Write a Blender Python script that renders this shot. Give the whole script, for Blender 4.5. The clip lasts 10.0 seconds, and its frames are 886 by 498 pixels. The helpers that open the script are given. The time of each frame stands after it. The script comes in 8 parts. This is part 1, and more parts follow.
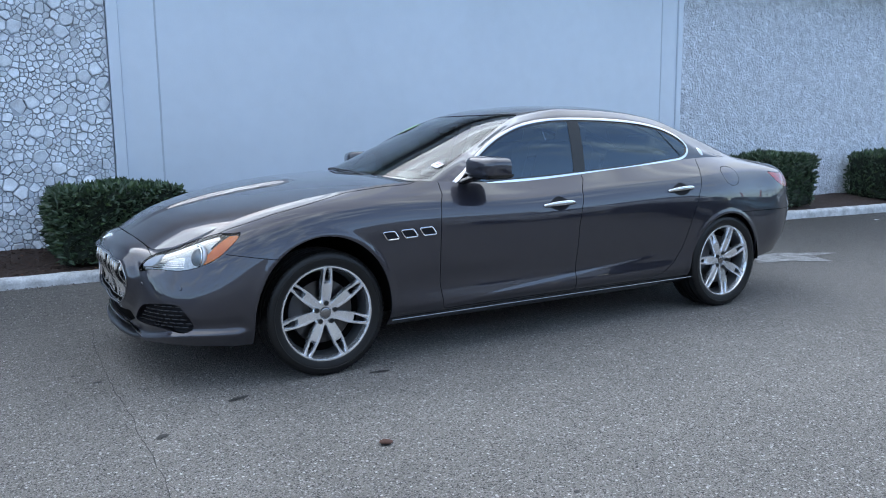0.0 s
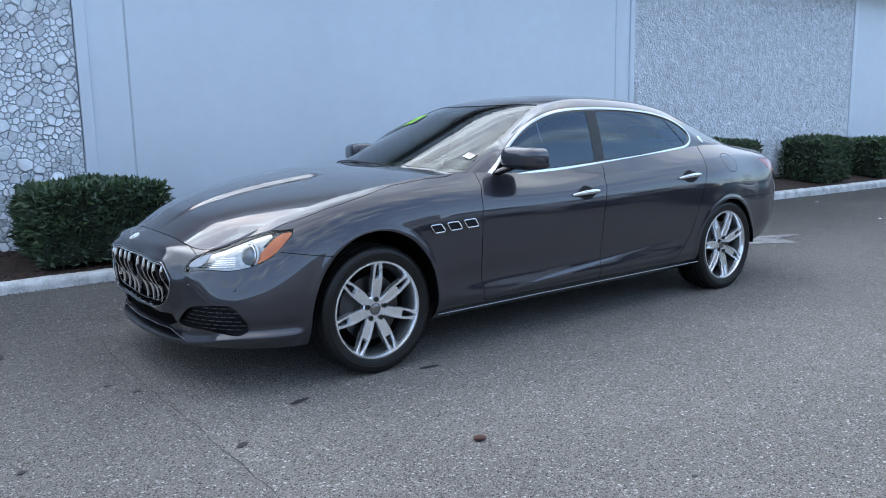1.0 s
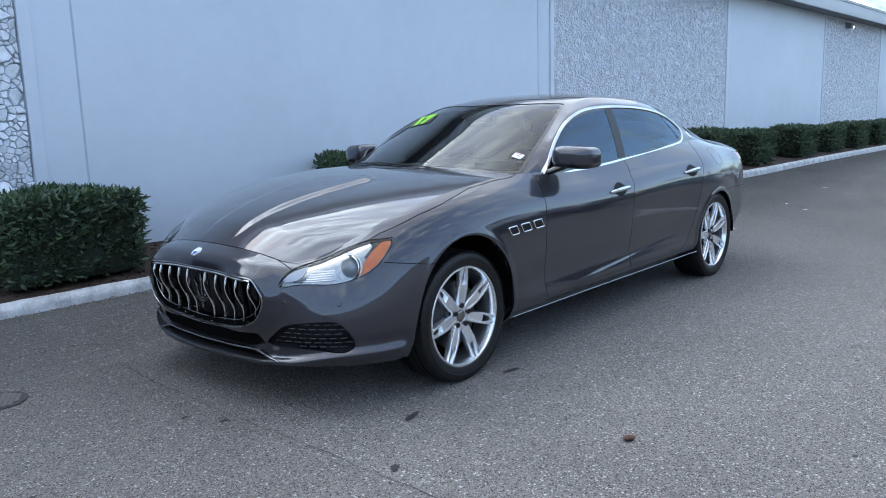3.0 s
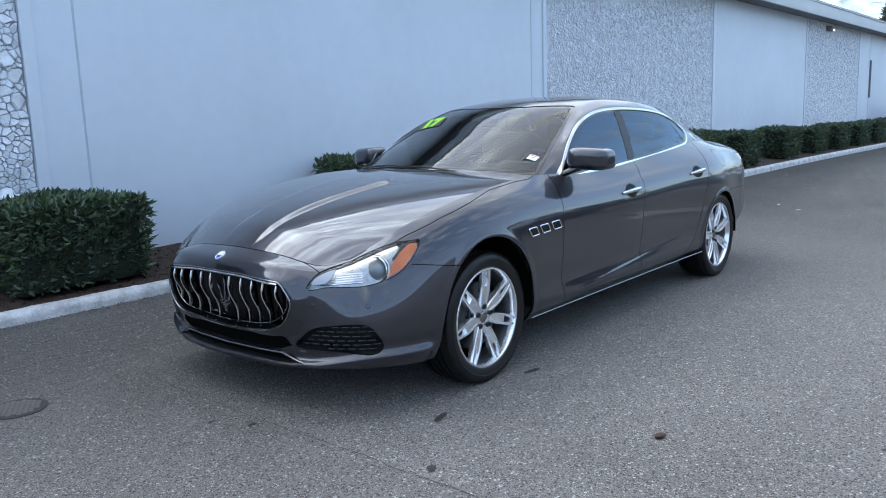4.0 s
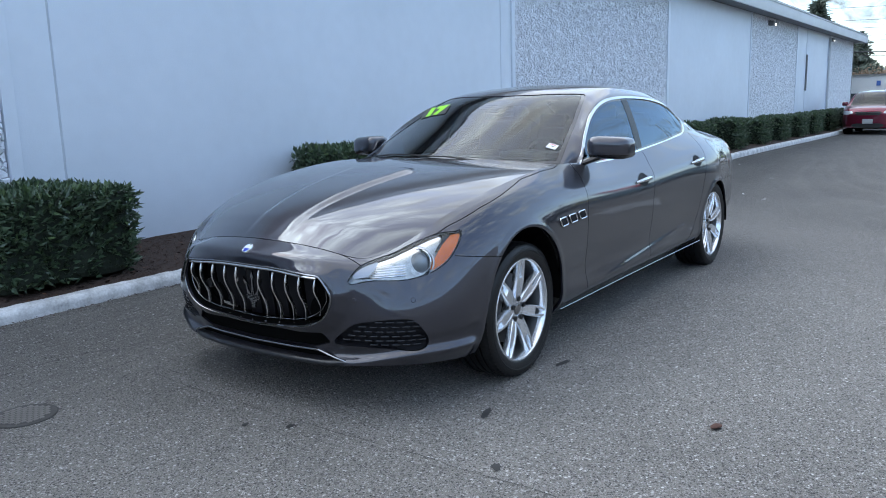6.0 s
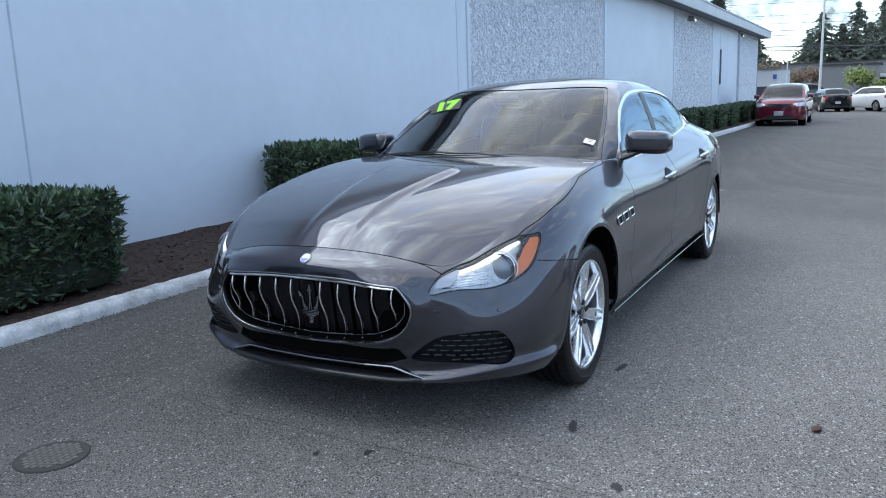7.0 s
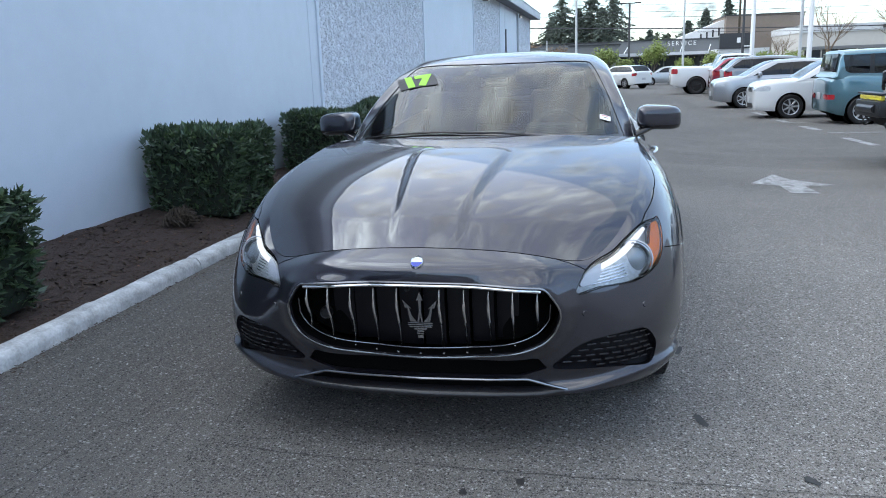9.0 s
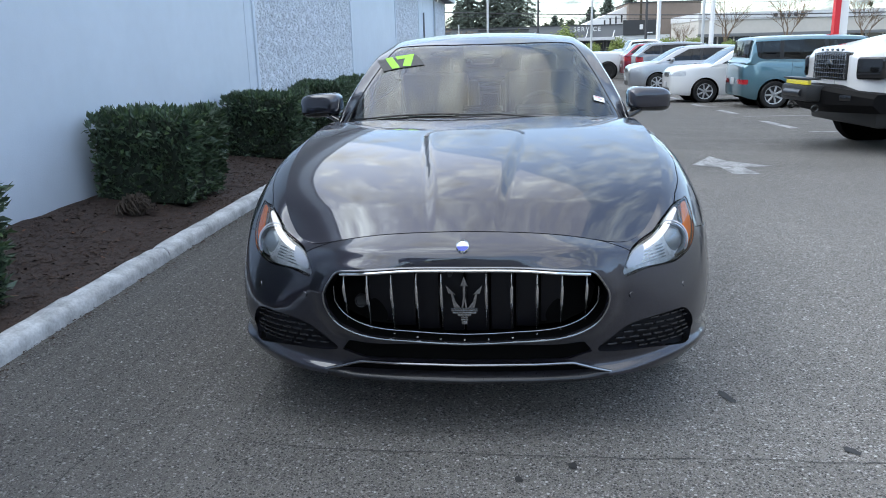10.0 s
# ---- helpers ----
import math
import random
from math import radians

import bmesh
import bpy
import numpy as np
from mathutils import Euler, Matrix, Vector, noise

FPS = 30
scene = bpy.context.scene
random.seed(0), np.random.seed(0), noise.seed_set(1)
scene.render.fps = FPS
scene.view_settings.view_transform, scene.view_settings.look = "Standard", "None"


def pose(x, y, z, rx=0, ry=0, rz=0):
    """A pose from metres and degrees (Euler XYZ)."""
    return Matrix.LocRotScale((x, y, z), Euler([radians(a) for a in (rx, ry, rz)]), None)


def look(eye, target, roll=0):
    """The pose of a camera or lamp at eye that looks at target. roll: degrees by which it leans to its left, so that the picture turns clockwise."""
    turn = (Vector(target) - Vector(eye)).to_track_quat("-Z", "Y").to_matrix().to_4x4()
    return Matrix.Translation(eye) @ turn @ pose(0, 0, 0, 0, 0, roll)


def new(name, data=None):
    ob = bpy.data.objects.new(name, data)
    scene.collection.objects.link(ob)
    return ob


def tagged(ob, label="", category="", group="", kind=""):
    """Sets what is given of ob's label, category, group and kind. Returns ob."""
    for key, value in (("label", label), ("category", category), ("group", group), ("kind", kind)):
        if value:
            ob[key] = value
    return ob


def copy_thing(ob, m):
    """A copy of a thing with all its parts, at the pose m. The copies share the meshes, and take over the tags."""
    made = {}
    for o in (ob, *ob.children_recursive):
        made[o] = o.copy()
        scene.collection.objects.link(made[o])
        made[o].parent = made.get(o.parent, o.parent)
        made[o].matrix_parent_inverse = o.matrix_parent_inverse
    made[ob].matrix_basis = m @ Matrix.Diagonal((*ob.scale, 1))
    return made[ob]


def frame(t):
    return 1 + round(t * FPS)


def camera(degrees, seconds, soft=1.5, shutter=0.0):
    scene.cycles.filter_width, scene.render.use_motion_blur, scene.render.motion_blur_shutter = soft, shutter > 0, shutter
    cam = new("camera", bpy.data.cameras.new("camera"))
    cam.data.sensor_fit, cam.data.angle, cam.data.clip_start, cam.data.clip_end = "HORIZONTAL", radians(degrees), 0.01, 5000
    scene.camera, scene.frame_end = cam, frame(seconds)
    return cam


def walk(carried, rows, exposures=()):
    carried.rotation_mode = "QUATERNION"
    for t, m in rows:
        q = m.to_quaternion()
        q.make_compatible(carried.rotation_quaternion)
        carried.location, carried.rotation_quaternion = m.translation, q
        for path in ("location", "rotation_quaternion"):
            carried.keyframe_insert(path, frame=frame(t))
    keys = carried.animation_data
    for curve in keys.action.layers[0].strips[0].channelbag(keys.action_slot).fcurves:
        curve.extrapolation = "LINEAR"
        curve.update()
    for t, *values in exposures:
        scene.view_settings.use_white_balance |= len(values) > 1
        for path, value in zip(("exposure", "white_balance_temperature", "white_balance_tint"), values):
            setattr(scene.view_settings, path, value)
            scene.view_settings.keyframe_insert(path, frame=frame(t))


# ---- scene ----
cam = camera(59.0, 10.0, soft=1.0)
PATH = [
    (0, (-1.582, -4.816, 1.314), (-0.571, -3.116, 1.019), -0.6),
    (0.5, (-1.916, -4.594, 1.332), (-0.815, -2.954, 1.023), -0.9),
    (1, (-2.176, -4.352, 1.329), (-0.979, -2.782, 1.006), -1.1),
    (1.5, (-2.427, -4.092, 1.358), (-1.134, -2.605, 1.02), -1.2),
    (2, (-2.698, -3.875, 1.374), (-1.322, -2.466, 1.028), -1.4),
    (2.5, (-2.853, -3.653, 1.378), (-1.419, -2.303, 1.033), -1.5),
    (3, (-3.012, -3.452, 1.389), (-1.537, -2.145, 1.045), -1.7),
    (4.5, (-3.188, -3.293, 1.388), (-1.674, -2.03, 1.053), -1.9),
    (5, (-3.214, -3.262, 1.386), (-1.688, -2.015, 1.046), -1.7),
    (5.5, (-3.262, -3.118, 1.38), (-1.707, -1.911, 1.028), -1.6),
    (7, (-3.527, -2.088, 1.399), (-1.809, -1.138, 1.017), -2.0),
    (7.5, (-3.525, -1.713, 1.413), (-1.746, -0.886, 1.019), -2.2),
    (8, (-3.568, -1.326, 1.417), (-1.734, -0.642, 1.006), -2.4),
    (8.5, (-3.538, -0.977, 1.404), (-1.661, -0.435, 0.975), -2.4),
    (9, (-3.579, -0.647, 1.416), (-1.672, -0.246, 0.964), -2.0),
    (9.5, (-3.606, -0.372, 1.406), (-1.683, -0.095, 0.931), -1.7),
    (10, (-3.566, -0.166, 1.407), (-1.636, 0.008, 0.911), -1.5),
]
walk(cam, [(t, look(eye, target, roll)) for t, eye, target, roll in PATH], exposures=[(0, 1.62, 6950, 10), (5, 1.62, 7050, 10), (8, 1.60, 7100, 10), (10, 1.72, 7400, 10)])

# ---- daylight: a bright, partly clouded sky and a veiled sun ----
SUN_ELEVATION, SUN_AZIMUTH = radians(47), radians(-6)
world = bpy.data.worlds.new("sky")
scene.world = world
world.use_nodes = True
wn, wl = world.node_tree.nodes, world.node_tree.links
wn.clear()
sky = wn.new("ShaderNodeTexSky")
sky.sky_type, sky.sun_disc = "NISHITA", False
sky.sun_elevation, sky.sun_rotation = SUN_ELEVATION, SUN_AZIMUTH
sky.air_density, sky.dust_density, sky.ozone_density = 1.0, 0.4, 2.0
coord = wn.new("ShaderNodeTexCoord")
# a flat sheet of broken cloud overhead, drawn together towards the horizon
rise = wn.new("ShaderNodeSeparateXYZ")
lift = wn.new("ShaderNodeMath")
lift.operation, lift.inputs[1].default_value = "MAXIMUM", 0.0
thick = wn.new("ShaderNodeMath")
thick.operation, thick.inputs[1].default_value = "ADD", 0.32
inv = wn.new("ShaderNodeMath")
inv.operation, inv.inputs[0].default_value = "DIVIDE", 1.0
flat = wn.new("ShaderNodeVectorMath")
flat.operation = "SCALE"
drawn = wn.new("ShaderNodeMapping")
drawn.inputs["Scale"].default_value, drawn.inputs["Rotation"].default_value = (1.0, 2.1, 1.0), (0, 0, radians(28))
cloud = wn.new("ShaderNodeTexNoise")
cloud.inputs["Scale"].default_value, cloud.inputs["Detail"].default_value = 5.2, 12
cloud.inputs["Roughness"].default_value, cloud.inputs["Distortion"].default_value = 0.64, 0.5
cover = wn.new("ShaderNodeMath")
cover.operation = "ADD"
gather = wn.new("ShaderNodeMapRange")
gather.inputs["From Min"].default_value, gather.inputs["From Max"].default_value = -0.1, 0.95
gather.inputs["To Min"].default_value, gather.inputs["To Max"].default_value = -0.08, 0.01
ramp = wn.new("ShaderNodeValToRGB")
ramp.color_ramp.elements[0].position, ramp.color_ramp.elements[0].color = 0.40, (0, 0, 0, 1)
ramp.color_ramp.elements[1].position, ramp.color_ramp.elements[1].color = 0.60, (1, 1, 1, 1)
shade = wn.new("ShaderNodeTexNoise")
shade.inputs["Scale"].default_value, shade.inputs["Detail"].default_value = 6.5, 8
tone = wn.new("ShaderNodeMapRange")
tone.inputs["From Min"].default_value, tone.inputs["From Max"].default_value = 0.3, 0.7
tone.inputs["To Min"].default_value, tone.inputs["To Max"].default_value = 2.0, 6.6
white = wn.new("ShaderNodeVectorMath")
white.operation = "SCALE"
white.inputs[0].default_value = (0.66, 0.83, 1.0)
mixc = wn.new("ShaderNodeMix")
mixc.data_type = "RGBA"
back = wn.new("ShaderNodeBackground")
back.inputs["Strength"].default_value = 0.15
sky_gain = wn.new("ShaderNodeVectorMath")
sky_gain.operation, sky_gain.inputs["Scale"].default_value = "SCALE", 1.30
wout = wn.new("ShaderNodeOutputWorld")
wl.new(coord.outputs["Generated"], rise.inputs["Vector"])
wl.new(rise.outputs["Z"], lift.inputs[0])
wl.new(lift.outputs[0], thick.inputs[0])
wl.new(thick.outputs[0], inv.inputs[1])
wl.new(coord.outputs["Generated"], flat.inputs[0])
wl.new(inv.outputs[0], flat.inputs["Scale"])
wl.new(flat.outputs["Vector"], drawn.inputs["Vector"])
wl.new(drawn.outputs["Vector"], cloud.inputs["Vector"])
wl.new(drawn.outputs["Vector"], shade.inputs["Vector"])
wl.new(cloud.outputs["Fac"], cover.inputs[0])
wl.new(gather.outputs["Result"], cover.inputs[1])
wl.new(cover.outputs[0], ramp.inputs["Fac"])
wl.new(shade.outputs["Fac"], tone.inputs["Value"])
# thin cloud glows round the veiled sun
aim = Vector((math.sin(SUN_AZIMUTH) * math.cos(SUN_ELEVATION), math.cos(SUN_AZIMUTH) * math.cos(SUN_ELEVATION), math.sin(SUN_ELEVATION)))
toward = wn.new("ShaderNodeVectorMath")
toward.operation, toward.inputs[1].default_value = "DOT_PRODUCT", aim
halo = wn.new("ShaderNodeMapRange")
halo.interpolation_type = "SMOOTHSTEP"
halo.inputs["From Min"].default_value, halo.inputs["From Max"].default_value = 0.76, 1.0
halo.inputs["To Min"].default_value, halo.inputs["To Max"].default_value = 1.0, 3.3
bright = wn.new("ShaderNodeMath")
bright.operation = "MULTIPLY"
wl.new(coord.outputs["Generated"], toward.inputs[0])
wl.new(toward.outputs["Value"], halo.inputs["Value"])
wl.new(toward.outputs["Value"], gather.inputs["Value"])
# clouds grey towards the horizon
fade = wn.new("ShaderNodeMapRange")
fade.inputs["From Min"].default_value, fade.inputs["From Max"].default_value = 0.0, 0.55
fade.inputs["To Min"].default_value, fade.inputs["To Max"].default_value = 0.22, 1.0
grey = wn.new("ShaderNodeMath")
grey.operation = "MULTIPLY"
wl.new(rise.outputs["Z"], fade.inputs["Value"])
wl.new(tone.outputs["Result"], grey.inputs[0])
wl.new(fade.outputs["Result"], grey.inputs[1])
wl.new(grey.outputs[0], bright.inputs[0])
wl.new(halo.outputs["Result"], bright.inputs[1])
wl.new(bright.outputs[0], white.inputs["Scale"])
wl.new(ramp.outputs["Color"], mixc.inputs["Factor"])
# the clear sky is deep blue, paler and dimmer near the horizon
haze = wn.new("ShaderNodeMix")
haze.data_type, haze.blend_type = "RGBA", "MULTIPLY"
haze.inputs["B"].default_value = (0.50, 0.62, 0.78, 1)
low = wn.new("ShaderNodeMapRange")
low.inputs["From Min"].default_value, low.inputs["From Max"].default_value = 0.05, 0.42
low.inputs["To Min"].default_value, low.inputs["To Max"].default_value = 1.0, 0.0
wl.new(rise.outputs["Z"], low.inputs["Value"])
wl.new(low.outputs["Result"], haze.inputs["Factor"])
wl.new(sky.outputs["Color"], haze.inputs["A"])
clear = wn.new("ShaderNodeVectorMath")
clear.operation, clear.inputs[1].default_value = "MULTIPLY", (0.95, 0.90, 0.86)
wl.new(haze.outputs["Result"], clear.inputs[0])
wl.new(clear.outputs["Vector"], sky_gain.inputs[0])
wl.new(sky_gain.outputs["Vector"], mixc.inputs["A"])
wl.new(white.outputs["Vector"], mixc.inputs["B"])
wl.new(mixc.outputs["Result"], back.inputs["Color"])
wl.new(back.outputs["Background"], wout.inputs["Surface"])

sun = new("sun", bpy.data.lights.new("sun", "SUN"))
sun.data.energy, sun.data.angle, sun.data.color = 0.55, radians(140), (1.0, 0.92, 0.82)
sun.matrix_world = Matrix.Translation((0, 0, 30)) @ aim.to_track_quat("Z", "Y").to_matrix().to_4x4()

# ---- materials ----
def material(name, color=(0.5, 0.5, 0.5), rough=0.5, metal=0.0, vary=0.0, scale=8.0, bump=0.0, bump_scale=60.0, coat=0.0, spec=0.5, tint=None):
    """A surface with two scales of variation in colour and roughness, and fine relief."""
    m = bpy.data.materials.new(name)
    m.use_nodes = True
    n, l = m.node_tree.nodes, m.node_tree.links
    p = n["Principled BSDF"]
    p.inputs["Base Color"].default_value = (*color, 1)
    p.inputs["Roughness"].default_value, p.inputs["Metallic"].default_value = rough, metal
    p.inputs["Coat Weight"].default_value, p.inputs["Coat Roughness"].default_value = coat, 0.015
    p.inputs["Specular IOR Level"].default_value = spec
    c = n.new("ShaderNodeTexCoord")
    if vary:
        big, fine = n.new("ShaderNodeTexNoise"), n.new("ShaderNodeTexNoise")
        big.inputs["Scale"].default_value, big.inputs["Detail"].default_value = scale, 5
        fine.inputs["Scale"].default_value, fine.inputs["Detail"].default_value = scale * 9, 4
        add = n.new("ShaderNodeMath")
        add.operation = "MULTIPLY_ADD"
        add.inputs[1].default_value = 0.5
        r = n.new("ShaderNodeMapRange")
        r.inputs["From Min"].default_value, r.inputs["From Max"].default_value = 0.45, 1.05
        r.inputs["To Min"].default_value, r.inputs["To Max"].default_value = 1 - vary, 1 + vary
        s = n.new("ShaderNodeMix")
        s.data_type, s.blend_type = "RGBA", "MULTIPLY"
        s.inputs["Factor"].default_value = 1
        s.inputs["A"].default_value = (*color, 1)
        for t in (big, fine):
            l.new(c.outputs["Object"], t.inputs["Vector"])
        l.new(fine.outputs["Fac"], add.inputs[0])
        l.new(big.outputs["Fac"], add.inputs[2])
        l.new(add.outputs[0], r.inputs["Value"])
        l.new(r.outputs["Result"], s.inputs["B"])
        l.new(s.outputs["Result"], p.inputs["Base Color"])
        rr = n.new("ShaderNodeMapRange")
        rr.inputs["To Min"].default_value, rr.inputs["To Max"].default_value = max(rough - 0.1 * vary * 4, 0.02), min(rough + 0.1 * vary * 4, 1)
        l.new(fine.outputs["Fac"], rr.inputs["Value"])
        l.new(rr.outputs["Result"], p.inputs["Roughness"])
    if bump:
        t, b = n.new("ShaderNodeTexNoise"), n.new("ShaderNodeBump")
        t.inputs["Scale"].default_value, t.inputs["Detail"].default_value = bump_scale, 6
        b.inputs["Strength"].default_value, b.inputs["Distance"].default_value = bump, 0.01
        l.new(c.outputs["Object"], t.inputs["Vector"])
        l.new(t.outputs["Fac"], b.inputs["Height"])
        l.new(b.outputs["Normal"], p.inputs["Normal"])
    return m


def paint(name, color, flake=0.0, rough=0.3):
    """Car paint: a metallic base with tiny flakes under a clear coat."""
    m = bpy.data.materials.new(name)
    m.use_nodes = True
    n, l = m.node_tree.nodes, m.node_tree.links
    p = n["Principled BSDF"]
    p.inputs["Base Color"].default_value = (*color, 1)
    p.inputs["Metallic"].default_value, p.inputs["Roughness"].default_value = (0.75 if flake else 0.0), rough
    p.inputs["Coat Weight"].default_value, p.inputs["Coat Roughness"].default_value = 1.0, 0.008
    p.inputs["Coat IOR"].default_value = 1.72
    if flake:
        c, v = n.new("ShaderNodeTexCoord"), n.new("ShaderNodeTexVoronoi")
        v.inputs["Scale"].default_value = 900
        h = n.new("ShaderNodeHueSaturation")
        h.inputs["Color"].default_value = (*color, 1)
        r = n.new("ShaderNodeMapRange")
        r.inputs["To Min"].default_value, r.inputs["To Max"].default_value = 1 - flake, 1 + flake
        sep = n.new("ShaderNodeSeparateColor")
        l.new(c.outputs["Object"], v.inputs["Vector"])
        l.new(v.outputs["Color"], sep.inputs["Color"])
        l.new(sep.outputs["Red"], r.inputs["Value"])
        l.new(r.outputs["Result"], h.inputs["Value"])
        l.new(h.outputs["Color"], p.inputs["Base Color"])
    return m


def glass(name, color=(0.9, 0.95, 0.95), clear=0.9, rough=0.01, ior=1.5, sheen=(1, 1, 1)):
    """A thin pane: what it lets through is tinted, and it mirrors by Fresnel."""
    m = bpy.data.materials.new(name)
    m.use_nodes = True
    n, l = m.node_tree.nodes, m.node_tree.links
    n.remove(n["Principled BSDF"])
    t, g, f, x = n.new("ShaderNodeBsdfTransparent"), n.new("ShaderNodeBsdfGlossy"), n.new("ShaderNodeFresnel"), n.new("ShaderNodeMixShader")
    t.inputs["Color"].default_value = (*[v * clear for v in color], 1)
    g.inputs["Roughness"].default_value = rough
    g.inputs["Color"].default_value = (*sheen, 1)
    f.inputs["IOR"].default_value = ior
    l.new(f.outputs["Fac"], x.inputs["Fac"])
    l.new(t.outputs["BSDF"], x.inputs[1])
    l.new(g.outputs["BSDF"], x.inputs[2])
    l.new(x.outputs["Shader"], n["Material Output"].inputs["Surface"])
    return m


def glow(name, color, strength):
    m = bpy.data.materials.new(name)
    m.use_nodes = True
    p = m.node_tree.nodes["Principled BSDF"]
    p.inputs["Base Color"].default_value = (*color, 1)
    p.inputs["Emission Color"].default_value, p.inputs["Emission Strength"].default_value = (*color, 1), strength
    return m


def asphalt_material():
    """Worn asphalt: pale broad wear, dark binder, light and dark chips of stone."""
    m = material("asphalt", (0.180, 0.167, 0.153), 0.90, vary=0.22, scale=0.55)
    n, l = m.node_tree.nodes, m.node_tree.links
    p = n["Principled BSDF"]
    c = n["Texture Coordinate"]
    socket = p.inputs["Base Color"].links[0].from_socket
    for scale, lo, hi, tone, amount in ((70, 0.84, 0.98, 0.62, 0.85), (115, 0.70, 0.97, 0.50, 0.85), (190, 0.50, 0.95, 0.38, 0.9), (80, 0.64, 0.98, 0.020, 0.85), (130, 0.50, 0.98, 0.010, 0.95), (280, 0.35, 1.0, 0.016, 0.85)):
        g = n.new("ShaderNodeTexVoronoi")
        g.inputs["Scale"].default_value = scale
        sep, pick, near, mul = n.new("ShaderNodeSeparateColor"), n.new("ShaderNodeMapRange"), n.new("ShaderNodeMapRange"), n.new("ShaderNodeMath")
        pick.inputs["From Min"].default_value, pick.inputs["From Max"].default_value = lo, hi
        pick.inputs["To Max"].default_value = amount
        near.inputs["From Min"].default_value, near.inputs["From Max"].default_value = 0.55, 0.25
        mul.operation = "MULTIPLY"
        mix = n.new("ShaderNodeMix")
        mix.data_type = "RGBA"
        mix.inputs["B"].default_value = (tone, tone * 0.965, tone * 0.93, 1)
        l.new(c.outputs["Object"], g.inputs["Vector"])
        l.new(g.outputs["Color"], sep.inputs["Color"])
        l.new(sep.outputs["Red" if tone > 0.1 else "Blue"], pick.inputs["Value"])
        l.new(g.outputs["Distance"], near.inputs["Value"])
        l.new(pick.outputs["Result"], mul.inputs[0])
        l.new(near.outputs["Result"], mul.inputs[1])
        l.new(mul.outputs[0], mix.inputs["Factor"])
        l.new(socket, mix.inputs["A"])
        socket = mix.outputs["Result"]
    # paler in the lane, darker to the kerb: building shade painted into the colour
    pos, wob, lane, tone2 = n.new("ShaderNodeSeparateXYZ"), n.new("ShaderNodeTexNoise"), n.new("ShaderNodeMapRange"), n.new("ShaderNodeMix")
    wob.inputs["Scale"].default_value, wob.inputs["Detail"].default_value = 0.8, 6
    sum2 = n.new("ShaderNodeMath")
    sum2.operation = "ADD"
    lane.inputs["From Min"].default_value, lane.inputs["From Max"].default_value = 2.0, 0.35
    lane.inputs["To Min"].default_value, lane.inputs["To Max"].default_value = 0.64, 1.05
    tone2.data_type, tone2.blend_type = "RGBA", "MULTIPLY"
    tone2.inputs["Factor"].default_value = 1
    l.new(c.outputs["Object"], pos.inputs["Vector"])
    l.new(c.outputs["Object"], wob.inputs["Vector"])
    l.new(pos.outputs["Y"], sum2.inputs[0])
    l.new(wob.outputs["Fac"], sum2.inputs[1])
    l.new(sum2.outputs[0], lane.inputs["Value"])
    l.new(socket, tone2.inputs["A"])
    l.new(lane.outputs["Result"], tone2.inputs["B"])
    # darker tone towards the far lot
    lot_tone, tone3 = n.new("ShaderNodeMapRange"), n.new("ShaderNodeMix")
    lot_tone.inputs["From Min"].default_value, lot_tone.inputs["From Max"].default_value = 2.0, 8.0
    lot_tone.inputs["To Min"].default_value, lot_tone.inputs["To Max"].default_value = 1.0, 0.60
    tone3.data_type, tone3.blend_type = "RGBA", "MULTIPLY"
    tone3.inputs["Factor"].default_value = 1
    l.new(pos.outputs["X"], lot_tone.inputs["Value"])
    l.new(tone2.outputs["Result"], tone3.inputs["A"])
    l.new(lot_tone.outputs["Result"], tone3.inputs["B"])
    older, tone4 = n.new("ShaderNodeMapRange"), n.new("ShaderNodeMix")
    older.inputs["From Min"].default_value, older.inputs["From Max"].default_value = -1.09, -1.03
    older.inputs["To Min"].default_value, older.inputs["To Max"].default_value = 0.91, 1.0
    tone4.data_type, tone4.blend_type = "RGBA", "MULTIPLY"
    tone4.inputs["Factor"].default_value = 1
    l.new(pos.outputs["X"], older.inputs["Value"])
    l.new(tone3.outputs["Result"], tone4.inputs["A"])
    l.new(older.outputs["Result"], tone4.inputs["B"])
    l.new(tone4.outputs["Result"], p.inputs["Base Color"])
    lump = n.new("ShaderNodeTexVoronoi")
    lump.inputs["Scale"].default_value = 95
    b = n.new("ShaderNodeBump")
    b.inputs["Strength"].default_value, b.inputs["Distance"].default_value = 0.8, 0.009
    l.new(c.outputs["Object"], lump.inputs["Vector"])
    l.new(lump.outputs["Distance"], b.inputs["Height"])
    l.new(b.outputs["Normal"], p.inputs["Normal"])
    return m


ASPHALT = asphalt_material()
WALL_PAINT = material("wall_paint", (0.68, 0.74, 0.82), 0.6, vary=0.05, scale=0.7, bump=0.15, bump_scale=90)
STONE_PAINT = material("stone_paint", (0.76, 0.79, 0.84), 0.8, vary=0.28, scale=9, bump=0.35, bump_scale=70)
MORTAR = material("mortar", (0.40, 0.42, 0.46), 0.9, vary=0.15, scale=12, bump=0.5, bump_scale=120)
FASCIA = material("fascia_paint", (0.55, 0.58, 0.61), 0.55, vary=0.06, scale=1.0)
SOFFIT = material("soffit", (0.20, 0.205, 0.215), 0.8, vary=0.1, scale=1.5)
KERB_PAINT = material("kerb_paint", (0.52, 0.53, 0.54), 0.8, vary=0.5, scale=7, bump=0.5, bump_scale=45)
MULCH = material("mulch", (0.046, 0.027, 0.020), 0.95, vary=0.5, scale=22, bump=1.0, bump_scale=90)
LEAF = material("leaf", (0.058, 0.094, 0.052), 0.34, vary=0.35, scale=7)
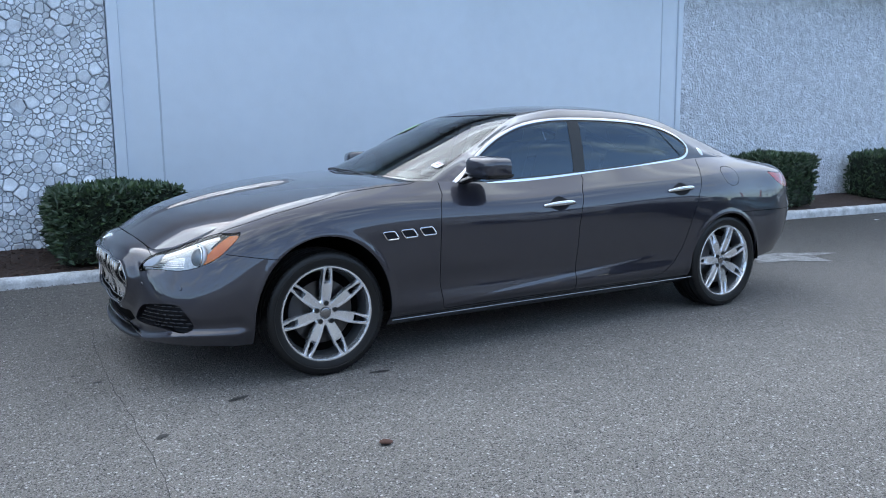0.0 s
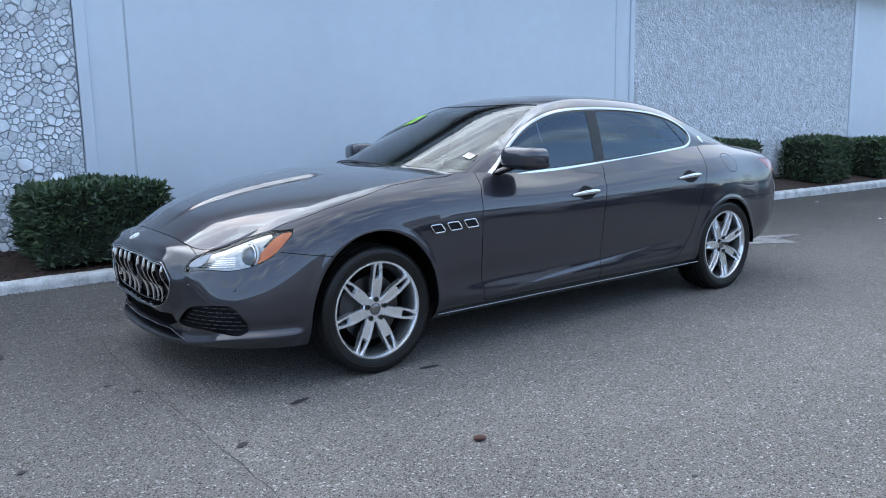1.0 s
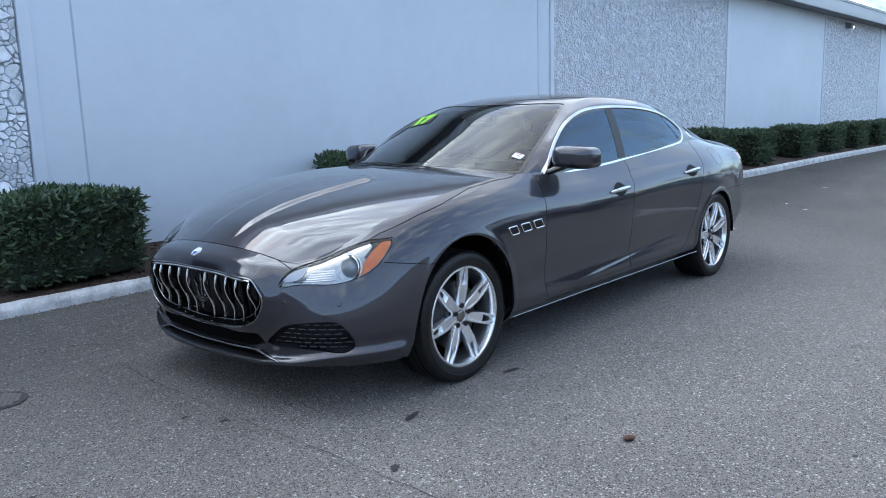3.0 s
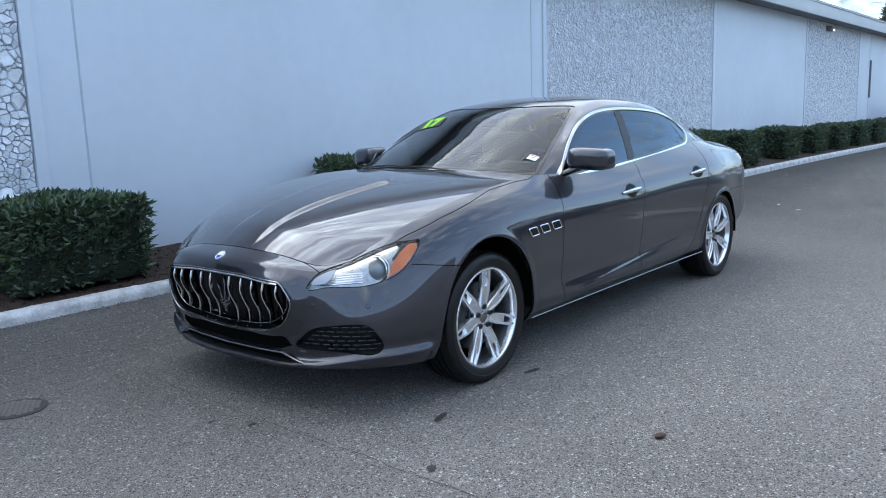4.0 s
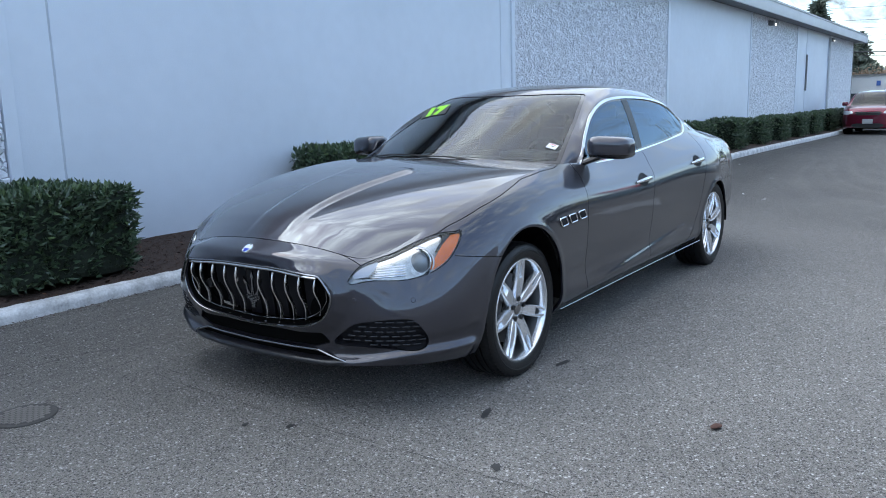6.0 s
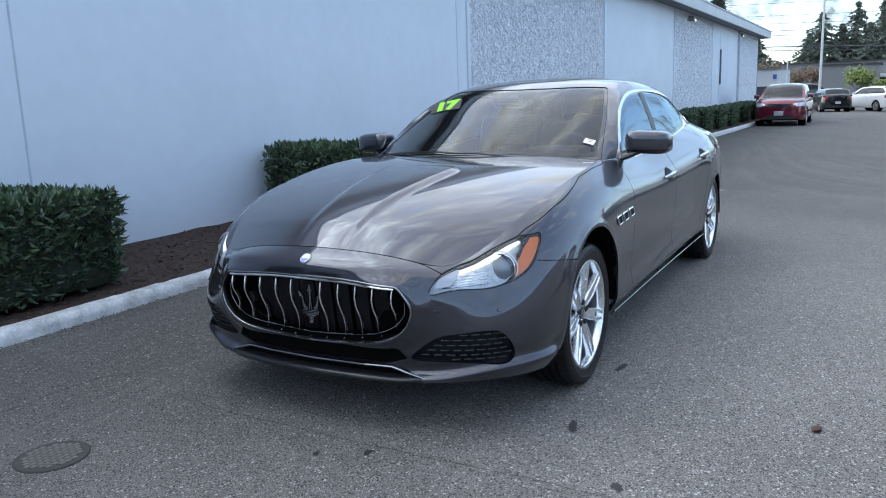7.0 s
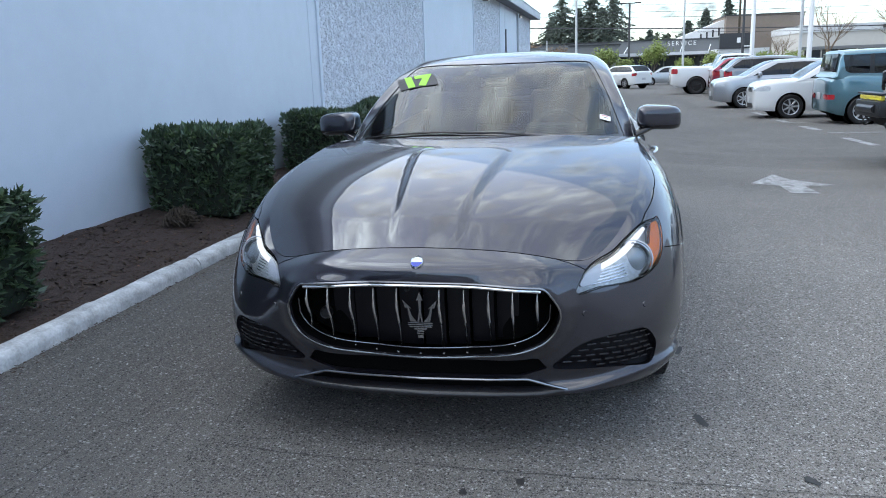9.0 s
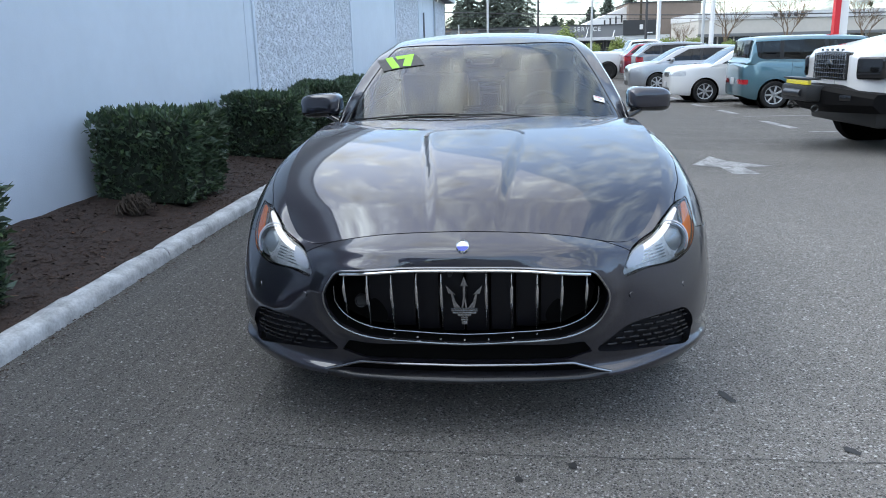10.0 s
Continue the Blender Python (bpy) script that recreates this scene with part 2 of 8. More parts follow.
LEAF_YOUNG = material("young_leaf", (0.085, 0.135, 0.055), 0.42, vary=0.3, scale=7)
TWIG = material("twig", (0.06, 0.045, 0.03), 0.9, vary=0.3, scale=20)


def worn_line_material():
    """Old road paint, scuffed through to the asphalt."""
    m = material("line_paint", (0.33, 0.33, 0.33), 0.8, vary=0.3, scale=5, bump=0.4, bump_scale=100)
    n, l = m.node_tree.nodes, m.node_tree.links
    p, c = n["Principled BSDF"], n["Texture Coordinate"]
    socket = p.inputs["Base Color"].links[0].from_socket
    for scale, lo, hi in ((7, 0.49, 0.62), (60, 0.46, 0.60)):
        t, r, x = n.new("ShaderNodeTexNoise"), n.new("ShaderNodeMapRange"), n.new("ShaderNodeMix")
        t.inputs["Scale"].default_value, t.inputs["Detail"].default_value = scale, 8
        r.inputs["From Min"].default_value, r.inputs["From Max"].default_value = lo, hi
        r.inputs["To Max"].default_value = 0.8
        x.data_type = "RGBA"
        x.inputs["B"].default_value = (0.11, 0.108, 0.107, 1)
        l.new(c.outputs["Object"], t.inputs["Vector"])
        l.new(t.outputs["Fac"], r.inputs["Value"])
        l.new(r.outputs["Result"], x.inputs["Factor"])
        l.new(socket, x.inputs["A"])
        socket = x.outputs["Result"]
    l.new(socket, p.inputs["Base Color"])
    return m


LINE_PAINT = worn_line_material()
CAR_PAINT = paint("grey_car_paint", (0.026, 0.0262, 0.0395), 0.45, 0.38)
CHROME = material("chrome", (0.80, 0.81, 0.82), 0.08, 1.0)
DARK_CHROME = material("dark_chrome", (0.30, 0.30, 0.31), 0.16, 1.0)
ALLOY = material("alloy", (0.86, 0.88, 0.91), 0.20, 0.88, vary=0.05, scale=12)
ALLOY_DARK = material("alloy_pocket", (0.10, 0.105, 0.11), 0.45, 0.6)
RUBBER = material("rubber", (0.007, 0.007, 0.0075), 0.44, vary=0.2, scale=10, bump=0.15, bump_scale=150, spec=0.4)
BLACK_TRIM = material("black_trim", (0.012, 0.012, 0.013), 0.42, bump=0.1, bump_scale=300)
GLOSS_BLACK = material("gloss_black", (0.008, 0.008, 0.009), 0.08, coat=0.6)
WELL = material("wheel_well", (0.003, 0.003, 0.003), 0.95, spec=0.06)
DARK_MESH = material("dark_mesh", (0.010, 0.010, 0.013), 0.6, spec=0.2)
STEEL = material("brake_steel", (0.09, 0.09, 0.093), 0.35, 1.0, vary=0.15, scale=25)
CALIPER = material("caliper", (0.05, 0.05, 0.055), 0.4, 0.3)
SCREEN = glass("windscreen_glass", (0.80, 0.94, 0.90), 0.90, 0.003, 1.54)
TINTED = glass("tinted_glass", (0.42, 0.52, 0.64), 0.36, 0.004, 1.95, (0.66, 0.84, 1.0))
LENS = glass("lamp_lens", (0.97, 0.98, 1.0), 0.96, 0.01, 1.42)
AMBER = material("amber_lens", (0.95, 0.24, 0.03), 0.12, coat=0.8, vary=0.1, scale=60)
RED_LENS = material("red_lens", (0.32, 0.012, 0.018), 0.10, coat=0.8)
LAMP_BOWL = material("lamp_bowl", (0.60, 0.64, 0.66), 0.30, 0.3, coat=0.5, vary=0.35, scale=45, bump=0.3, bump_scale=60)
INNER_WHITE = material("frosted_lens", (0.62, 0.66, 0.72), 0.25, coat=1.0, vary=0.05, scale=60)
PROJECTOR = material("projector_glass", (0.26, 0.30, 0.33), 0.05, 0.3, coat=1.0)
DRL = glow("running_light", (0.86, 0.90, 0.94), 0.24)
LEATHER = material("seat_leather", (0.035, 0.034, 0.035), 0.55, vary=0.15, scale=12, bump=0.2, bump_scale=200)
DASH = material("dashboard", (0.02, 0.02, 0.021), 0.7, bump=0.15, bump_scale=300)

# ---- mesh helpers ----
def ramp01(a, b, x):
    t = np.clip((np.asarray(x, float) - a) / (b - a), 0, 1)
    return t * t * (3 - 2 * t)


def mesh_of(name, verts, faces, mats, normals=None, smooth=False, index=None):
    me = bpy.data.meshes.new(name)
    me.from_pydata([tuple(map(float, v)) for v in verts], [], [tuple(map(int, f)) for f in faces])
    for m in mats if isinstance(mats, (list, tuple)) else [mats]:
        me.materials.append(m)
    if smooth or normals is not None:
        me.polygons.foreach_set("use_smooth", [True] * len(me.polygons))
    if index is not None:
        me.polygons.foreach_set("material_index", index)
    if normals is not None:
        me.normals_split_custom_set_from_vertices([tuple(map(float, v)) for v in normals])
    me.update()
    return me


def solid(name, verts, faces, mat, parent=None, label="", smooth=False, m=None):
    ob = new(name, mesh_of(name, verts, faces, mat, smooth=smooth))
    if parent is not None:
        ob.parent = parent
    if m is not None:
        ob.matrix_local = m
    if label:
        ob["label"] = label
    return ob


def part(name, bm, mat, parent, label="", smooth=True, sharp=35):
    """Link a bmesh as one mesh object under a thing or a part."""
    me = bpy.data.meshes.new(name)
    bmesh.ops.recalc_face_normals(bm, faces=bm.faces)
    for f in bm.faces:
        f.smooth = smooth
    if smooth:
        lim = radians(sharp)
        for e in bm.edges:
            e.smooth = len(e.link_faces) == 2 and e.calc_face_angle(0) < lim
    bm.to_mesh(me)
    bm.free()
    me.materials.append(mat)
    ob = new(name, me)
    if parent is not None:
        ob.parent = parent
    if label:
        ob["label"] = label
    return ob


def box_bm(size, at=(0, 0, 0), bevel=0.0, bm=None, seg=2, rot=None):
    bm = bm or bmesh.new()
    m = Matrix.Translation(at) @ (rot or Matrix()) @ Matrix.Diagonal((*size, 1))
    made = bmesh.ops.create_cube(bm, size=1, matrix=m)["verts"]
    if bevel:
        es = list({e for v in made for e in v.link_edges})
        bmesh.ops.bevel(bm, geom=es, offset=bevel, segments=seg, affect="EDGES", profile=0.6)
    return bm


def tube_bm(points, radius, sides=8, closed=False, bm=None, flat=1.0):
    """A swept tube along points; flat squashes it along the second axis."""
    bm = bm or bmesh.new()
    pts = [Vector(p) for p in points]
    rings, n = [], len(pts)
    up = None
    for i, p in enumerate(pts):
        a = pts[(i - 1) % n] if closed or i else p
        b = pts[(i + 1) % n] if closed or i < n - 1 else p
        d = (b - a).normalized()
        if up is None:
            up = Vector((0, 0, 1)) if abs(d.z) < 0.9 else Vector((1, 0, 0))
        side = d.cross(up)
        if side.length < 1e-5:
            side = d.orthogonal()
        side.normalize()
        up = side.cross(d).normalized()
        r = radius[i] if isinstance(radius, (list, tuple, np.ndarray)) else radius
        rings.append([bm.verts.new(p + side * math.cos(2 * math.pi * k / sides) * r * flat + up * math.sin(2 * math.pi * k / sides) * r) for k in range(sides)])
    for i in range(n if closed else n - 1):
        a, b = rings[i], rings[(i + 1) % n]
        for k in range(sides):
            bm.faces.new((a[k], a[(k + 1) % sides], b[(k + 1) % sides], b[k]))
    if not closed:
        bm.faces.new(rings[0][::-1])
        bm.faces.new(rings[-1])
    return bm


def lathe_bm(profile, sides=48, bm=None, axis="y"):
    """Turn (radius, along) pairs round the axis into a closed ring."""
    bm = bm or bmesh.new()
    rings = []
    for r, a in profile:
        ring = []
        for k in range(sides):
            c, s = math.cos(2 * math.pi * k / sides) * r, math.sin(2 * math.pi * k / sides) * r
            ring.append(bm.verts.new((c, a, s) if axis == "y" else (c, s, a)))
        rings.append(ring)
    for a, b in zip(rings, rings[1:]):
        for k in range(sides):
            bm.faces.new((a[k], a[(k + 1) % sides], b[(k + 1) % sides], b[k]))
    return bm


def prism_bm(outline, depth, bm=None, m=None):
    """Extrude a flat outline (x, z) from y = 0 to y = depth."""
    bm = bm or bmesh.new()
    a = [bm.verts.new((x, 0, z)) for x, z in outline]
    b = [bm.verts.new((x, depth, z)) for x, z in outline]
    bm.faces.new(a)
    bm.faces.new(b[::-1])
    for i in range(len(a)):
        j = (i + 1) % len(a)
        bm.faces.new((a[i], b[i], b[j], a[j]))
    if m is not None:
        bmesh.ops.transform(bm, matrix=m, verts=a + b)
    return bm


def empty(name, at=(0, 0, 0), turn=0.0):
    ob = new(name)
    ob.matrix_world = pose(*at, 0, 0, turn)
    return ob


# ---- ground, kerb, bed, wall ----
WALL_Y, KERB_Y = 3.28, 2.0


def kerb_base(x):
    """Height on which the kerb and the bed are set: level by the car, then falling gently away."""
    return 0.11 * (1 - ramp01(2.0, 15.0, x)) - 0.10 * ramp01(14, 30, x)


def ground_z(x, y):
    lot = 1 - ramp01(-4.0, 1.0, y)
    rise = 0.145 * ramp01(0.9, 2.0, y) * (1 - ramp01(1.5, 14.0, x))
    return rise - 0.22 * ramp01(5, 24, x) * lot - 0.10 * ramp01(14, 30, x) * (1 - lot) - 0.43 * ramp01(32, 58, x) * (1 - ramp01(1.3, 2.0, y))


def grid_sheet(xs, ys, f):
    X, Y = np.meshgrid(xs, ys, indexing="ij")
    Z = f(X, Y)
    v = np.stack([X, Y, Z], -1).reshape(-1, 3)
    n = len(ys)
    fs = [(i * n + j, (i + 1) * n + j, (i + 1) * n + j + 1, i * n + j + 1) for i in range(len(xs) - 1) for j in range(n - 1)]
    return v, fs


xs = np.concatenate([[-1500, -300, -60], np.arange(-12, 46, 0.5), [60, 100, 300, 2500]])
ys = np.concatenate([[-1500, -300, -80, -40, -20], np.arange(-12, 3.6, 0.3), [4, 20, 80, 300, 1500]])
gv, gf = grid_sheet(xs, ys, ground_z)
ground = new("ground", mesh_of("ground", gv, gf, ASPHALT, smooth=True))
tagged(ground, "worn grey asphalt of a parking lot with pale grit", "asphalt", kind="structure")

# planting bed between kerb and wall
bx, by = np.arange(-14, 39.6, 0.12), np.linspace(KERB_Y + 0.10, WALL_Y + 0.02, 14)


def bed_z(X, Y):
    lump = np.array([noise.noise((x * 3.1, y * 3.1, 0.3)) * 0.018 + noise.noise((x * 11, y * 11, 2.0)) * 0.010 for x, y in zip(X.ravel(), Y.ravel())]).reshape(X.shape)
    return kerb_base(X) + 0.095 + 0.085 * ramp01(KERB_Y + 0.12, WALL_Y, Y) + lump


bv, bf = grid_sheet(bx, by, bed_z)
bed = new("ground_bed", mesh_of("ground_bed", bv, bf, MULCH, smooth=True))
tagged(bed, "dark brown bark mulch bed along the wall", "mulch bed", kind="structure")

kerb = tagged(empty("kerb"), "chipped white-painted concrete kerb along the mulch bed", "kerb", kind="structure")


def kerb_stone(x0, x1, seed):
    rng = random.Random(seed)
    n = max(int((x1 - x0) / 0.06), 4)
    prof = [(0.0, -0.10), (0.0, 0.07), (0.008, 0.098), (0.03, 0.115), (0.10, 0.118), (0.125, 0.11), (0.135, 0.09), (0.135, -0.10)]
    v, f = [], []
    for i in range(n + 1):
        x = x0 + (x1 - x0) * i / n
        end = 0.006 if i in (0, n) else 0
        zb = float(kerb_base(x))
        for j, (dy, dz) in enumerate(prof):
            chip = noise.noise((x * 9, j * 1.7, seed * 3.1)) * 0.006 + max(noise.noise((x * 4, j * 0.9, seed)) - 0.35, 0) * -0.03
            top = 1 if 0 < j < 7 else 0
            v.append((x, KERB_Y + dy + (end if j < 4 else -end) + top * chip * 0.5, zb + dz - end * top + top * chip))
    m = len(prof)
    for i in range(n):
        for j in range(m - 1):
            f.append((i * m + j, (i + 1) * m + j, (i + 1) * m + j + 1, i * m + j + 1))
    f.append(tuple(range(m))[::-1])
    f.append(tuple(n * m + j for j in range(m)))
    return solid("kerb_stone", v, [q[::-1] for q in f], KERB_PAINT, kerb, smooth=True)


edge = [-13.90 + 3.0 * k for k in range(18)]
for k in range(len(edge) - 1):
    kerb_stone(edge[k] + 0.004, edge[k + 1] - 0.004, k)

# building: one long wall of painted and stone-faced panels under a low eave
EAVE_Z, WALL_END = 3.72, 39.4
wall = tagged(empty("wall_north"), "long pale blue-grey painted wall with stone-faced panels", "wall", kind="structure")
part("wall_core", box_bm((WALL_END + 14, 0.25, 4.2), ((WALL_END - 14) / 2, WALL_Y + 0.20, 1.95)), WALL_PAINT, wall)


def smooth_panel(x0, x1, name="panel"):
    return part(name, box_bm((x1 - x0, 0.06, 4.2), ((x0 + x1) / 2, WALL_Y + 0.045, 1.95), 0.006), WALL_PAINT, wall)


SEAM = 0.018
SEALANT = material("joint_sealant", (0.50, 0.55, 0.62), 0.8, vary=0.1, scale=6)
for x0 in (0.028, 6.83):
    part("joint_filler", box_bm((SEAM, 0.05, 4.2), (x0 + SEAM / 2, WALL_Y + 0.047, 1.95)), SEALANT, wall)
for x0, x1 in ((-0.30, 0.028), (0.028 + SEAM, 6.83), (6.83 + SEAM, 7.14), (14.0, 20.72), (27.05, 28.6), (28.6 + 0.05, 32.9)):
    smooth_panel(x0, x1)
for x0, x1 in ((-0.405, -0.304), (7.144, 7.235), (13.87, 13.996), (20.724, 20.80), (26.95, 27.046), (32.904, 33.0)):
    part("border_strip", box_bm((x1 - x0, 0.075, 4.2), ((x0 + x1) / 2, WALL_Y + 0.030, 1.95), 0.006), WALL_PAINT, wall)
STONE_PANELS = ((-14.0, -0.41), (7.24, 13.865), (20.805, 26.945), (33.005, 39.35))
for x0, x1 in STONE_PANELS:
    part("mortar_bed", box_bm((x1 - x0, 0.05, 4.2), ((x0 + x1) / 2, WALL_Y + 0.055, 1.95)), MORTAR, wall)
for x0 in (28.6,):
    part("downpipe", tube_bm([(x0 + 0.02, WALL_Y - 0.02, 1.5), (x0 + 0.02, WALL_Y - 0.02, 2.8)], 0.03), SOFFIT, wall)
part("downpipe", tube_bm([(32.95, WALL_Y - 0.05, 0.2), (32.95, WALL_Y - 0.05, 3.7)], 0.04), FASCIA, wall)
part("corner_trim", box_bm((0.08, 0.1, 4.2), (WALL_END + 0.02, WALL_Y + 0.05, 1.95), 0.01), SOFFIT, wall)
part("end_wall", box_bm((0.25, 24, 4.0), (WALL_END - 0.1, WALL_Y + 12.35, 1.95)), WALL_PAINT, wall)

eave = tagged(empty("roof_eave"), "overhanging flat roof edge with pale metal fascia", "roof", kind="structure")
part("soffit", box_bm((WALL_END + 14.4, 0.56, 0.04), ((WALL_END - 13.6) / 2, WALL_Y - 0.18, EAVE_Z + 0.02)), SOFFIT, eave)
part("fascia", box_bm((WALL_END + 14.8, 0.05, 0.31), ((WALL_END - 14 + 0.4) / 2, WALL_Y - 0.48, EAVE_Z + 0.12), 0.006), FASCIA, eave)
part("fascia", box_bm((0.05, 26, 0.31), (WALL_END + 0.4, WALL_Y + 12.5, EAVE_Z + 0.12), 0.006), FASCIA, eave)
part("drip_edge", box_bm((WALL_END + 14.9, 0.09, 0.03), ((WALL_END - 14 + 0.4) / 2, WALL_Y - 0.49, EAVE_Z + 0.29), 0.004), FASCIA, eave)
part("roof_deck", box_bm((WALL_END + 14.7, 26, 0.06), ((WALL_END - 14 + 0.3) / 2, WALL_Y + 12.54, EAVE_Z + 0.33)), SOFFIT, eave)

# plain walls added out of view so the car mirrors less bright sky
UNSEEN_WALL = material("unseen_wall", (0.26, 0.26, 0.25), 0.85, vary=0.15, scale=0.6, bump=0.2, bump_scale=40)
for nm, size, at in (("wall_unseen_south", (90, 0.3, 7.4), (-25, -25, 3.2)), ("wall_unseen_west", (0.3, 30, 5.4), (-34, -11, 2.2))):
    tagged(part(nm, box_bm(size, at), UNSEEN_WALL, None), "unseen plain grey wall added to darken reflections in the car", "wall", kind="structure")

# ---- the grey saloon ----
# x runs from the front axle to the rear, y is the half width, z is height.
def cubic(t, P, tt):
    """Natural cubic spline through P at t, read at tt."""
    t, P, tt = np.asarray(t, float), np.asarray(P, float), np.asarray(tt, float)
    n, h = len(t), np.diff(np.asarray(t, float))
    A, B = np.eye(n), np.zeros((n,) + P.shape[1:])
    for i in range(1, n - 1):
        A[i, i - 1], A[i, i], A[i, i + 1] = h[i - 1], 2 * (h[i - 1] + h[i]), h[i]
        B[i] = 6 * ((P[i + 1] - P[i]) / h[i] - (P[i] - P[i - 1]) / h[i - 1])
    M = np.linalg.solve(A, B.reshape(n, -1)).reshape(P.shape)
    k = np.clip(np.searchsorted(t, tt, side="right") - 1, 0, n - 2)
    sh = (-1,) + (1,) * (P.ndim - 1)
    a, b, hk = (t[k + 1] - tt).reshape(sh), (tt - t[k]).reshape(sh), h[k].reshape(sh)
    return (M[k] * a**3 + M[k + 1] * b**3) / (6 * hk) + (P[k] / hk - M[k] * hk / 6) * a + (P[k + 1] / hk - M[k + 1] * hk / 6) * b


def pchip(xk, yk, x):
    """Monotone cubic through knots, read at x."""
    xk, yk, x = np.asarray(xk, float), np.asarray(yk, float), np.asarray(x, float)
    h, d = np.diff(xk), np.diff(yk) / np.diff(xk)
    m = np.zeros(len(xk))
    m[0], m[-1] = d[0], d[-1]
    for i in range(1, len(xk) - 1):
        if d[i - 1] * d[i] > 0:
            w1, w2 = 2 * h[i] + h[i - 1], h[i] + 2 * h[i - 1]
            m[i] = (w1 + w2) / (w1 / d[i - 1] + w2 / d[i])
    k = np.clip(np.searchsorted(xk, x, side="right") - 1, 0, len(xk) - 2)
    s = np.clip((x - xk[k]) / h[k], -0.5, 1.5)
    return (yk[k] * (1 + 2 * s) * (1 - s) ** 2 + m[k] * h[k] * s * (1 - s) ** 2 + yk[k + 1] * s * s * (3 - 2 * s) + m[k + 1] * h[k] * s * s * (s - 1))


SIDE_X = [-0.2, 0.15, 0.6, 1.2, 1.9, 2.6, 3.2, 3.65]


def waterline(front, side_y, side_z, rear_z, rear_x=4.28, rear_y=0.78):
    """Knots of one line round half the body: nose, corner, side, tail."""
    back = [(3.95, side_y[-1] * 0.5 + rear_y * 0.5, rear_z), (rear_x - 0.12, rear_y * 0.88, rear_z), (rear_x - 0.03, rear_y * 0.5, rear_z), (rear_x, 0, rear_z)]
    return list(front) + list(zip(SIDE_X, side_y, side_z)) + back


# hood crown and edge
HOOD_C = ((-0.96, 0.735), (-0.88, 0.779), (-0.80, 0.826), (-0.72, 0.868), (-0.5, 0.935), (-0.25, 0.985), (0.05, 1.025), (0.3, 1.047), (0.56, 1.062))
EDGE_F = [(-0.882, 0, 0), (-0.871, 0.22, 0), (-0.843, 0.43, 0), (-0.80, 0.57, 0), (-0.69, 0.665, 0), (-0.5, 0.745, 0)]
EDGE_Y = [0.790, 0.808, 0.806, 0.815, 0.808, 0.785, 0.735, 0.690]
EDGE_Z = [0.962, 1.010, 1.025, 1.005, 1.036, 1.082, 1.108, 1.078]


def hood_z(x, y):
    y = np.abs(y)
    xs = x - 0.11 * (y / 0.57) ** 2 * (1 - ramp01(-0.95, 0.3, x))
    drop = pchip((-0.95, -0.8, -0.5, -0.2, 0.15, 0.6), (0.055, 0.055, 0.042, 0.042, 0.038, 0.035), xs)
    ye = pchip((-0.95, -0.8, -0.5, -0.2, 0.15, 0.6), (0.60, 0.66, 0.745, 0.79, 0.808, 0.806), xs)
    base = pchip(*zip(*HOOD_C), xs) - drop * (y / ye) ** 2.5
    w = 0.12 + 0.092 * ramp01(-0.9, 0.15, x)
    dome = 0.017 * (1 - ramp01(w - 0.010, w + 0.026, y)) * ramp01(-0.98, -0.45, x) * (1 - ramp01(0.06, 0.16, x + 0.07 * np.minimum(y / 0.21, 1.2) ** 4))
    return base + dome


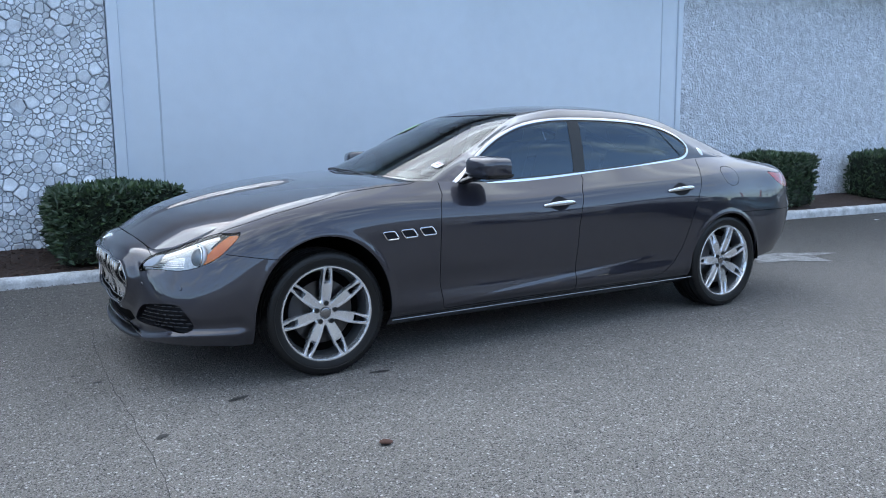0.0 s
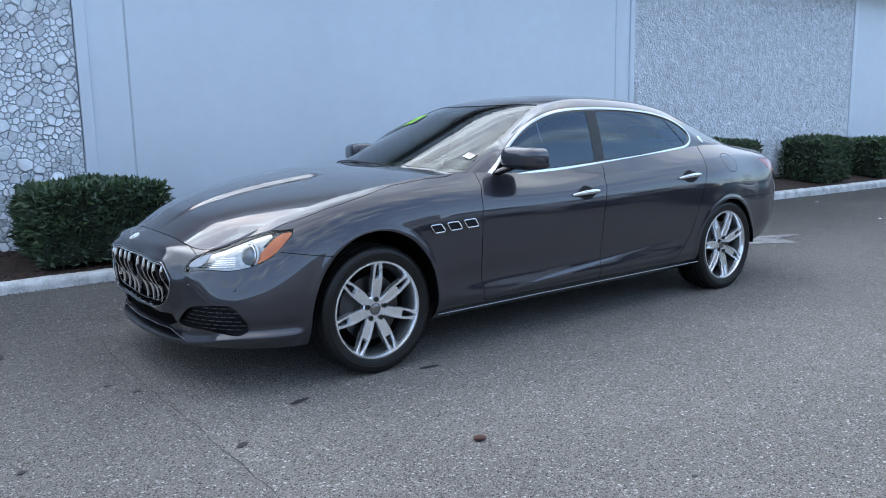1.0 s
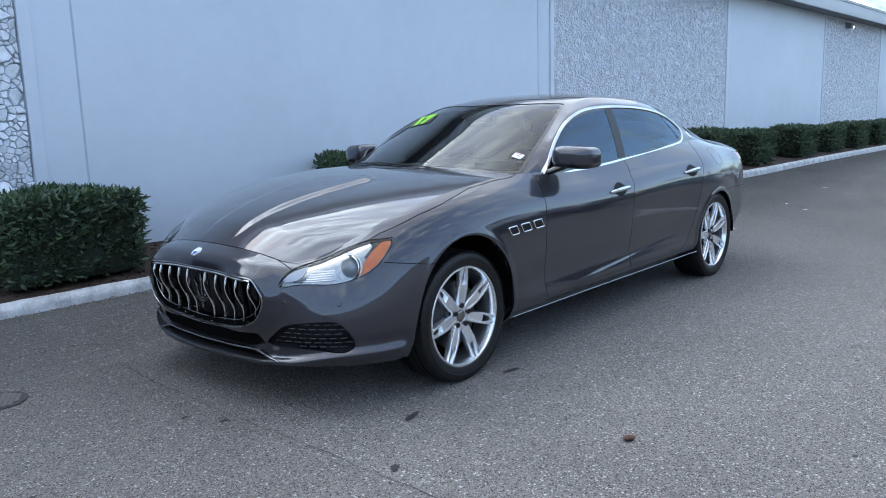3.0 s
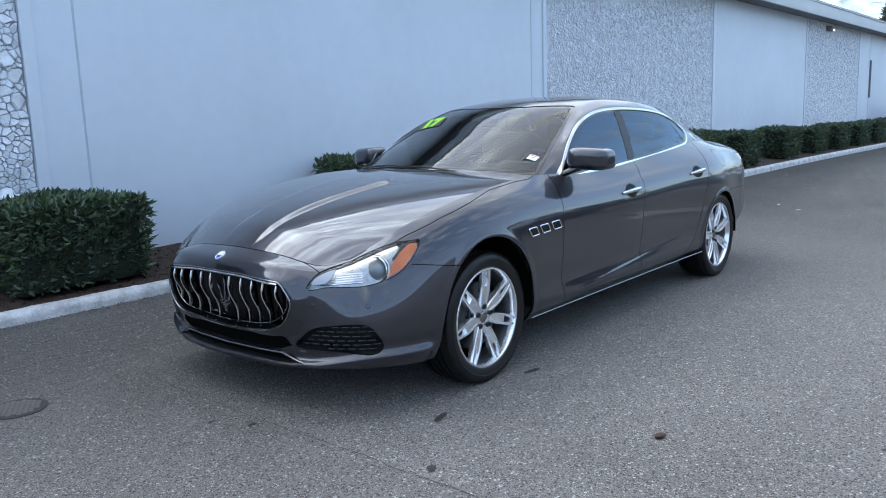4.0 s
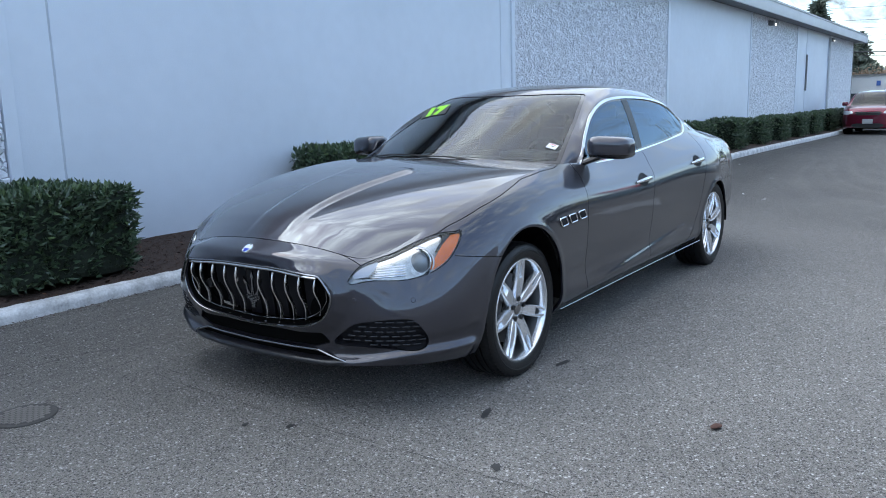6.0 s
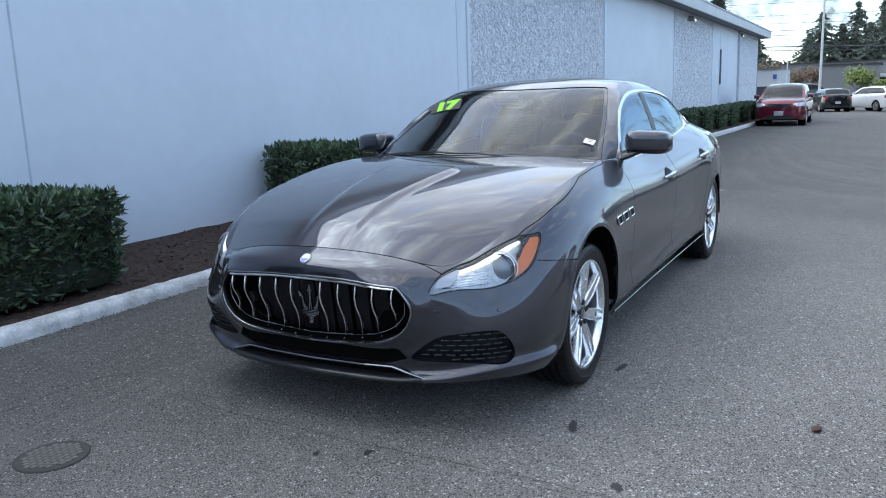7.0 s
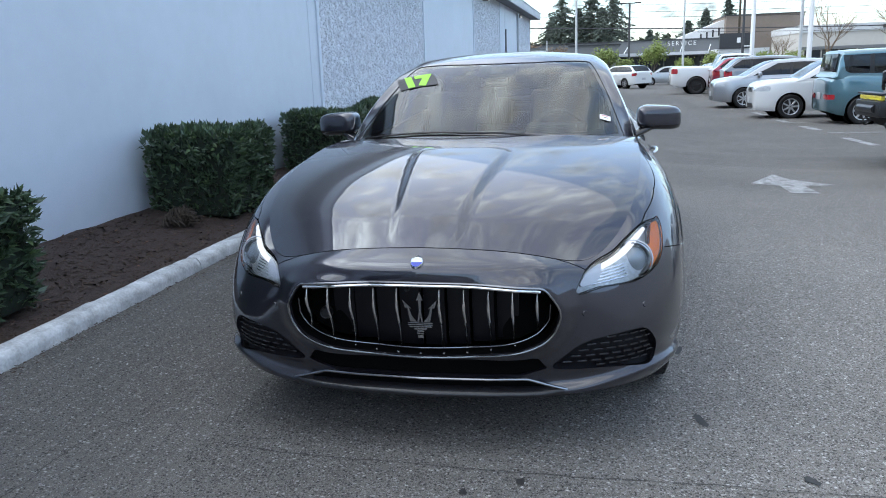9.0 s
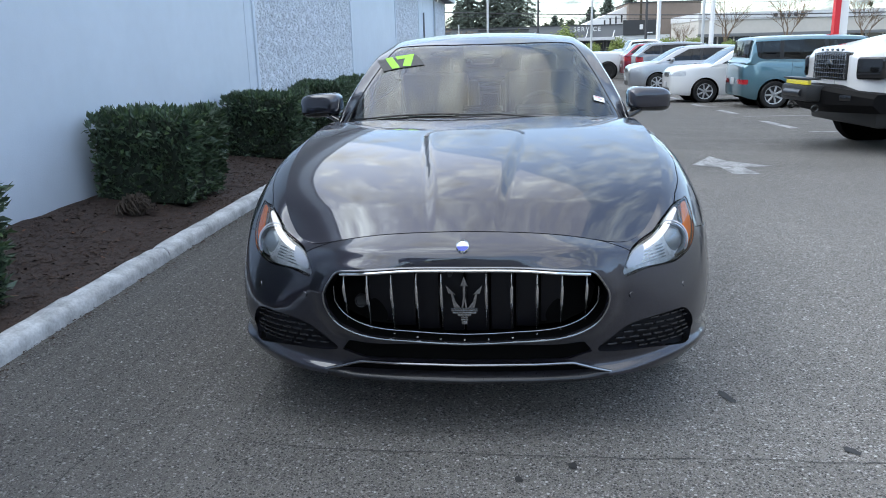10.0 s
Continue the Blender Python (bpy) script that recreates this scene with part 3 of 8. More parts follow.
edge_front = [(x, y, float(hood_z(x, y))) for x, y, _ in EDGE_F]
EDGE_Z[:3] = [float(hood_z(x, y)) for x, y in zip(SIDE_X[:3], EDGE_Y[:3])]
LINES = [
    waterline(edge_front, EDGE_Y, EDGE_Z, 1.035, 4.15, 0.66),
    waterline([(-0.960, 0, 0.741), (-0.942, 0.23, 0.738), (-0.902, 0.45, 0.720), (-0.828, 0.59, 0.695), (-0.72, 0.70, 0.735), (-0.495, 0.815, 0.815)],
              [0.862, 0.885, 0.885, 0.872, 0.868, 0.865, 0.842, 0.80], [0.905, 0.945, 0.955, 0.945, 0.968, 1.005, 1.035, 1.02], 0.995, 4.20, 0.74),
    waterline([(-0.984, 0, 0.70), (-0.968, 0.24, 0.698), (-0.922, 0.46, 0.68), (-0.852, 0.60, 0.655), (-0.745, 0.725, 0.675), (-0.51, 0.872, 0.735)],
              [0.938, 0.953, 0.948, 0.938, 0.938, 0.944, 0.936, 0.88], [0.81, 0.85, 0.86, 0.86, 0.875, 0.905, 0.925, 0.925], 0.925, 4.25, 0.78),
    waterline([(-0.986, 0, 0.62), (-0.970, 0.25, 0.62), (-0.926, 0.47, 0.61), (-0.870, 0.61, 0.59), (-0.765, 0.745, 0.60), (-0.53, 0.908, 0.64)],
              [0.972, 0.976, 0.963, 0.955, 0.955, 0.964, 0.970, 0.915], [0.70, 0.72, 0.72, 0.72, 0.73, 0.75, 0.76, 0.77], 0.80, 4.30, 0.80),
    waterline([(-0.978, 0, 0.51), (-0.962, 0.25, 0.51), (-0.925, 0.47, 0.505), (-0.878, 0.615, 0.50), (-0.790, 0.762, 0.50), (-0.55, 0.930, 0.52)],
              [0.978, 0.980, 0.957, 0.945, 0.945, 0.957, 0.972, 0.925], [0.56, 0.56, 0.55, 0.55, 0.55, 0.56, 0.58, 0.60], 0.62, 4.30, 0.80),
    waterline([(-0.965, 0, 0.40), (-0.950, 0.25, 0.40), (-0.915, 0.47, 0.40), (-0.875, 0.615, 0.40), (-0.795, 0.766, 0.40), (-0.560, 0.930, 0.41)],
              [0.970, 0.972, 0.946, 0.935, 0.935, 0.947, 0.964, 0.918], [0.42, 0.42, 0.405, 0.40, 0.40, 0.41, 0.44, 0.46], 0.48, 4.21, 0.77),
    waterline([(-0.945, 0, 0.325), (-0.932, 0.25, 0.323), (-0.902, 0.47, 0.318), (-0.865, 0.605, 0.315), (-0.790, 0.758, 0.32), (-0.56, 0.922, 0.325)],
              [0.935, 0.948, 0.948, 0.942, 0.942, 0.945, 0.948, 0.905], [0.32, 0.32, 0.318, 0.318, 0.318, 0.32, 0.35, 0.40], 0.43, 4.12, 0.71),
    waterline([(-0.935, 0, 0.245), (-0.922, 0.25, 0.245), (-0.892, 0.47, 0.245), (-0.855, 0.60, 0.25), (-0.762, 0.735, 0.25), (-0.54, 0.872, 0.24)],
              [0.905, 0.895, 0.865, 0.855, 0.855, 0.865, 0.905, 0.88], [0.225, 0.225, 0.22, 0.215, 0.215, 0.22, 0.27, 0.335], 0.37, 3.98, 0.62),
]


def loft(lines, m, n):
    """A smooth grid of points through lines of matching knots."""
    P = np.array(lines, float)
    u = np.concatenate([[0], np.cumsum(np.linalg.norm(np.diff(P, axis=1), axis=2).mean(0))])
    U = np.linspace(0, u[-1], m)
    Q = cubic(u, P.transpose(1, 0, 2), U)
    v = np.concatenate([[0], np.cumsum(np.linalg.norm(np.diff(Q, axis=1), axis=2).mean(0))])
    V = np.linspace(0, v[-1], n)
    return cubic(v, Q.transpose(1, 0, 2), V).transpose(1, 0, 2)


def surface(G, out):
    """Vertices, normals and triangles of a grid; out is a point that the normals turn away from."""
    du, dv = np.gradient(G, axis=0), np.gradient(G, axis=1)
    N = np.cross(du, dv)
    N /= np.maximum(np.linalg.norm(N, axis=2, keepdims=True), 1e-9)
    if ((G - np.array(out)) * N).sum() < 0:
        N = -N
    N[np.abs(G[:, :, 1]) < 1e-6, 1] = 0
    N /= np.maximum(np.linalg.norm(N, axis=2, keepdims=True), 1e-9)
    m, n = G.shape[:2]
    i, j = np.meshgrid(np.arange(m - 1), np.arange(n - 1), indexing="ij")
    a = (i * n + j).ravel()
    T = np.concatenate([np.stack([a, a + n, a + n + 1], 1), np.stack([a, a + n + 1, a + 1], 1)])
    V, N = G.reshape(-1, 3), N.reshape(-1, 3)
    face = np.cross(V[T[:, 1]] - V[T[:, 0]], V[T[:, 2]] - V[T[:, 0]])
    flip = (face * N[T[:, 0]]).sum(1) < 0
    T[flip] = T[flip][:, ::-1]
    return V, N, T


def clip(mesh, f):
    """The part of a mesh where f, one value a vertex, is above 0, cut along f = 0."""
    V, N, T = mesh
    f = np.where(np.abs(f) < 1e-7, 1e-7, f)
    s = f[T] > 0
    k = s.sum(1)
    keep = [T[k == 3]]
    nv, nn, cache = [], [], {}

    def cut(a, b):
        key = (a, b) if a < b else (b, a)
        if key not in cache:
            w = f[a] / (f[a] - f[b])
            cache[key] = len(V) + len(nv)
            nv.append(V[a] + (V[b] - V[a]) * w)
            q = N[a] + (N[b] - N[a]) * w
            nn.append(q / max(np.linalg.norm(q), 1e-9))
        return cache[key]

    more = []
    for t, sg in zip(T[k == 1], s[k == 1]):
        r = int(np.argmax(sg))
        a, b, c = t[r], t[(r + 1) % 3], t[(r + 2) % 3]
        more.append((a, cut(a, b), cut(a, c)))
    for t, sg in zip(T[k == 2], s[k == 2]):
        r = int(np.argmin(sg))
        a, b, c = t[r], t[(r + 1) % 3], t[(r + 2) % 3]
        p, q = cut(a, b), cut(a, c)
        more += [(p, b, c), (p, c, q)]
    if more:
        keep.append(np.array(more))
    T = np.concatenate(keep) if keep else T[:0]
    if nv:
        V, N = np.vstack([V, nv]), np.vstack([N, nn])
    used, inv = np.unique(T, return_inverse=True)
    return V[used], N[used], inv.reshape(-1, 3)


def flip_y(mesh):
    V, N, T = mesh
    return V * (1, -1, 1), N * (1, -1, 1), T[:, ::-1]


def join(*meshes):
    V, N, T, k = [], [], [], 0
    for v, n, t in meshes:
        V.append(v), N.append(n), T.append(t + k)
        k += len(v)
    return np.vstack(V), np.vstack(N), np.vstack(T)


def inside(P, x, y):
    """Signed distance to a closed outline, above 0 inside."""
    P = np.asarray(P, float)
    q = np.stack([x, y], 1)
    d, odd = np.full(len(q), 1e9), np.zeros(len(q), bool)
    for a, b in zip(P, np.roll(P, -1, 0)):
        e, w = b - a, q - a
        t = np.clip((w @ e) / max(e @ e, 1e-12), 0, 1)
        d = np.minimum(d, np.linalg.norm(w - t[:, None] * e, axis=1))
        c = (a[1] > q[:, 1]) != (b[1] > q[:, 1])
        with np.errstate(divide="ignore", invalid="ignore"):
            odd ^= c & (q[:, 0] < (b[0] - a[0]) * (q[:, 1] - a[1]) / (b[1] - a[1]) + a[0])
    return np.where(odd, d, -d)


def rounded(P, per=8, closed=True):
    """A smooth outline through the knots of P."""
    P = np.asarray(P, float)
    if closed:
        K = np.vstack([P[-3:], P, P[:4]])
    else:
        K = P
    t = np.concatenate([[0], np.cumsum(np.sqrt(np.linalg.norm(np.diff(K, axis=0), axis=1)))])
    if closed:
        a, b = t[3], t[3 + len(P)]
        return cubic(t, K, np.linspace(a, b, per * len(P), endpoint=False))
    return cubic(t, K, np.linspace(0, t[-1], per * len(P)))


def shell(name, mesh, mat, parent, label="", depth=0.012):
    """A panel of sheet metal or glass: the outer skin with its edges turned in."""
    V, N, T = mesh
    seen = {}
    for a, b, c in T:
        for p, q in ((a, b), (b, c), (c, a)):
            seen[(p, q)] = True
    rim = [(p, q) for p, q in seen if (q, p) not in seen]
    V, N, T = list(V), list(N), [tuple(t) for t in T]
    low = {}
    for p, q in rim:
        e = V[q] - V[p]
        nn = np.cross(e, N[p])
        nn = nn / max(np.linalg.norm(nn), 1e-9)
        ids = []
        for r in (p, q):
            for lift in (0, depth):
                ids.append(len(V))
                V.append(V[r] - N[r] * lift)
                N.append(nn)
        a, b, c, d = ids
        T += [(c, a, b), (c, b, d)]
    ob = new(name, mesh_of(name, V, T, mat, normals=N))
    ob.parent = parent
    if label:
        ob["label"] = label
    return ob


GAP = 0.0022
ARCH_F, ARCH_R = (-0.018, 0.345, 0.392, 0.430), (3.155, 0.345, 0.368, 0.360)


def arch(x, z, a, grow=0.0):
    """Below 0 inside a wheel opening, about metres from its edge."""
    cx, cz, rx, rz = a
    r = np.sqrt(((x - cx) / (rx + grow)) ** 2 + (np.maximum(z - cz, 0) / (rz + grow)) ** 2)
    return (r - 1) * (rx + grow)


# outline of the grille mouth, half width and height
GRILLE = [(-y, z) for y, z in ((0, 0.677), (0.23, 0.672), (0.415, 0.660))] + [(-0.45, 0.652), (-0.478, 0.618), (-0.503, 0.570), (-0.492, 0.513), (-0.452, 0.462), (-0.353, 0.420), (-0.214, 0.400), (-0.1, 0.393), (0, 0.391)]
GRILLE = [(-y, z) for y, z in GRILLE]
GRILLE_HALF = GRILLE + [(-0.2, 0.391), (-0.2, 0.677)]


def dress(G):
    """Lower door crease, rolled arch lips and the tuck along the sill."""
    x, z = G[:, :, 0], G[:, :, 2]
    side = ramp01(0.42, 0.75, x) * (1 - ramp01(2.25, 2.62, x))
    zc = 0.318 + 0.078 * (x - 0.75)
    step = ramp01(0.011, -0.011, z - zc) * (1 - ramp01(0.02, 0.10, zc - z) * 0.8)
    dent = np.exp(-(((z - zc - 0.03) / 0.05) ** 2))
    out = 0.0034 * side * step - 0.0006 * side * dent
    for a in (ARCH_F, ARCH_R):
        d = arch(x, z, a)
        out += 0.0055 * np.exp(-(((d - 0.010) / 0.018) ** 2)) * (z > 0.2)
    G = G.copy()
    G[:, :, 1] += out * ramp01(0.3, 0.6, G[:, :, 1])
    # the mouth of the grille stands proud of the bumper at its sides
    keep = x < -0.55
    d = np.full(x.shape, -9.0)
    d[keep] = inside(GRILLE_HALF, G[:, :, 1][keep], z[keep])
    G[:, :, 0] -= 0.030 * ramp01(-0.075, -0.004, d) * ramp01(0.16, 0.40, G[:, :, 1]) * (1 - ramp01(0.66, 0.73, z))
    x = G[:, :, 0]
    # blade under the front corner: a ledge that rises from the lip towards the wheel
    y = G[:, :, 1]
    nose = (1 - ramp01(-0.50, -0.42, x)) * ramp01(0.40, 0.50, y)
    zl = 0.268 + 0.05 * ramp01(0.5, 0.9, y)
    ledge = 0.020 * nose * ramp01(0.020, -0.012, z - zl) - 0.014 * nose * np.exp(-(((z - zl - 0.035) / 0.035) ** 2))
    T = np.gradient(G, axis=0)
    d = np.stack([-T[:, :, 1], T[:, :, 0]], 2)
    d /= np.maximum(np.linalg.norm(d, axis=2, keepdims=True), 1e-9)
    G[:, :, :2] += d * ledge[:, :, None]
    return G


BELT_GRID = dress(loft(LINES, 340, 120))
belt = surface(BELT_GRID, (1.6, 0, 0.6))


def hood_grid(m=110, n=50):
    rim = BELT_GRID[:, 0]
    corner = int(np.argmin(np.abs(rim[:, 1] - 0.57) + (rim[:, 0] > 0)))
    front, side = rim[: corner + 1], rim[corner:]
    t, v = np.linspace(0, 1, m)[:, None], np.linspace(0, 1, n)[None, :]
    ex = rim[corner, 0] + 0.005 + (0.62 - rim[corner, 0]) * t
    ey, ez = np.interp(ex, side[:, 0], side[:, 1]), np.interp(ex, side[:, 0], side[:, 2])
    cx = rim[0, 0] + 0.0065 + (0.50 - rim[0, 0]) * t
    y = ey * v
    shape = (np.interp(0.57 * v, front[:, 1], front[:, 0]) - rim[0, 0]) / (rim[corner, 0] - rim[0, 0])
    x = cx + (ex - cx) * (shape * (1 - t) + v**2 * t)
    z = hood_z(x, y)
    z = z + (ez - z[:, -1:]) * v**3
    fz = np.interp(0.57 * v, front[:, 1], front[:, 2])
    z = z + (fz + 0.0015 - z[:1]) * np.exp(-t * 18)
    return np.stack([x, y, z], 2)


hood_half = surface(hood_grid(), (0, 0, 0.3))

# greenhouse: sections from the belt over the pillar and the roof edge to the crown
ROOF_C = ((0.44, 1.030), (0.52, 1.068), (0.98, 1.262), (1.43, 1.432), (1.62, 1.474), (1.9, 1.499), (2.15, 1.504), (2.45, 1.49), (2.75, 1.448), (3.05, 1.375), (3.35, 1.270), (3.62, 1.135), (3.85, 1.06))
ROOF_E = ((0.44, 0.845, 0.84), (0.753, 0.772, 1.017), (1.15, 0.672, 1.232), (1.57, 0.580, 1.420), (1.9, 0.572, 1.462), (2.4, 0.568, 1.442), (2.74, 0.580, 1.394), (3.17, 0.605, 1.250), (3.62, 0.635, 1.090), (3.85, 0.65, 1.045))
WIN_TOP = ((0.60, 0.86, 0.80), (0.87, 0.823, 0.992), (1.04, 0.765, 1.150), (1.216, 0.715, 1.268), (1.483, 0.668, 1.372), (1.84, 0.652, 1.408), (2.32, 0.648, 1.396), (2.66, 0.655, 1.352), (2.92, 0.672, 1.262), (3.17, 0.69, 1.160), (3.62, 0.685, 1.062), (3.85, 0.675, 1.03))


def crest(x):
    """Belt line: half width and height at x."""
    ey = pchip((0.15, 0.6, 1.2, 1.9, 2.6, 3.2, 3.65, 3.95), (0.808, 0.806, 0.815, 0.808, 0.785, 0.735, 0.690, 0.67), x)
    ez = pchip((0.15, 0.6, 1.2, 1.9, 2.6, 3.2, 3.65, 3.95), (1.010, 1.025, 1.005, 1.036, 1.082, 1.108, 1.078, 1.05), x)
    return ey, ez


def greenhouse_grid(m=170, n=64):
    x = np.linspace(0.46, 3.80, m)
    by, bz = crest(x)
    ty, tz = (pchip([k[0] for k in WIN_TOP], [k[i] for k in WIN_TOP], x) for i in (1, 2))
    ry, rz = (pchip([k[0] for k in ROOF_E], [k[i] for k in ROOF_E], x) for i in (1, 2))
    cz = pchip(*zip(*ROOF_C), x)
    G = []
    for i in range(m):
        low = (by[i] + 0.004, min(bz[i], tz[i] - 0.01) - 0.012)
        s = np.linspace(0, 1, 22)[:, None]
        mid = np.array([(low[0] + ty[i]) / 2 + 0.022, (low[1] + tz[i]) / 2 + 0.004])
        side = (1 - s) ** 2 * np.array(low) + 2 * s * (1 - s) * mid + s**2 * np.array([ty[i], tz[i]])
        v = np.linspace(0, 1, 8)[1:, None]
        rail = np.array([ty[i], tz[i]]) * (1 - v) + np.array([ry[i], rz[i]]) * v
        w = np.linspace(1, 0, n - 29 + 1)[1:]
        top = np.stack([ry[i] * w, cz[i] - (cz[i] - rz[i]) * w**2.3], 1)
        sec = np.vstack([side, rail, top])
        for _ in range(3):
            sec[1:-1] = sec[1:-1] * 0.5 + (sec[:-2] + sec[2:]) * 0.25
        G.append(np.column_stack([np.full(len(sec), x[i]), sec]))
    return np.array(G)


cabin_half = surface(greenhouse_grid(), (1.9, 0, 0.9))

# ---- car assembly
def at_key(mesh, keys, pts):
    """Points and normals of a surface where two of its coordinates, keys, take the values pts."""
    V, N, T = mesh
    A, B, C = keys[T[:, 0]], keys[T[:, 1]], keys[T[:, 2]]
    d = (B[:, 0] - A[:, 0]) * (C[:, 1] - A[:, 1]) - (C[:, 0] - A[:, 0]) * (B[:, 1] - A[:, 1])
    d = np.where(np.abs(d) < 1e-12, 1e-12, d)
    P, Q = [], []
    for p in np.asarray(pts, float):
        w1 = ((p[0] - A[:, 0]) * (C[:, 1] - A[:, 1]) - (C[:, 0] - A[:, 0]) * (p[1] - A[:, 1])) / d
        w2 = ((B[:, 0] - A[:, 0]) * (p[1] - A[:, 1]) - (p[0] - A[:, 0]) * (B[:, 1] - A[:, 1])) / d
        miss = np.maximum(np.maximum(-w1, -w2), w1 + w2 - 1)
        k = int(np.argmin(miss + np.where(miss < 1e-6, -V[T[:, 0], 1] * 1e-3, 0)))
        a, b = np.clip(w1[k], 0, 1), np.clip(w2[k], 0, 1)
        w = np.array([max(1 - a - b, 0), a, b])
        w /= w.sum()
        P.append(w @ V[T[k]])
        q = w @ N[T[k]]
        Q.append(q / np.linalg.norm(q))
    return np.array(P), np.array(Q)


def keys_xz(mesh):
    return mesh[0][:, [0, 2]]


def keys_turn(mesh):
    return np.stack([mesh[0][:, 0] + mesh[0][:, 1], mesh[0][:, 2]], 1)


def keys_yz(mesh):
    return mesh[0][:, [1, 2]]


def inset(mesh, d):
    return mesh[0] - mesh[1] * d, mesh[1], mesh[2]


def split(mesh, f, gap=0.0):
    return clip(mesh, f - gap), clip(mesh, -f - gap)


def evenly(mesh, f, g):
    """Turn f, whose gradient in space is g, into metres along the surface."""
    g = g - mesh[1] * (g * mesh[1]).sum(1, keepdims=True)
    return f / np.maximum(np.linalg.norm(g, axis=1), 0.05)


def fkey(mesh, keys, outline):
    k = keys(mesh)
    return inside(outline, k[:, 0], k[:, 1])


def both(name, mesh, mat, parent, label="", depth=0.012):
    """The same panel on the near and the far side."""
    return [shell(name, m, mat, parent, label, depth) for m in (flip_y(mesh), mesh)]


def mirrored(P):
    return [(p[0], -p[1], p[2]) for p in P]

car = empty("saloon_car")
tagged(car, "metallic dark grey four-door luxury saloon parked on asphalt", "car")

HEADLAMP = rounded([(-0.335, 0.622), (-0.297, 0.667), (-0.21, 0.705), (-0.05, 0.738), (0.03, 0.760), (0.176, 0.795), (0.30, 0.812), (0.395, 0.814), (0.422, 0.816), (0.418, 0.795), (0.395, 0.765),
                    (0.335, 0.712), (0.237, 0.665), (0.122, 0.640), (0.007, 0.629), (-0.145, 0.632), (-0.255, 0.625)], 5)
INTAKE = rounded([(-0.435, 0.350), (-0.39, 0.392), (-0.318, 0.436), (-0.2, 0.458), (0.01, 0.466), (0.085, 0.440), (0.150, 0.355), (0.11, 0.322), (-0.045, 0.322), (-0.295, 0.334)], 5)
SLOT_HALF = [(-0.2, 0.313), (0.36, 0.316), (0.455, 0.345), (0.42, 0.392), (0.30, 0.386), (-0.2, 0.381)]
LIP_HALF = [(-0.2, 0.1), (0.52, 0.1), (0.515, 0.262), (0.40, 0.303), (0.30, 0.303), (-0.2, 0.300)]
HOOD_LINE = ((-1.2, 0.60), (-0.828, 0.66), (-0.72, 0.735), (-0.60, 0.780), (-0.55, 0.803), (-0.47, 0.835), (-0.26, 0.897), (-0.02, 0.950), (0.17, 0.990), (0.40, 1.012), (0.55, 1.017), (0.62, 1.03), (0.70, 1.4), (5, 1.4))
DOOR_F = [(0.726, 0.288), (0.700, 0.45), (0.697, 0.62), (0.703, 0.80), (0.722, 0.90), (0.757, 0.955), (0.80, 1.2), (1.895, 1.2), (1.862, 0.995), (1.812, 0.935), (1.765, 0.82), (1.744, 0.707), (1.732, 0.45), (1.729, 0.285)]
DOOR_R = [(1.729, 0.285), (1.732, 0.45), (1.744, 0.707), (1.765, 0.82), (1.812, 0.935), (1.862, 0.995), (1.895, 1.2), (3.1, 1.2), (2.985, 1.075), (2.925, 0.995), (2.845, 0.875), (2.800, 0.76), (2.752, 0.637), (2.69, 0.48), (2.62, 0.385), (2.52, 0.318), (2.40, 0.290), (2.30, 0.284)]
TAIL = [(3.74, 0.985), (3.84, 0.975), (3.95, 0.970), (4.4, 0.955), (4.4, 0.84), (4.08, 0.845), (3.90, 0.865), (3.80, 0.915)]
DLO = rounded([(0.842, 0.983), (0.93, 1.058), (1.012, 1.126), (1.22, 1.266), (1.52, 1.372), (1.884, 1.402), (2.372, 1.386), (2.699, 1.341), (2.90, 1.272), (2.962, 1.215), (2.962, 1.165), (2.90, 1.112),
               (2.70, 1.083), (2.4, 1.058), (1.883, 1.026), (1.453, 1.004), (1.1, 0.988)], 6)
SCREEN_E = [(0.50, 0.0), (0.515, 0.2), (0.56, 0.42), (0.65, 0.63), (0.755, 0.752), (0.95, 0.706), (1.173, 0.655), (1.40, 0.592), (1.52, 0.556), (1.545, 0.53), (1.49, 0.38), (1.43, 0.2), (1.412, 0.0)]
SCREEN_O = SCREEN_E + [(1.412, -0.2), (0.50, -0.2)]
REAR_O = [(2.86, -0.2), (2.86, 0.0), (2.88, 0.3), (2.93, 0.48), (3.30, 0.53), (3.58, 0.56), (3.66, 0.5), (3.70, 0.2), (3.70, -0.2)]

# -- lower body
V = belt[0]
body = clip(belt, np.minimum(arch(V[:, 0], V[:, 2], ARCH_F), arch(V[:, 0], V[:, 2], ARCH_R)))
lamp, body = split(body, np.minimum(fkey(body, keys_turn, HEADLAMP), -0.2 - body[0][:, 0]), 0.0012)
hole, body = split(body, np.minimum(fkey(body, keys_yz, GRILLE_HALF), -0.6 - body[0][:, 0]))
intake, body = split(body, np.minimum(fkey(body, keys_turn, INTAKE), -body[0][:, 0]))
slot, body = split(body, np.minimum(fkey(body, keys_yz, SLOT_HALF), -0.6 - body[0][:, 0]))
chin, body = split(body, np.minimum(fkey(body, keys_yz, LIP_HALF), -0.6 - body[0][:, 0]), 0.0)
hx_ = body[0][:, 0]
hl = np.interp(hx_, *zip(*HOOD_LINE))
slope = (np.interp(hx_ + 0.004, *zip(*HOOD_LINE)) - np.interp(hx_ - 0.004, *zip(*HOOD_LINE))) / 0.008
above = evenly(body, body[0][:, 2] - hl, np.stack([-slope, 0 * slope, 0 * slope + 1], 1))
behind = evenly(body, hx_ + 0.831, np.stack([0 * slope + 1, 0 * slope, 0 * slope], 1))
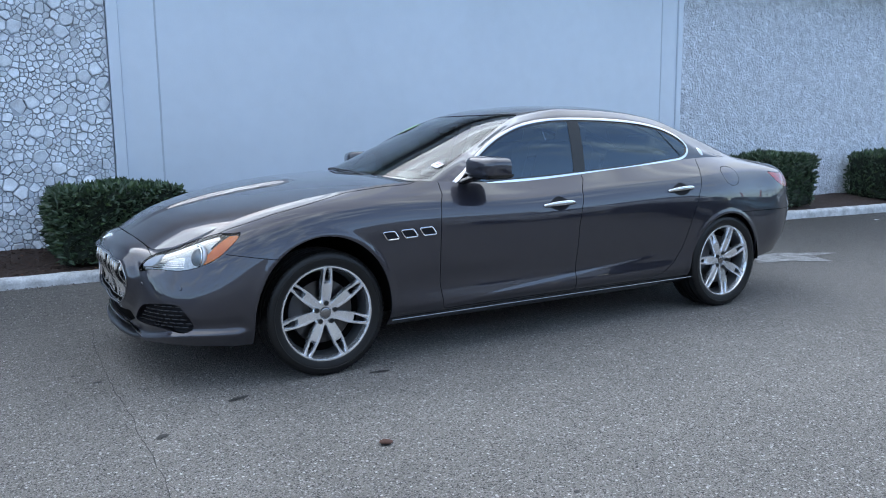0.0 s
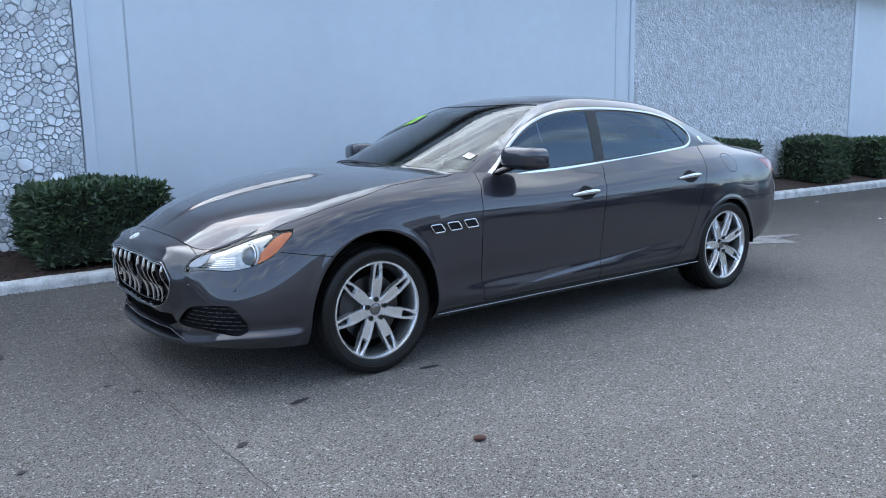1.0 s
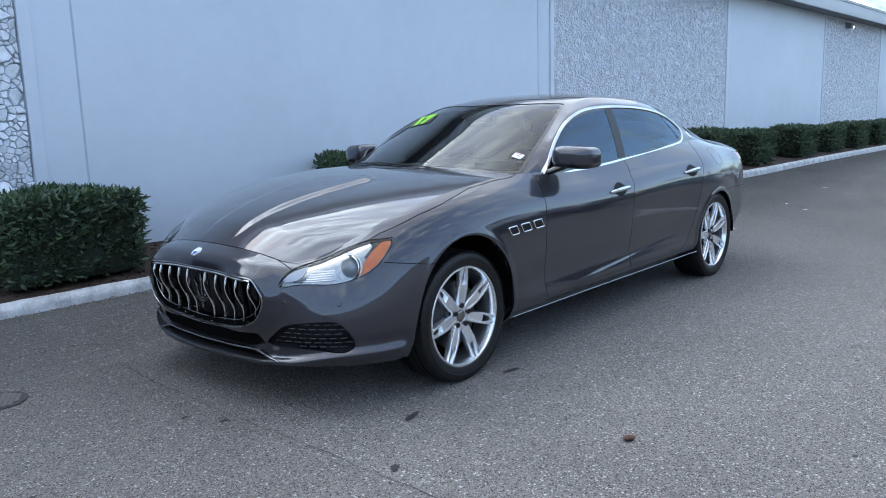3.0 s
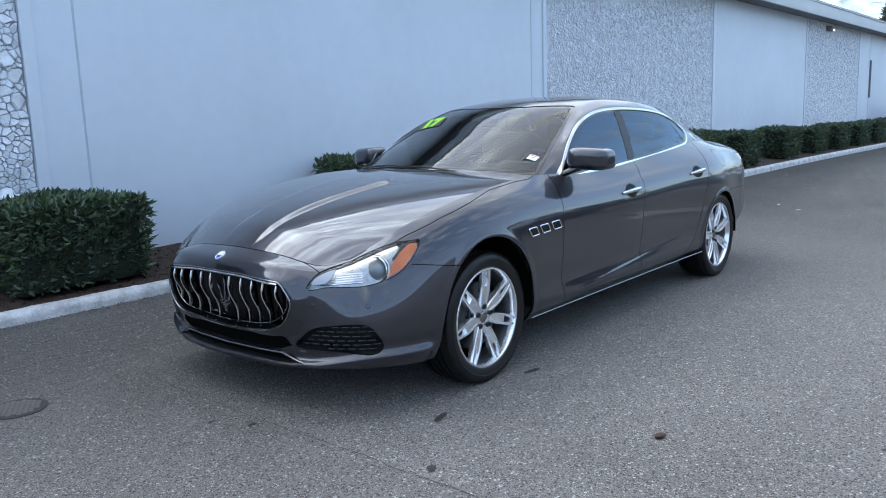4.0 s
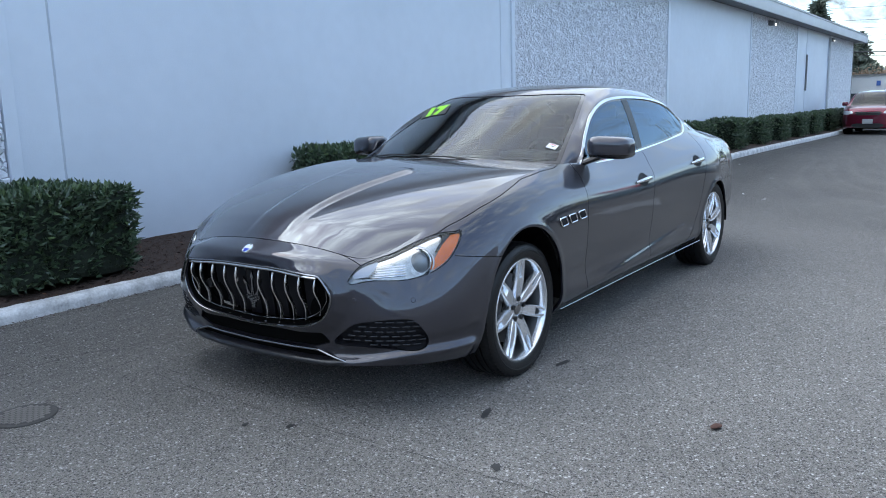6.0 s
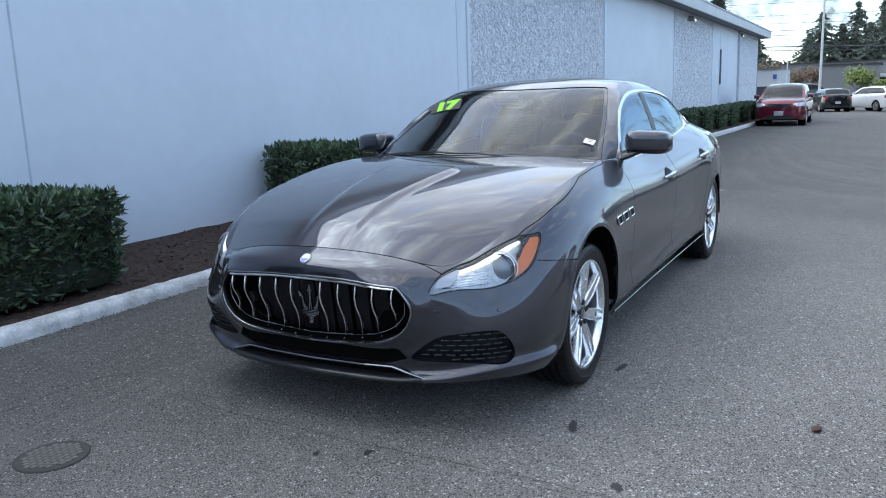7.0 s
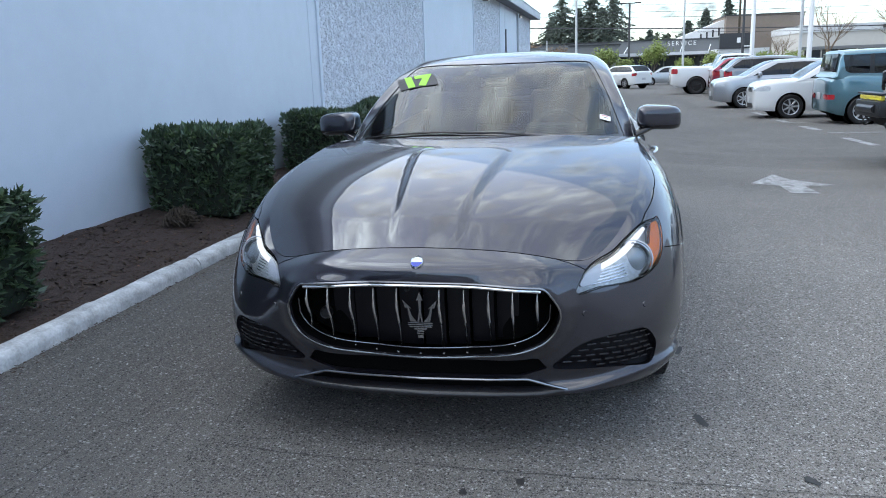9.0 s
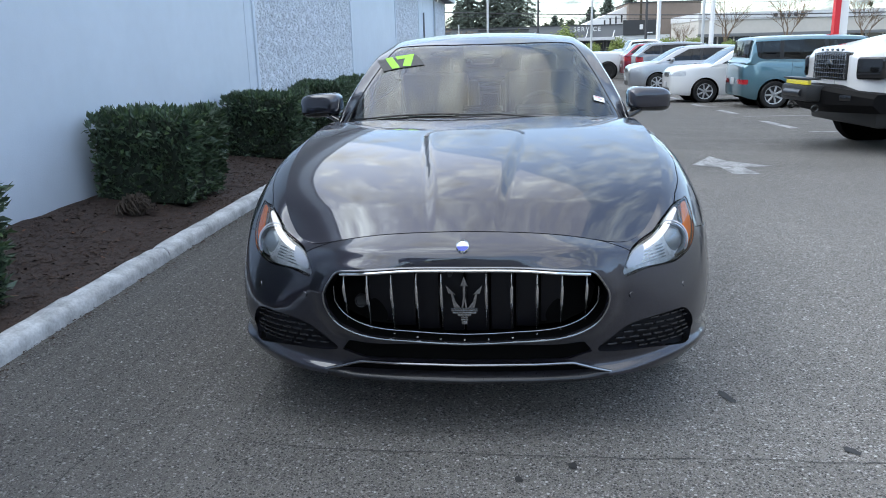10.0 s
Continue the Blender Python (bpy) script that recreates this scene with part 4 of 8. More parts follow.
strip, body = split(body, np.minimum(above, behind), GAP)
tail, body = split(body, np.minimum(fkey(body, keys_xz, TAIL), body[0][:, 1] - 0.40), 0.0015)
door_f, body = split(body, fkey(body, keys_xz, DOOR_F), GAP)
door_r, body = split(body, fkey(body, keys_xz, DOOR_R), GAP)
zb = np.interp(body[0][:, 0], (-1.2, -0.60, -0.525, -0.30, -0.1), (2, 2, 0.712, 0.676, 0.668))
bumper, body = split(body, np.minimum(zb - body[0][:, 2], -0.1 - body[0][:, 0]), GAP * 0.8)
sill, body = split(body, np.minimum(0.272 - body[0][:, 2], np.minimum(body[0][:, 0] - 0.2, 3.0 - body[0][:, 0])), GAP)
fender, quarter = split(body, 1.5 - body[0][:, 0])
rear_bumper, quarter = split(quarter, np.minimum(0.70 - 0.02 * (quarter[0][:, 0] - 3.5) - quarter[0][:, 2], quarter[0][:, 0] - 3.3), GAP * 0.8)
fuel, quarter_near = split(quarter, inside(rounded([(3.17, 1.02), (3.15, 0.96), (3.18, 0.915), (3.25, 0.905), (3.31, 0.935), (3.33, 1.0), (3.30, 1.03), (3.23, 1.04)], 4), quarter[0][:, 0], quarter[0][:, 2]), 0.0016)

shell("front_bumper", join(flip_y(bumper), bumper), CAR_PAINT, car)
both("front_fender", fender, CAR_PAINT, car)
FRONT_DOORS = both("front_door", door_f, CAR_PAINT, car)
REAR_DOORS = both("rear_door", door_r, CAR_PAINT, car)
shell("rear_quarter", flip_y(quarter_near), CAR_PAINT, car)
shell("rear_quarter", quarter, CAR_PAINT, car)
shell("fuel_flap", flip_y(fuel), CAR_PAINT, car)
both("sill", sill, CAR_PAINT, car)
shell("rear_bumper", join(flip_y(rear_bumper), rear_bumper), CAR_PAINT, car)
both("tail_lamp", tail, RED_LENS, car, "red tail lamp lens")
shell("hood", join(flip_y(hood_half), hood_half, flip_y(strip), strip), CAR_PAINT, car, "long sculpted metallic grey hood")
# boot lid between the tail rim and the rear window
rim = BELT_GRID[:, 0]
rear = rim[rim[:, 0] > 3.45]
lx_ = np.linspace(3.50, float(rear[:, 0].max()) - 0.003, 60)
order = np.argsort(rear[:, 0])
ly_ = np.interp(lx_, rear[order, 0], rear[order, 1]) - 0.002
lz_ = np.interp(lx_, rear[order, 0], rear[order, 2])
crown = pchip((3.45, 3.62, 3.80, 4.0, 4.16), (1.175, 1.124, 1.082, 1.060, 1.036), lx_)
lv = np.linspace(0, 1, 24)[None, :]
lid = np.stack([lx_[:, None] + 0 * lv, ly_[:, None] * lv, lz_[:, None] + (np.maximum(crown, lz_) - lz_)[:, None] * (1 - lv**2)], 2)
lid = surface(lid, (3.8, 0, 0.5))
shell("boot_lid", join(flip_y(lid), lid), CAR_PAINT, car, "metallic grey boot lid")
under = clip(inset(belt, 0.016), np.minimum(arch(V[:, 0], V[:, 2], ARCH_F), arch(V[:, 0], V[:, 2], ARCH_R)) - 0.004)
kz = keys_yz(under)
cutf = np.minimum(inside(GRILLE_HALF, kz[:, 0], kz[:, 1]), -0.6 - under[0][:, 0])
cutl = np.minimum(fkey(under, keys_turn, HEADLAMP), -under[0][:, 0])
cuti = np.minimum(fkey(under, keys_turn, INTAKE), -under[0][:, 0])
under = clip(under, -np.maximum(np.maximum(cutf, cutl), cuti))
shell("inner_body", join(flip_y(under), under), WELL, car, "dark inner structure behind the panel gaps", 0.002)

# -- cabin
C = cabin_half
pane, C = split(C, np.minimum(inside(SCREEN_O, C[0][:, 0], C[0][:, 1]), C[0][:, 2] - 0.9), 0.001)
glassz, frit = split(pane, inside(SCREEN_O, pane[0][:, 0], pane[0][:, 1]) - 0.024)
rearp, C = split(C, inside(REAR_O, C[0][:, 0], C[0][:, 1]), 0.001)
cowl, C = split(C, 0.76 - C[0][:, 0])
dlo_all, C = split(C, fkey(C, keys_xz, DLO))
roof = C
shell("roof", join(flip_y(roof), roof), CAR_PAINT, car, "smooth metallic grey roof with slim pillars")
shell("cowl", join(flip_y(cowl), cowl), BLACK_TRIM, car, "black cowl panel under the windscreen", 0.002)
shell("windscreen", inset(join(flip_y(glassz), glassz), 0.003), SCREEN, car, "raked windscreen mirroring the clouds", 0.004)
shell("windscreen_border", inset(join(flip_y(frit), frit), 0.004), GLOSS_BLACK, car, "", 0.004)
shell("rear_window", inset(join(flip_y(rearp), rearp), 0.003), TINTED, car, "", 0.004)
band = fkey(dlo_all, keys_xz, DLO) - 0.022
glass_side = clip(dlo_all, band)
x, z = glass_side[0][:, 0], glass_side[0][:, 2]
b_mid = 1.845 + (z - 1.02) * 0.15
front_pane = clip(glass_side, b_mid - x - 0.034)
rest = clip(glass_side, glass_side[0][:, 0] - b_mid - 0.068)
xq = rest[0][:, 0] - (2.872 - (rest[0][:, 2] - 1.115) * 0.86)
quarter_pane, rear_pane = split(rest, xq, 0.007)
for nm, m in (("front_side_window", front_pane), ("rear_side_window", rear_pane), ("quarter_window", quarter_pane)):
    both(nm, inset(m, 0.007), TINTED, car, "dark tinted side glass", 0.004)
both("window_frame", inset(clip(dlo_all, 0.026 - fkey(dlo_all, keys_xz, DLO)), 0.006), GLOSS_BLACK, car, "gloss black pillar and window surround", 0.002)
pil = clip(glass_side, np.minimum(glass_side[0][:, 0] - b_mid + 0.032, b_mid + 0.066 - glass_side[0][:, 0]))
both("b_pillar", inset(pil, 0.005), BLACK_TRIM, car, "", 0.004)
trim = clip(dlo_all, 0.0155 - fkey(dlo_all, keys_xz, DLO))
both("chrome_trim", inset(trim, -0.0015), CHROME, car, "bright chrome window surround", 0.008)

# underside, wheel wells
bm = box_bm((4.5, 1.24, 0.08), (1.70, 0, 0.27), 0.03)
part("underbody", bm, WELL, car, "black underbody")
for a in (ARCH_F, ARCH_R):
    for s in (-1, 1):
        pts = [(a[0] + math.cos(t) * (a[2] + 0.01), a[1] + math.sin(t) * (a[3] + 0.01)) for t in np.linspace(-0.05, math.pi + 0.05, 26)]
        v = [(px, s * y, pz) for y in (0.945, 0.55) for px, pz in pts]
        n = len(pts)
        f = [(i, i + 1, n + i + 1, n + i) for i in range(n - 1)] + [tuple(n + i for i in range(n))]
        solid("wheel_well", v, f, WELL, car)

# -- headlamps
AMBER_O = [(0.43, 0.83), (0.345, 0.802), (0.28, 0.765), (0.225, 0.715), (0.165, 0.640), (0.25, 0.655), (0.345, 0.705), (0.43, 0.78)]
DRL_O = [(-0.215, 0.697), (-0.05, 0.729), (0.03, 0.750), (0.176, 0.786), (0.275, 0.803), (0.284, 0.793), (0.19, 0.770), (0.05, 0.731), (-0.04, 0.711), (-0.205, 0.684)]
TIP_O = [(0.27, 0.83), (0.29, 0.79), (0.22, 0.735), (0.30, 0.752), (0.375, 0.83)]
INNER_O = [(-0.33, 0.64), (-0.30, 0.675), (-0.205, 0.715), (-0.12, 0.735), (-0.165, 0.675), (-0.21, 0.650)]
lk = keys_turn
lamp_back = inset(lamp, 0.036)
for s, turn in ((-1, flip_y), (1, lambda m: m)):
    unit = shell("headlamp", turn(inset(lamp, 0.0015)), LENS, car, "clear headlamp with amber outer reflector", 0.01)
    shell("bucket", turn(lamp_back), LAMP_BOWL, unit, "pale silvered lamp bowl", 0.004)
    edge_ring = clip(inset(lamp, 0.006), 0.004 - fkey(lamp, lk, HEADLAMP))
    shell("bezel", turn(edge_ring), GLOSS_BLACK, unit, "", 0.045)
    for nm, o, d, mt, lb in (("amber_reflector", AMBER_O, 0.009, AMBER, "orange side reflector"), ("running_light", DRL_O, 0.014, DRL, "white light bar"),
                             ("tip_bezel", TIP_O, 0.011, GLOSS_BLACK, ""), ("inner_lens", INNER_O, 0.006, INNER_WHITE, "pale frosted inner lens")):
        piece = inset(lamp, d)
        piece = clip(piece, np.minimum(fkey(lamp, lk, o), fkey(lamp, lk, HEADLAMP) - 0.008))
        if len(piece[2]):
            shell(nm, turn(piece), mt, unit, lb, 0.012)
    P, Q = at_key(belt, keys_turn(belt), [(0.130, 0.706)])
    for k, r in ((0, 0.047),):
        c, n = Vector(P[k] - Q[k] * 0.040), Vector((Q[k] + np.array([-1.2, -0.2, 0.0])) / 1)
        n.normalize()
        if s < 0:
            c, n = Vector((c.x, -c.y, c.z)), Vector((n.x, -n.y, n.z))
        m = Matrix.Translation(c) @ n.to_track_quat("Y", "Z").to_matrix().to_4x4()
        bm = lathe_bm([(r * 1.32, -0.02), (r * 1.34, 0.012), (r * 1.26, 0.016), (r * 1.12, 0.004), (r * 1.06, -0.02)], 28)
        bmesh.ops.transform(bm, matrix=m, verts=bm.verts)
        part("projector_ring", bm, CHROME, unit)
        bm = lathe_bm([(r * 1.50, -0.012), (r * 1.56, 0.008), (r * 1.47, 0.010), (r * 1.42, -0.012)], 28)
        bmesh.ops.transform(bm, matrix=m, verts=bm.verts)
        part("projector_collar", bm, INNER_WHITE, unit)
        bm = bmesh.new()
        bmesh.ops.create_uvsphere(bm, u_segments=20, v_segments=12, radius=r * 1.02)
        bmesh.ops.transform(bm, matrix=m @ Matrix.Diagonal((1, 0.6, 1, 1)), verts=bm.verts)
        part("projector", bm, PROJECTOR, unit, "glass projector")
    # fine ribs in the bowl under the light bar
    for i in range(5):
        zz = 0.650 + 0.011 * i
        row = [(q, zz + 0.02 * (q + 0.2)) for q in np.linspace(-0.25 + 0.03 * i, 0.035, 9)]
        A, B = at_key(belt, keys_turn(belt), row)
        pts = A - B * 0.036
        part("reflector_rib", tube_bm(pts if s > 0 else mirrored(pts), 0.0035, 6), CHROME, unit)

# -- grille
BAR_CHROME = material("bar_chrome", (0.80, 0.79, 0.78), 0.20, 1.0)
SMOKE = material("smoked_chrome", (0.36, 0.36, 0.37), 0.22, 1.0)
SHUTTER = material("shutter_black", (0.005, 0.005, 0.007), 0.38, spec=0.25)
CORE_X = 0.11
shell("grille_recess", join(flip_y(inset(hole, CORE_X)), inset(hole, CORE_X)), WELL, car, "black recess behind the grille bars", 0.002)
front_only = clip(belt, -0.55 - belt[0][:, 0])
fk = keys_yz(front_only)
A, B = at_key(front_only, fk, rounded(np.array(GRILLE), 5, closed=False))
half = [tuple(a + b * 0.002) for a, b in zip(A, B)]
loop = half + mirrored(half[::-1])[1:-1]
wall_v, n = [], len(loop)
for p in loop:
    wall_v.append(p)
for p in loop:
    wall_v.append((p[0] + CORE_X + 0.01, p[1] * 0.97, p[2]))
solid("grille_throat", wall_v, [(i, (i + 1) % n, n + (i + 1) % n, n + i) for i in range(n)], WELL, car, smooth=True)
part("grille_ring", tube_bm(loop, 0.0045, 8, True), DARK_CHROME, car, "slim dark chrome grille ring")
low = [p for p in loop if p[2] < 0.60]
low = sorted([(p[0] + 0.018, p[1] * 0.945, p[2] + 0.03 * (1 if p[2] < 0.5 else max(0, (0.60 - p[2]) / 0.1))) for p in low], key=lambda p: p[1])
part("grille_lower_ring", tube_bm(low, 0.0024, 8), DARK_CHROME, car, "lower chrome line in the grille")
top = sorted([(p[0] + 0.004, p[1] * 0.985, p[2] - 0.011) for p in loop if p[2] > 0.655], key=lambda p: p[1])
part("grille_top_bar", tube_bm(top, 0.0065, 8), CHROME, car, "bright upper grille bar")
lowk = sorted([(y, z) for y, z in GRILLE if z < 0.575])
for yb in (0.078, 0.166, 0.254, 0.339, 0.424):
    zt = 0.652 - 0.02 * yb
    zl = float(np.interp(yb, [k[0] for k in lowk], [k[1] for k in lowk])) + 0.022
    zs = np.linspace(zl, zt, 14)
    P0, _ = at_key(front_only, fk, [(yb, z) for z in zs])
    u = (zs - zl) / (zt - zl)
    wave = 0.020 + 0.015 * np.sin(u * math.pi * 1.9 + 0.35) - 0.010 * u
    for s in (-1, 1):
        v, f = [], []
        for (x, y, z), w, k in zip(P0, wave, 0.55 + 0.75 * ramp01(0, 0.5, u) - 0.25 * ramp01(0.7, 1, u)):
            for dx, dy in ((0, 0), (0.003, 0.0052), (0.020, 0.0034), (0.020, -0.0034), (0.003, -0.0052)):
                v.append((x + w + dx, s * yb + dy * k * 0.68, z))
        for i in range(len(zs) - 1):
            for k in range(5):
                f.append((i * 5 + k, i * 5 + (k + 1) % 5, (i + 1) * 5 + (k + 1) % 5, (i + 1) * 5 + k))
        f += [(4, 3, 2, 1, 0), tuple((len(zs) - 1) * 5 + k for k in range(5))]
        bm = bmesh.new()
        bv = [bm.verts.new(p) for p in v]
        for q in f:
            bm.faces.new([bv[i] for i in q])
        part("grille_bar", bm, BAR_CHROME, car, sharp=60)
for k in range(9):
    yb = -0.34 + 0.085 * k
    zl = float(np.interp(abs(yb), [q[0] for q in lowk], [q[1] for q in lowk])) + 0.012
    part("grille_tooth", box_bm((0.010, 0.008, 0.005), (-0.955 + 0.35 * yb * yb, yb, zl), 0.002), CHROME, car)
# three-pronged ornament, plain shape
crest_x = -0.948
def trident_piece(name, outline, parent, label="", mat=SMOKE):
    return part(name, prism_bm(outline, 0.010, m=Matrix.Translation((crest_x, 0, 0)) @ Matrix.Rotation(radians(-90), 4, "Z")), mat, parent, label, smooth=False)


ornament = trident_piece("grille_ornament", [(0, 0.634), (0.013, 0.598), (0.005, 0.603), (0.004, 0.560), (0.010, 0.520), (0.004, 0.520), (0, 0.545), (-0.004, 0.520), (-0.010, 0.520), (-0.004, 0.560), (-0.005, 0.603), (-0.013, 0.598)], car, "dark chrome three-pronged ornament")
for s in (-1, 1):
    pr = [(0.013, 0.520), (0.030, 0.541), (0.040, 0.572), (0.029, 0.567), (0.064, 0.603), (0.055, 0.572), (0.046, 0.572), (0.042, 0.545), (0.036, 0.520)]
    trident_piece("prong", [(s * a, b) for a, b in pr], ornament)
for w, z0, z1 in ((0.046, 0.513, 0.517), (0.046, 0.506, 0.510), (0.042, 0.498, 0.503), (0.024, 0.489, 0.496), (0.013, 0.480, 0.487), (0.013, 0.472, 0.478), (0.010, 0.458, 0.470)):
    part("ornament_base", box_bm((0.010, w * 2, z1 - z0), (crest_x + 0.005, 0, (z0 + z1) / 2), 0.001), SMOKE, ornament)
# shut air flaps behind the bars, a round radar eye and a small camera
for k in range(10):
    yb = -0.40 + 0.0889 * k
    lo = float(np.interp(abs(yb) + 0.03, [q[0] for q in lowk], [q[1] for q in lowk])) + 0.02
    part("air_flap", box_bm((0.012, 0.080, 0.640 - lo), (-0.895 + 0.34 * yb * yb, yb, (lo + 0.640) / 2), 0.004, rot=Matrix.Rotation(radians(-6), 4, "Y")), SHUTTER, car)
eye_ring = lathe_bm([(0.0, -0.002), (0.017, -0.003), (0.019, -0.010), (0.022, -0.011), (0.024, -0.004), (0.024, 0.012)], 28)
part("radar_eye", eye_ring, BLACK_TRIM, car, "round black sensor in the grille").matrix_local = pose(-0.890, 0.378, 0.527, 0, 0, -90)
part("front_camera", lathe_bm([(0.0, -0.003), (0.006, -0.004), (0.009, -0.001), (0.009, 0.02)], 18), BLACK_TRIM, car, "tiny black camera in the grille").matrix_local = pose(-0.935, 0.050, 0.637, 0, 0, -90)
# oval nose badge: pale upper field over a blue band
BADGE_BLUE = material("badge_blue", (0.03, 0.06, 0.42), 0.15, coat=0.8)
BADGE_WHITE = material("badge_white", (0.72, 0.75, 0.80), 0.2, coat=0.8)
BP, BN = at_key(front_only, fk, [(0.001, 0.744)])
bn = Vector((BN[0][0], 0, BN[0][2])).normalized()
bmx = Matrix.Translation(Vector(BP[0]) + bn * 0.001) @ bn.to_track_quat("Y", "Z").to_matrix().to_4x4()
bm = lathe_bm([(0.030, -0.004), (0.030, 0.003), (0.0275, 0.006), (0.025, 0.003)], 36)
bmesh.ops.transform(bm, matrix=bmx @ Matrix.Diagonal((0.78, 1, 1.0, 1)), verts=bm.verts)
badge = part("nose_badge", bm, CHROME, car, "small oval blue and white nose badge")
ang = np.linspace(0, math.pi, 16)
for nm, sg, mt in (("badge_field", 1, BADGE_WHITE), ("badge_band", -1, BADGE_BLUE)):
    pts = [(math.cos(a) * 0.026 * 0.78, sg * math.sin(a) * 0.026 - 0.002) for a in ang]
    part(nm, prism_bm(pts, 0.003, m=bmx), mt, badge, smooth=False)

# -- lower front
LIP_BLACK = material("lip_black", (0.012, 0.012, 0.015), 0.30, coat=0.2, vary=0.2, scale=15)
both("intake_recess", inset(intake, 0.035), DARK_MESH, car, "", 0.002)
for s, turn in ((-1, flip_y), (1, lambda m: m)):
    V0, N0, T0 = turn(intake)
    e = {}
    for a, b, c in T0:
        for p, q in ((a, b), (b, c), (c, a)):
            e[(p, q)] = 1
    rim = [(p, q) for p, q in e if (q, p) not in e]
    v, f = [], []
    for p, q in rim:
        k = len(v)
        v += [V0[p], V0[q], V0[q] - N0[q] * 0.036, V0[p] - N0[p] * 0.036]
        f.append((k, k + 1, k + 2, k + 3))
    solid("intake_surround", v, f, DARK_MESH, car)
blade_bm = box_bm((0.036, 0.008, 0.0065), bevel=0.002)
blade_me = bpy.data.meshes.new("blade")
blade_bm.to_mesh(blade_me)
blade_me.materials.append(material("blade_gloss", (0.05, 0.05, 0.055), 0.22, 0.6))
for row in range(6):
    zz = 0.342 + 0.0215 * row
    qs = np.arange(-0.40 + (row % 2) * 0.034, 0.16, 0.068)
    qs = [q for q in qs if inside(INTAKE, np.array([q]), np.array([zz]))[0] > 0.009]
    if not qs:
        continue
    A, B = at_key(belt, keys_turn(belt), [(q, zz) for q in qs])
    for p, nrm in zip(A, B):
        for s in (-1, 1):
            n = Vector((nrm[0], s * nrm[1], 0)).normalized()
            ob = new("intake_blade", blade_me)
            ob.parent = car
            ob.matrix_local = Matrix.Translation((p[0] - nrm[0] * 0.014, s * (p[1] - nrm[1] * 0.014), p[2])) @ n.to_track_quat("Y", "Z").to_matrix().to_4x4()
shell("lower_slot", join(flip_y(inset(slot, 0.022)), inset(slot, 0.022)), DARK_MESH, car, "", 0.002)
shell("chin", join(flip_y(inset(chin, 0.022)), inset(chin, 0.022)), LIP_BLACK, car, "black lower air intake", 0.002)
lipy = np.linspace(-0.53, 0.53, 41)
lx = np.interp(np.abs(lipy), (0, 0.25, 0.47, 0.60), (-0.958, -0.945, -0.912, -0.868))
v, f = [], []
for y, x in zip(lipy, lx):
    end = 1 - ramp01(0.40, 0.53, abs(y))
    for dx, dz in ((0.05, 0.268), (-0.004, 0.262), (-0.016 * end, 0.252), (-0.014 * end, 0.240), (0.06, 0.236)):
        v.append((x + dx, y, dz))
for i in range(40):
    for k in range(4):
        f.append((i * 5 + k, (i + 1) * 5 + k, (i + 1) * 5 + k + 1, i * 5 + k + 1))
solid("splitter", v, f, LIP_BLACK, car, "gloss black front splitter", smooth=True)
bl = []
for y in np.linspace(0.0, 0.525, 24):
    z = 0.304 if y < 0.385 else 0.304 - (y - 0.385) / 0.14 * 0.043
    bl.append((float(np.interp(y, (0, 0.25, 0.47, 0.60), (-0.950, -0.937, -0.905, -0.868))) - 0.002, y, z))
bl = mirrored(bl[::-1])[:-1] + bl
part("chin_blade", tube_bm(bl, 0.006, 8), DARK_CHROME, car, "thin bright edge over the lower intake")
for s in (-1, 1):
    for q, z in ((0.06, 0.545), (-0.30, 0.55)):
        A, B = at_key(belt, keys_turn(belt), [(q, z)])
        n = Vector((B[0][0], s * B[0][1], B[0][2]))
        bm = lathe_bm([(0.0, 0.003), (0.009, 0.003), (0.011, 0.0), (0.011, -0.004)], 16)
        bmesh.ops.transform(bm, matrix=Matrix.Translation((A[0][0], s * A[0][1], A[0][2])) @ n.to_track_quat("Y", "Z").to_matrix().to_4x4(), verts=bm.verts)
        part("parking_sensor", bm, CAR_PAINT, car)

# -- side details
flank = clip(belt, np.minimum(belt[0][:, 0] + 0.3, 3.6 - belt[0][:, 0]))
sk = keys_xz(flank)
for x0, x1, z0 in ((0.322, 0.418, 0.746), (0.436, 0.540, 0.750), (0.558, 0.664, 0.754)):
    w = x1 - x0
    kn = [(x0 + 0.004, z0 + 0.024), (x1 - 0.030, z0 + 0.026), (x1 - 0.022, z0 + 0.020), (x1, z0 - 0.012), (x1 - 0.004, z0 - 0.018), (x0 + 0.030, z0 - 0.020), (x0 + 0.022, z0 - 0.015), (x0, z0 + 0.019)]
    o = [tuple(np.array(a) * (1 - q) + np.array(b) * q) for a, b in zip(kn, kn[1:] + kn[:1]) for q in (0, 0.33, 0.67)]
    A, B = at_key(flank, sk, o)
    cen, _ = at_key(flank, sk, [(x0 + w / 2, z0 + 0.004)])
    for s in (-1, 1):
        pts = A + B * 0.005
        ringo = part("fender_vent", tube_bm(pts if s > 0 else mirrored(pts), 0.0042, 6, True), CHROME, car, "chrome-rimmed slanted air vent")
        back_pts = A + B * 0.0045
        vv = [(p[0], s * p[1], p[2]) for p in back_pts] + [(cen[0][0], s * (cen[0][1] + 0.0045), cen[0][2])]
        nn = len(back_pts)
        ff = [((i, (i + 1) % nn, nn) if s < 0 else ((i + 1) % nn, i, nn)) for i in range(nn)]
        solid("vent_mesh", vv, ff, DARK_MESH, ringo)

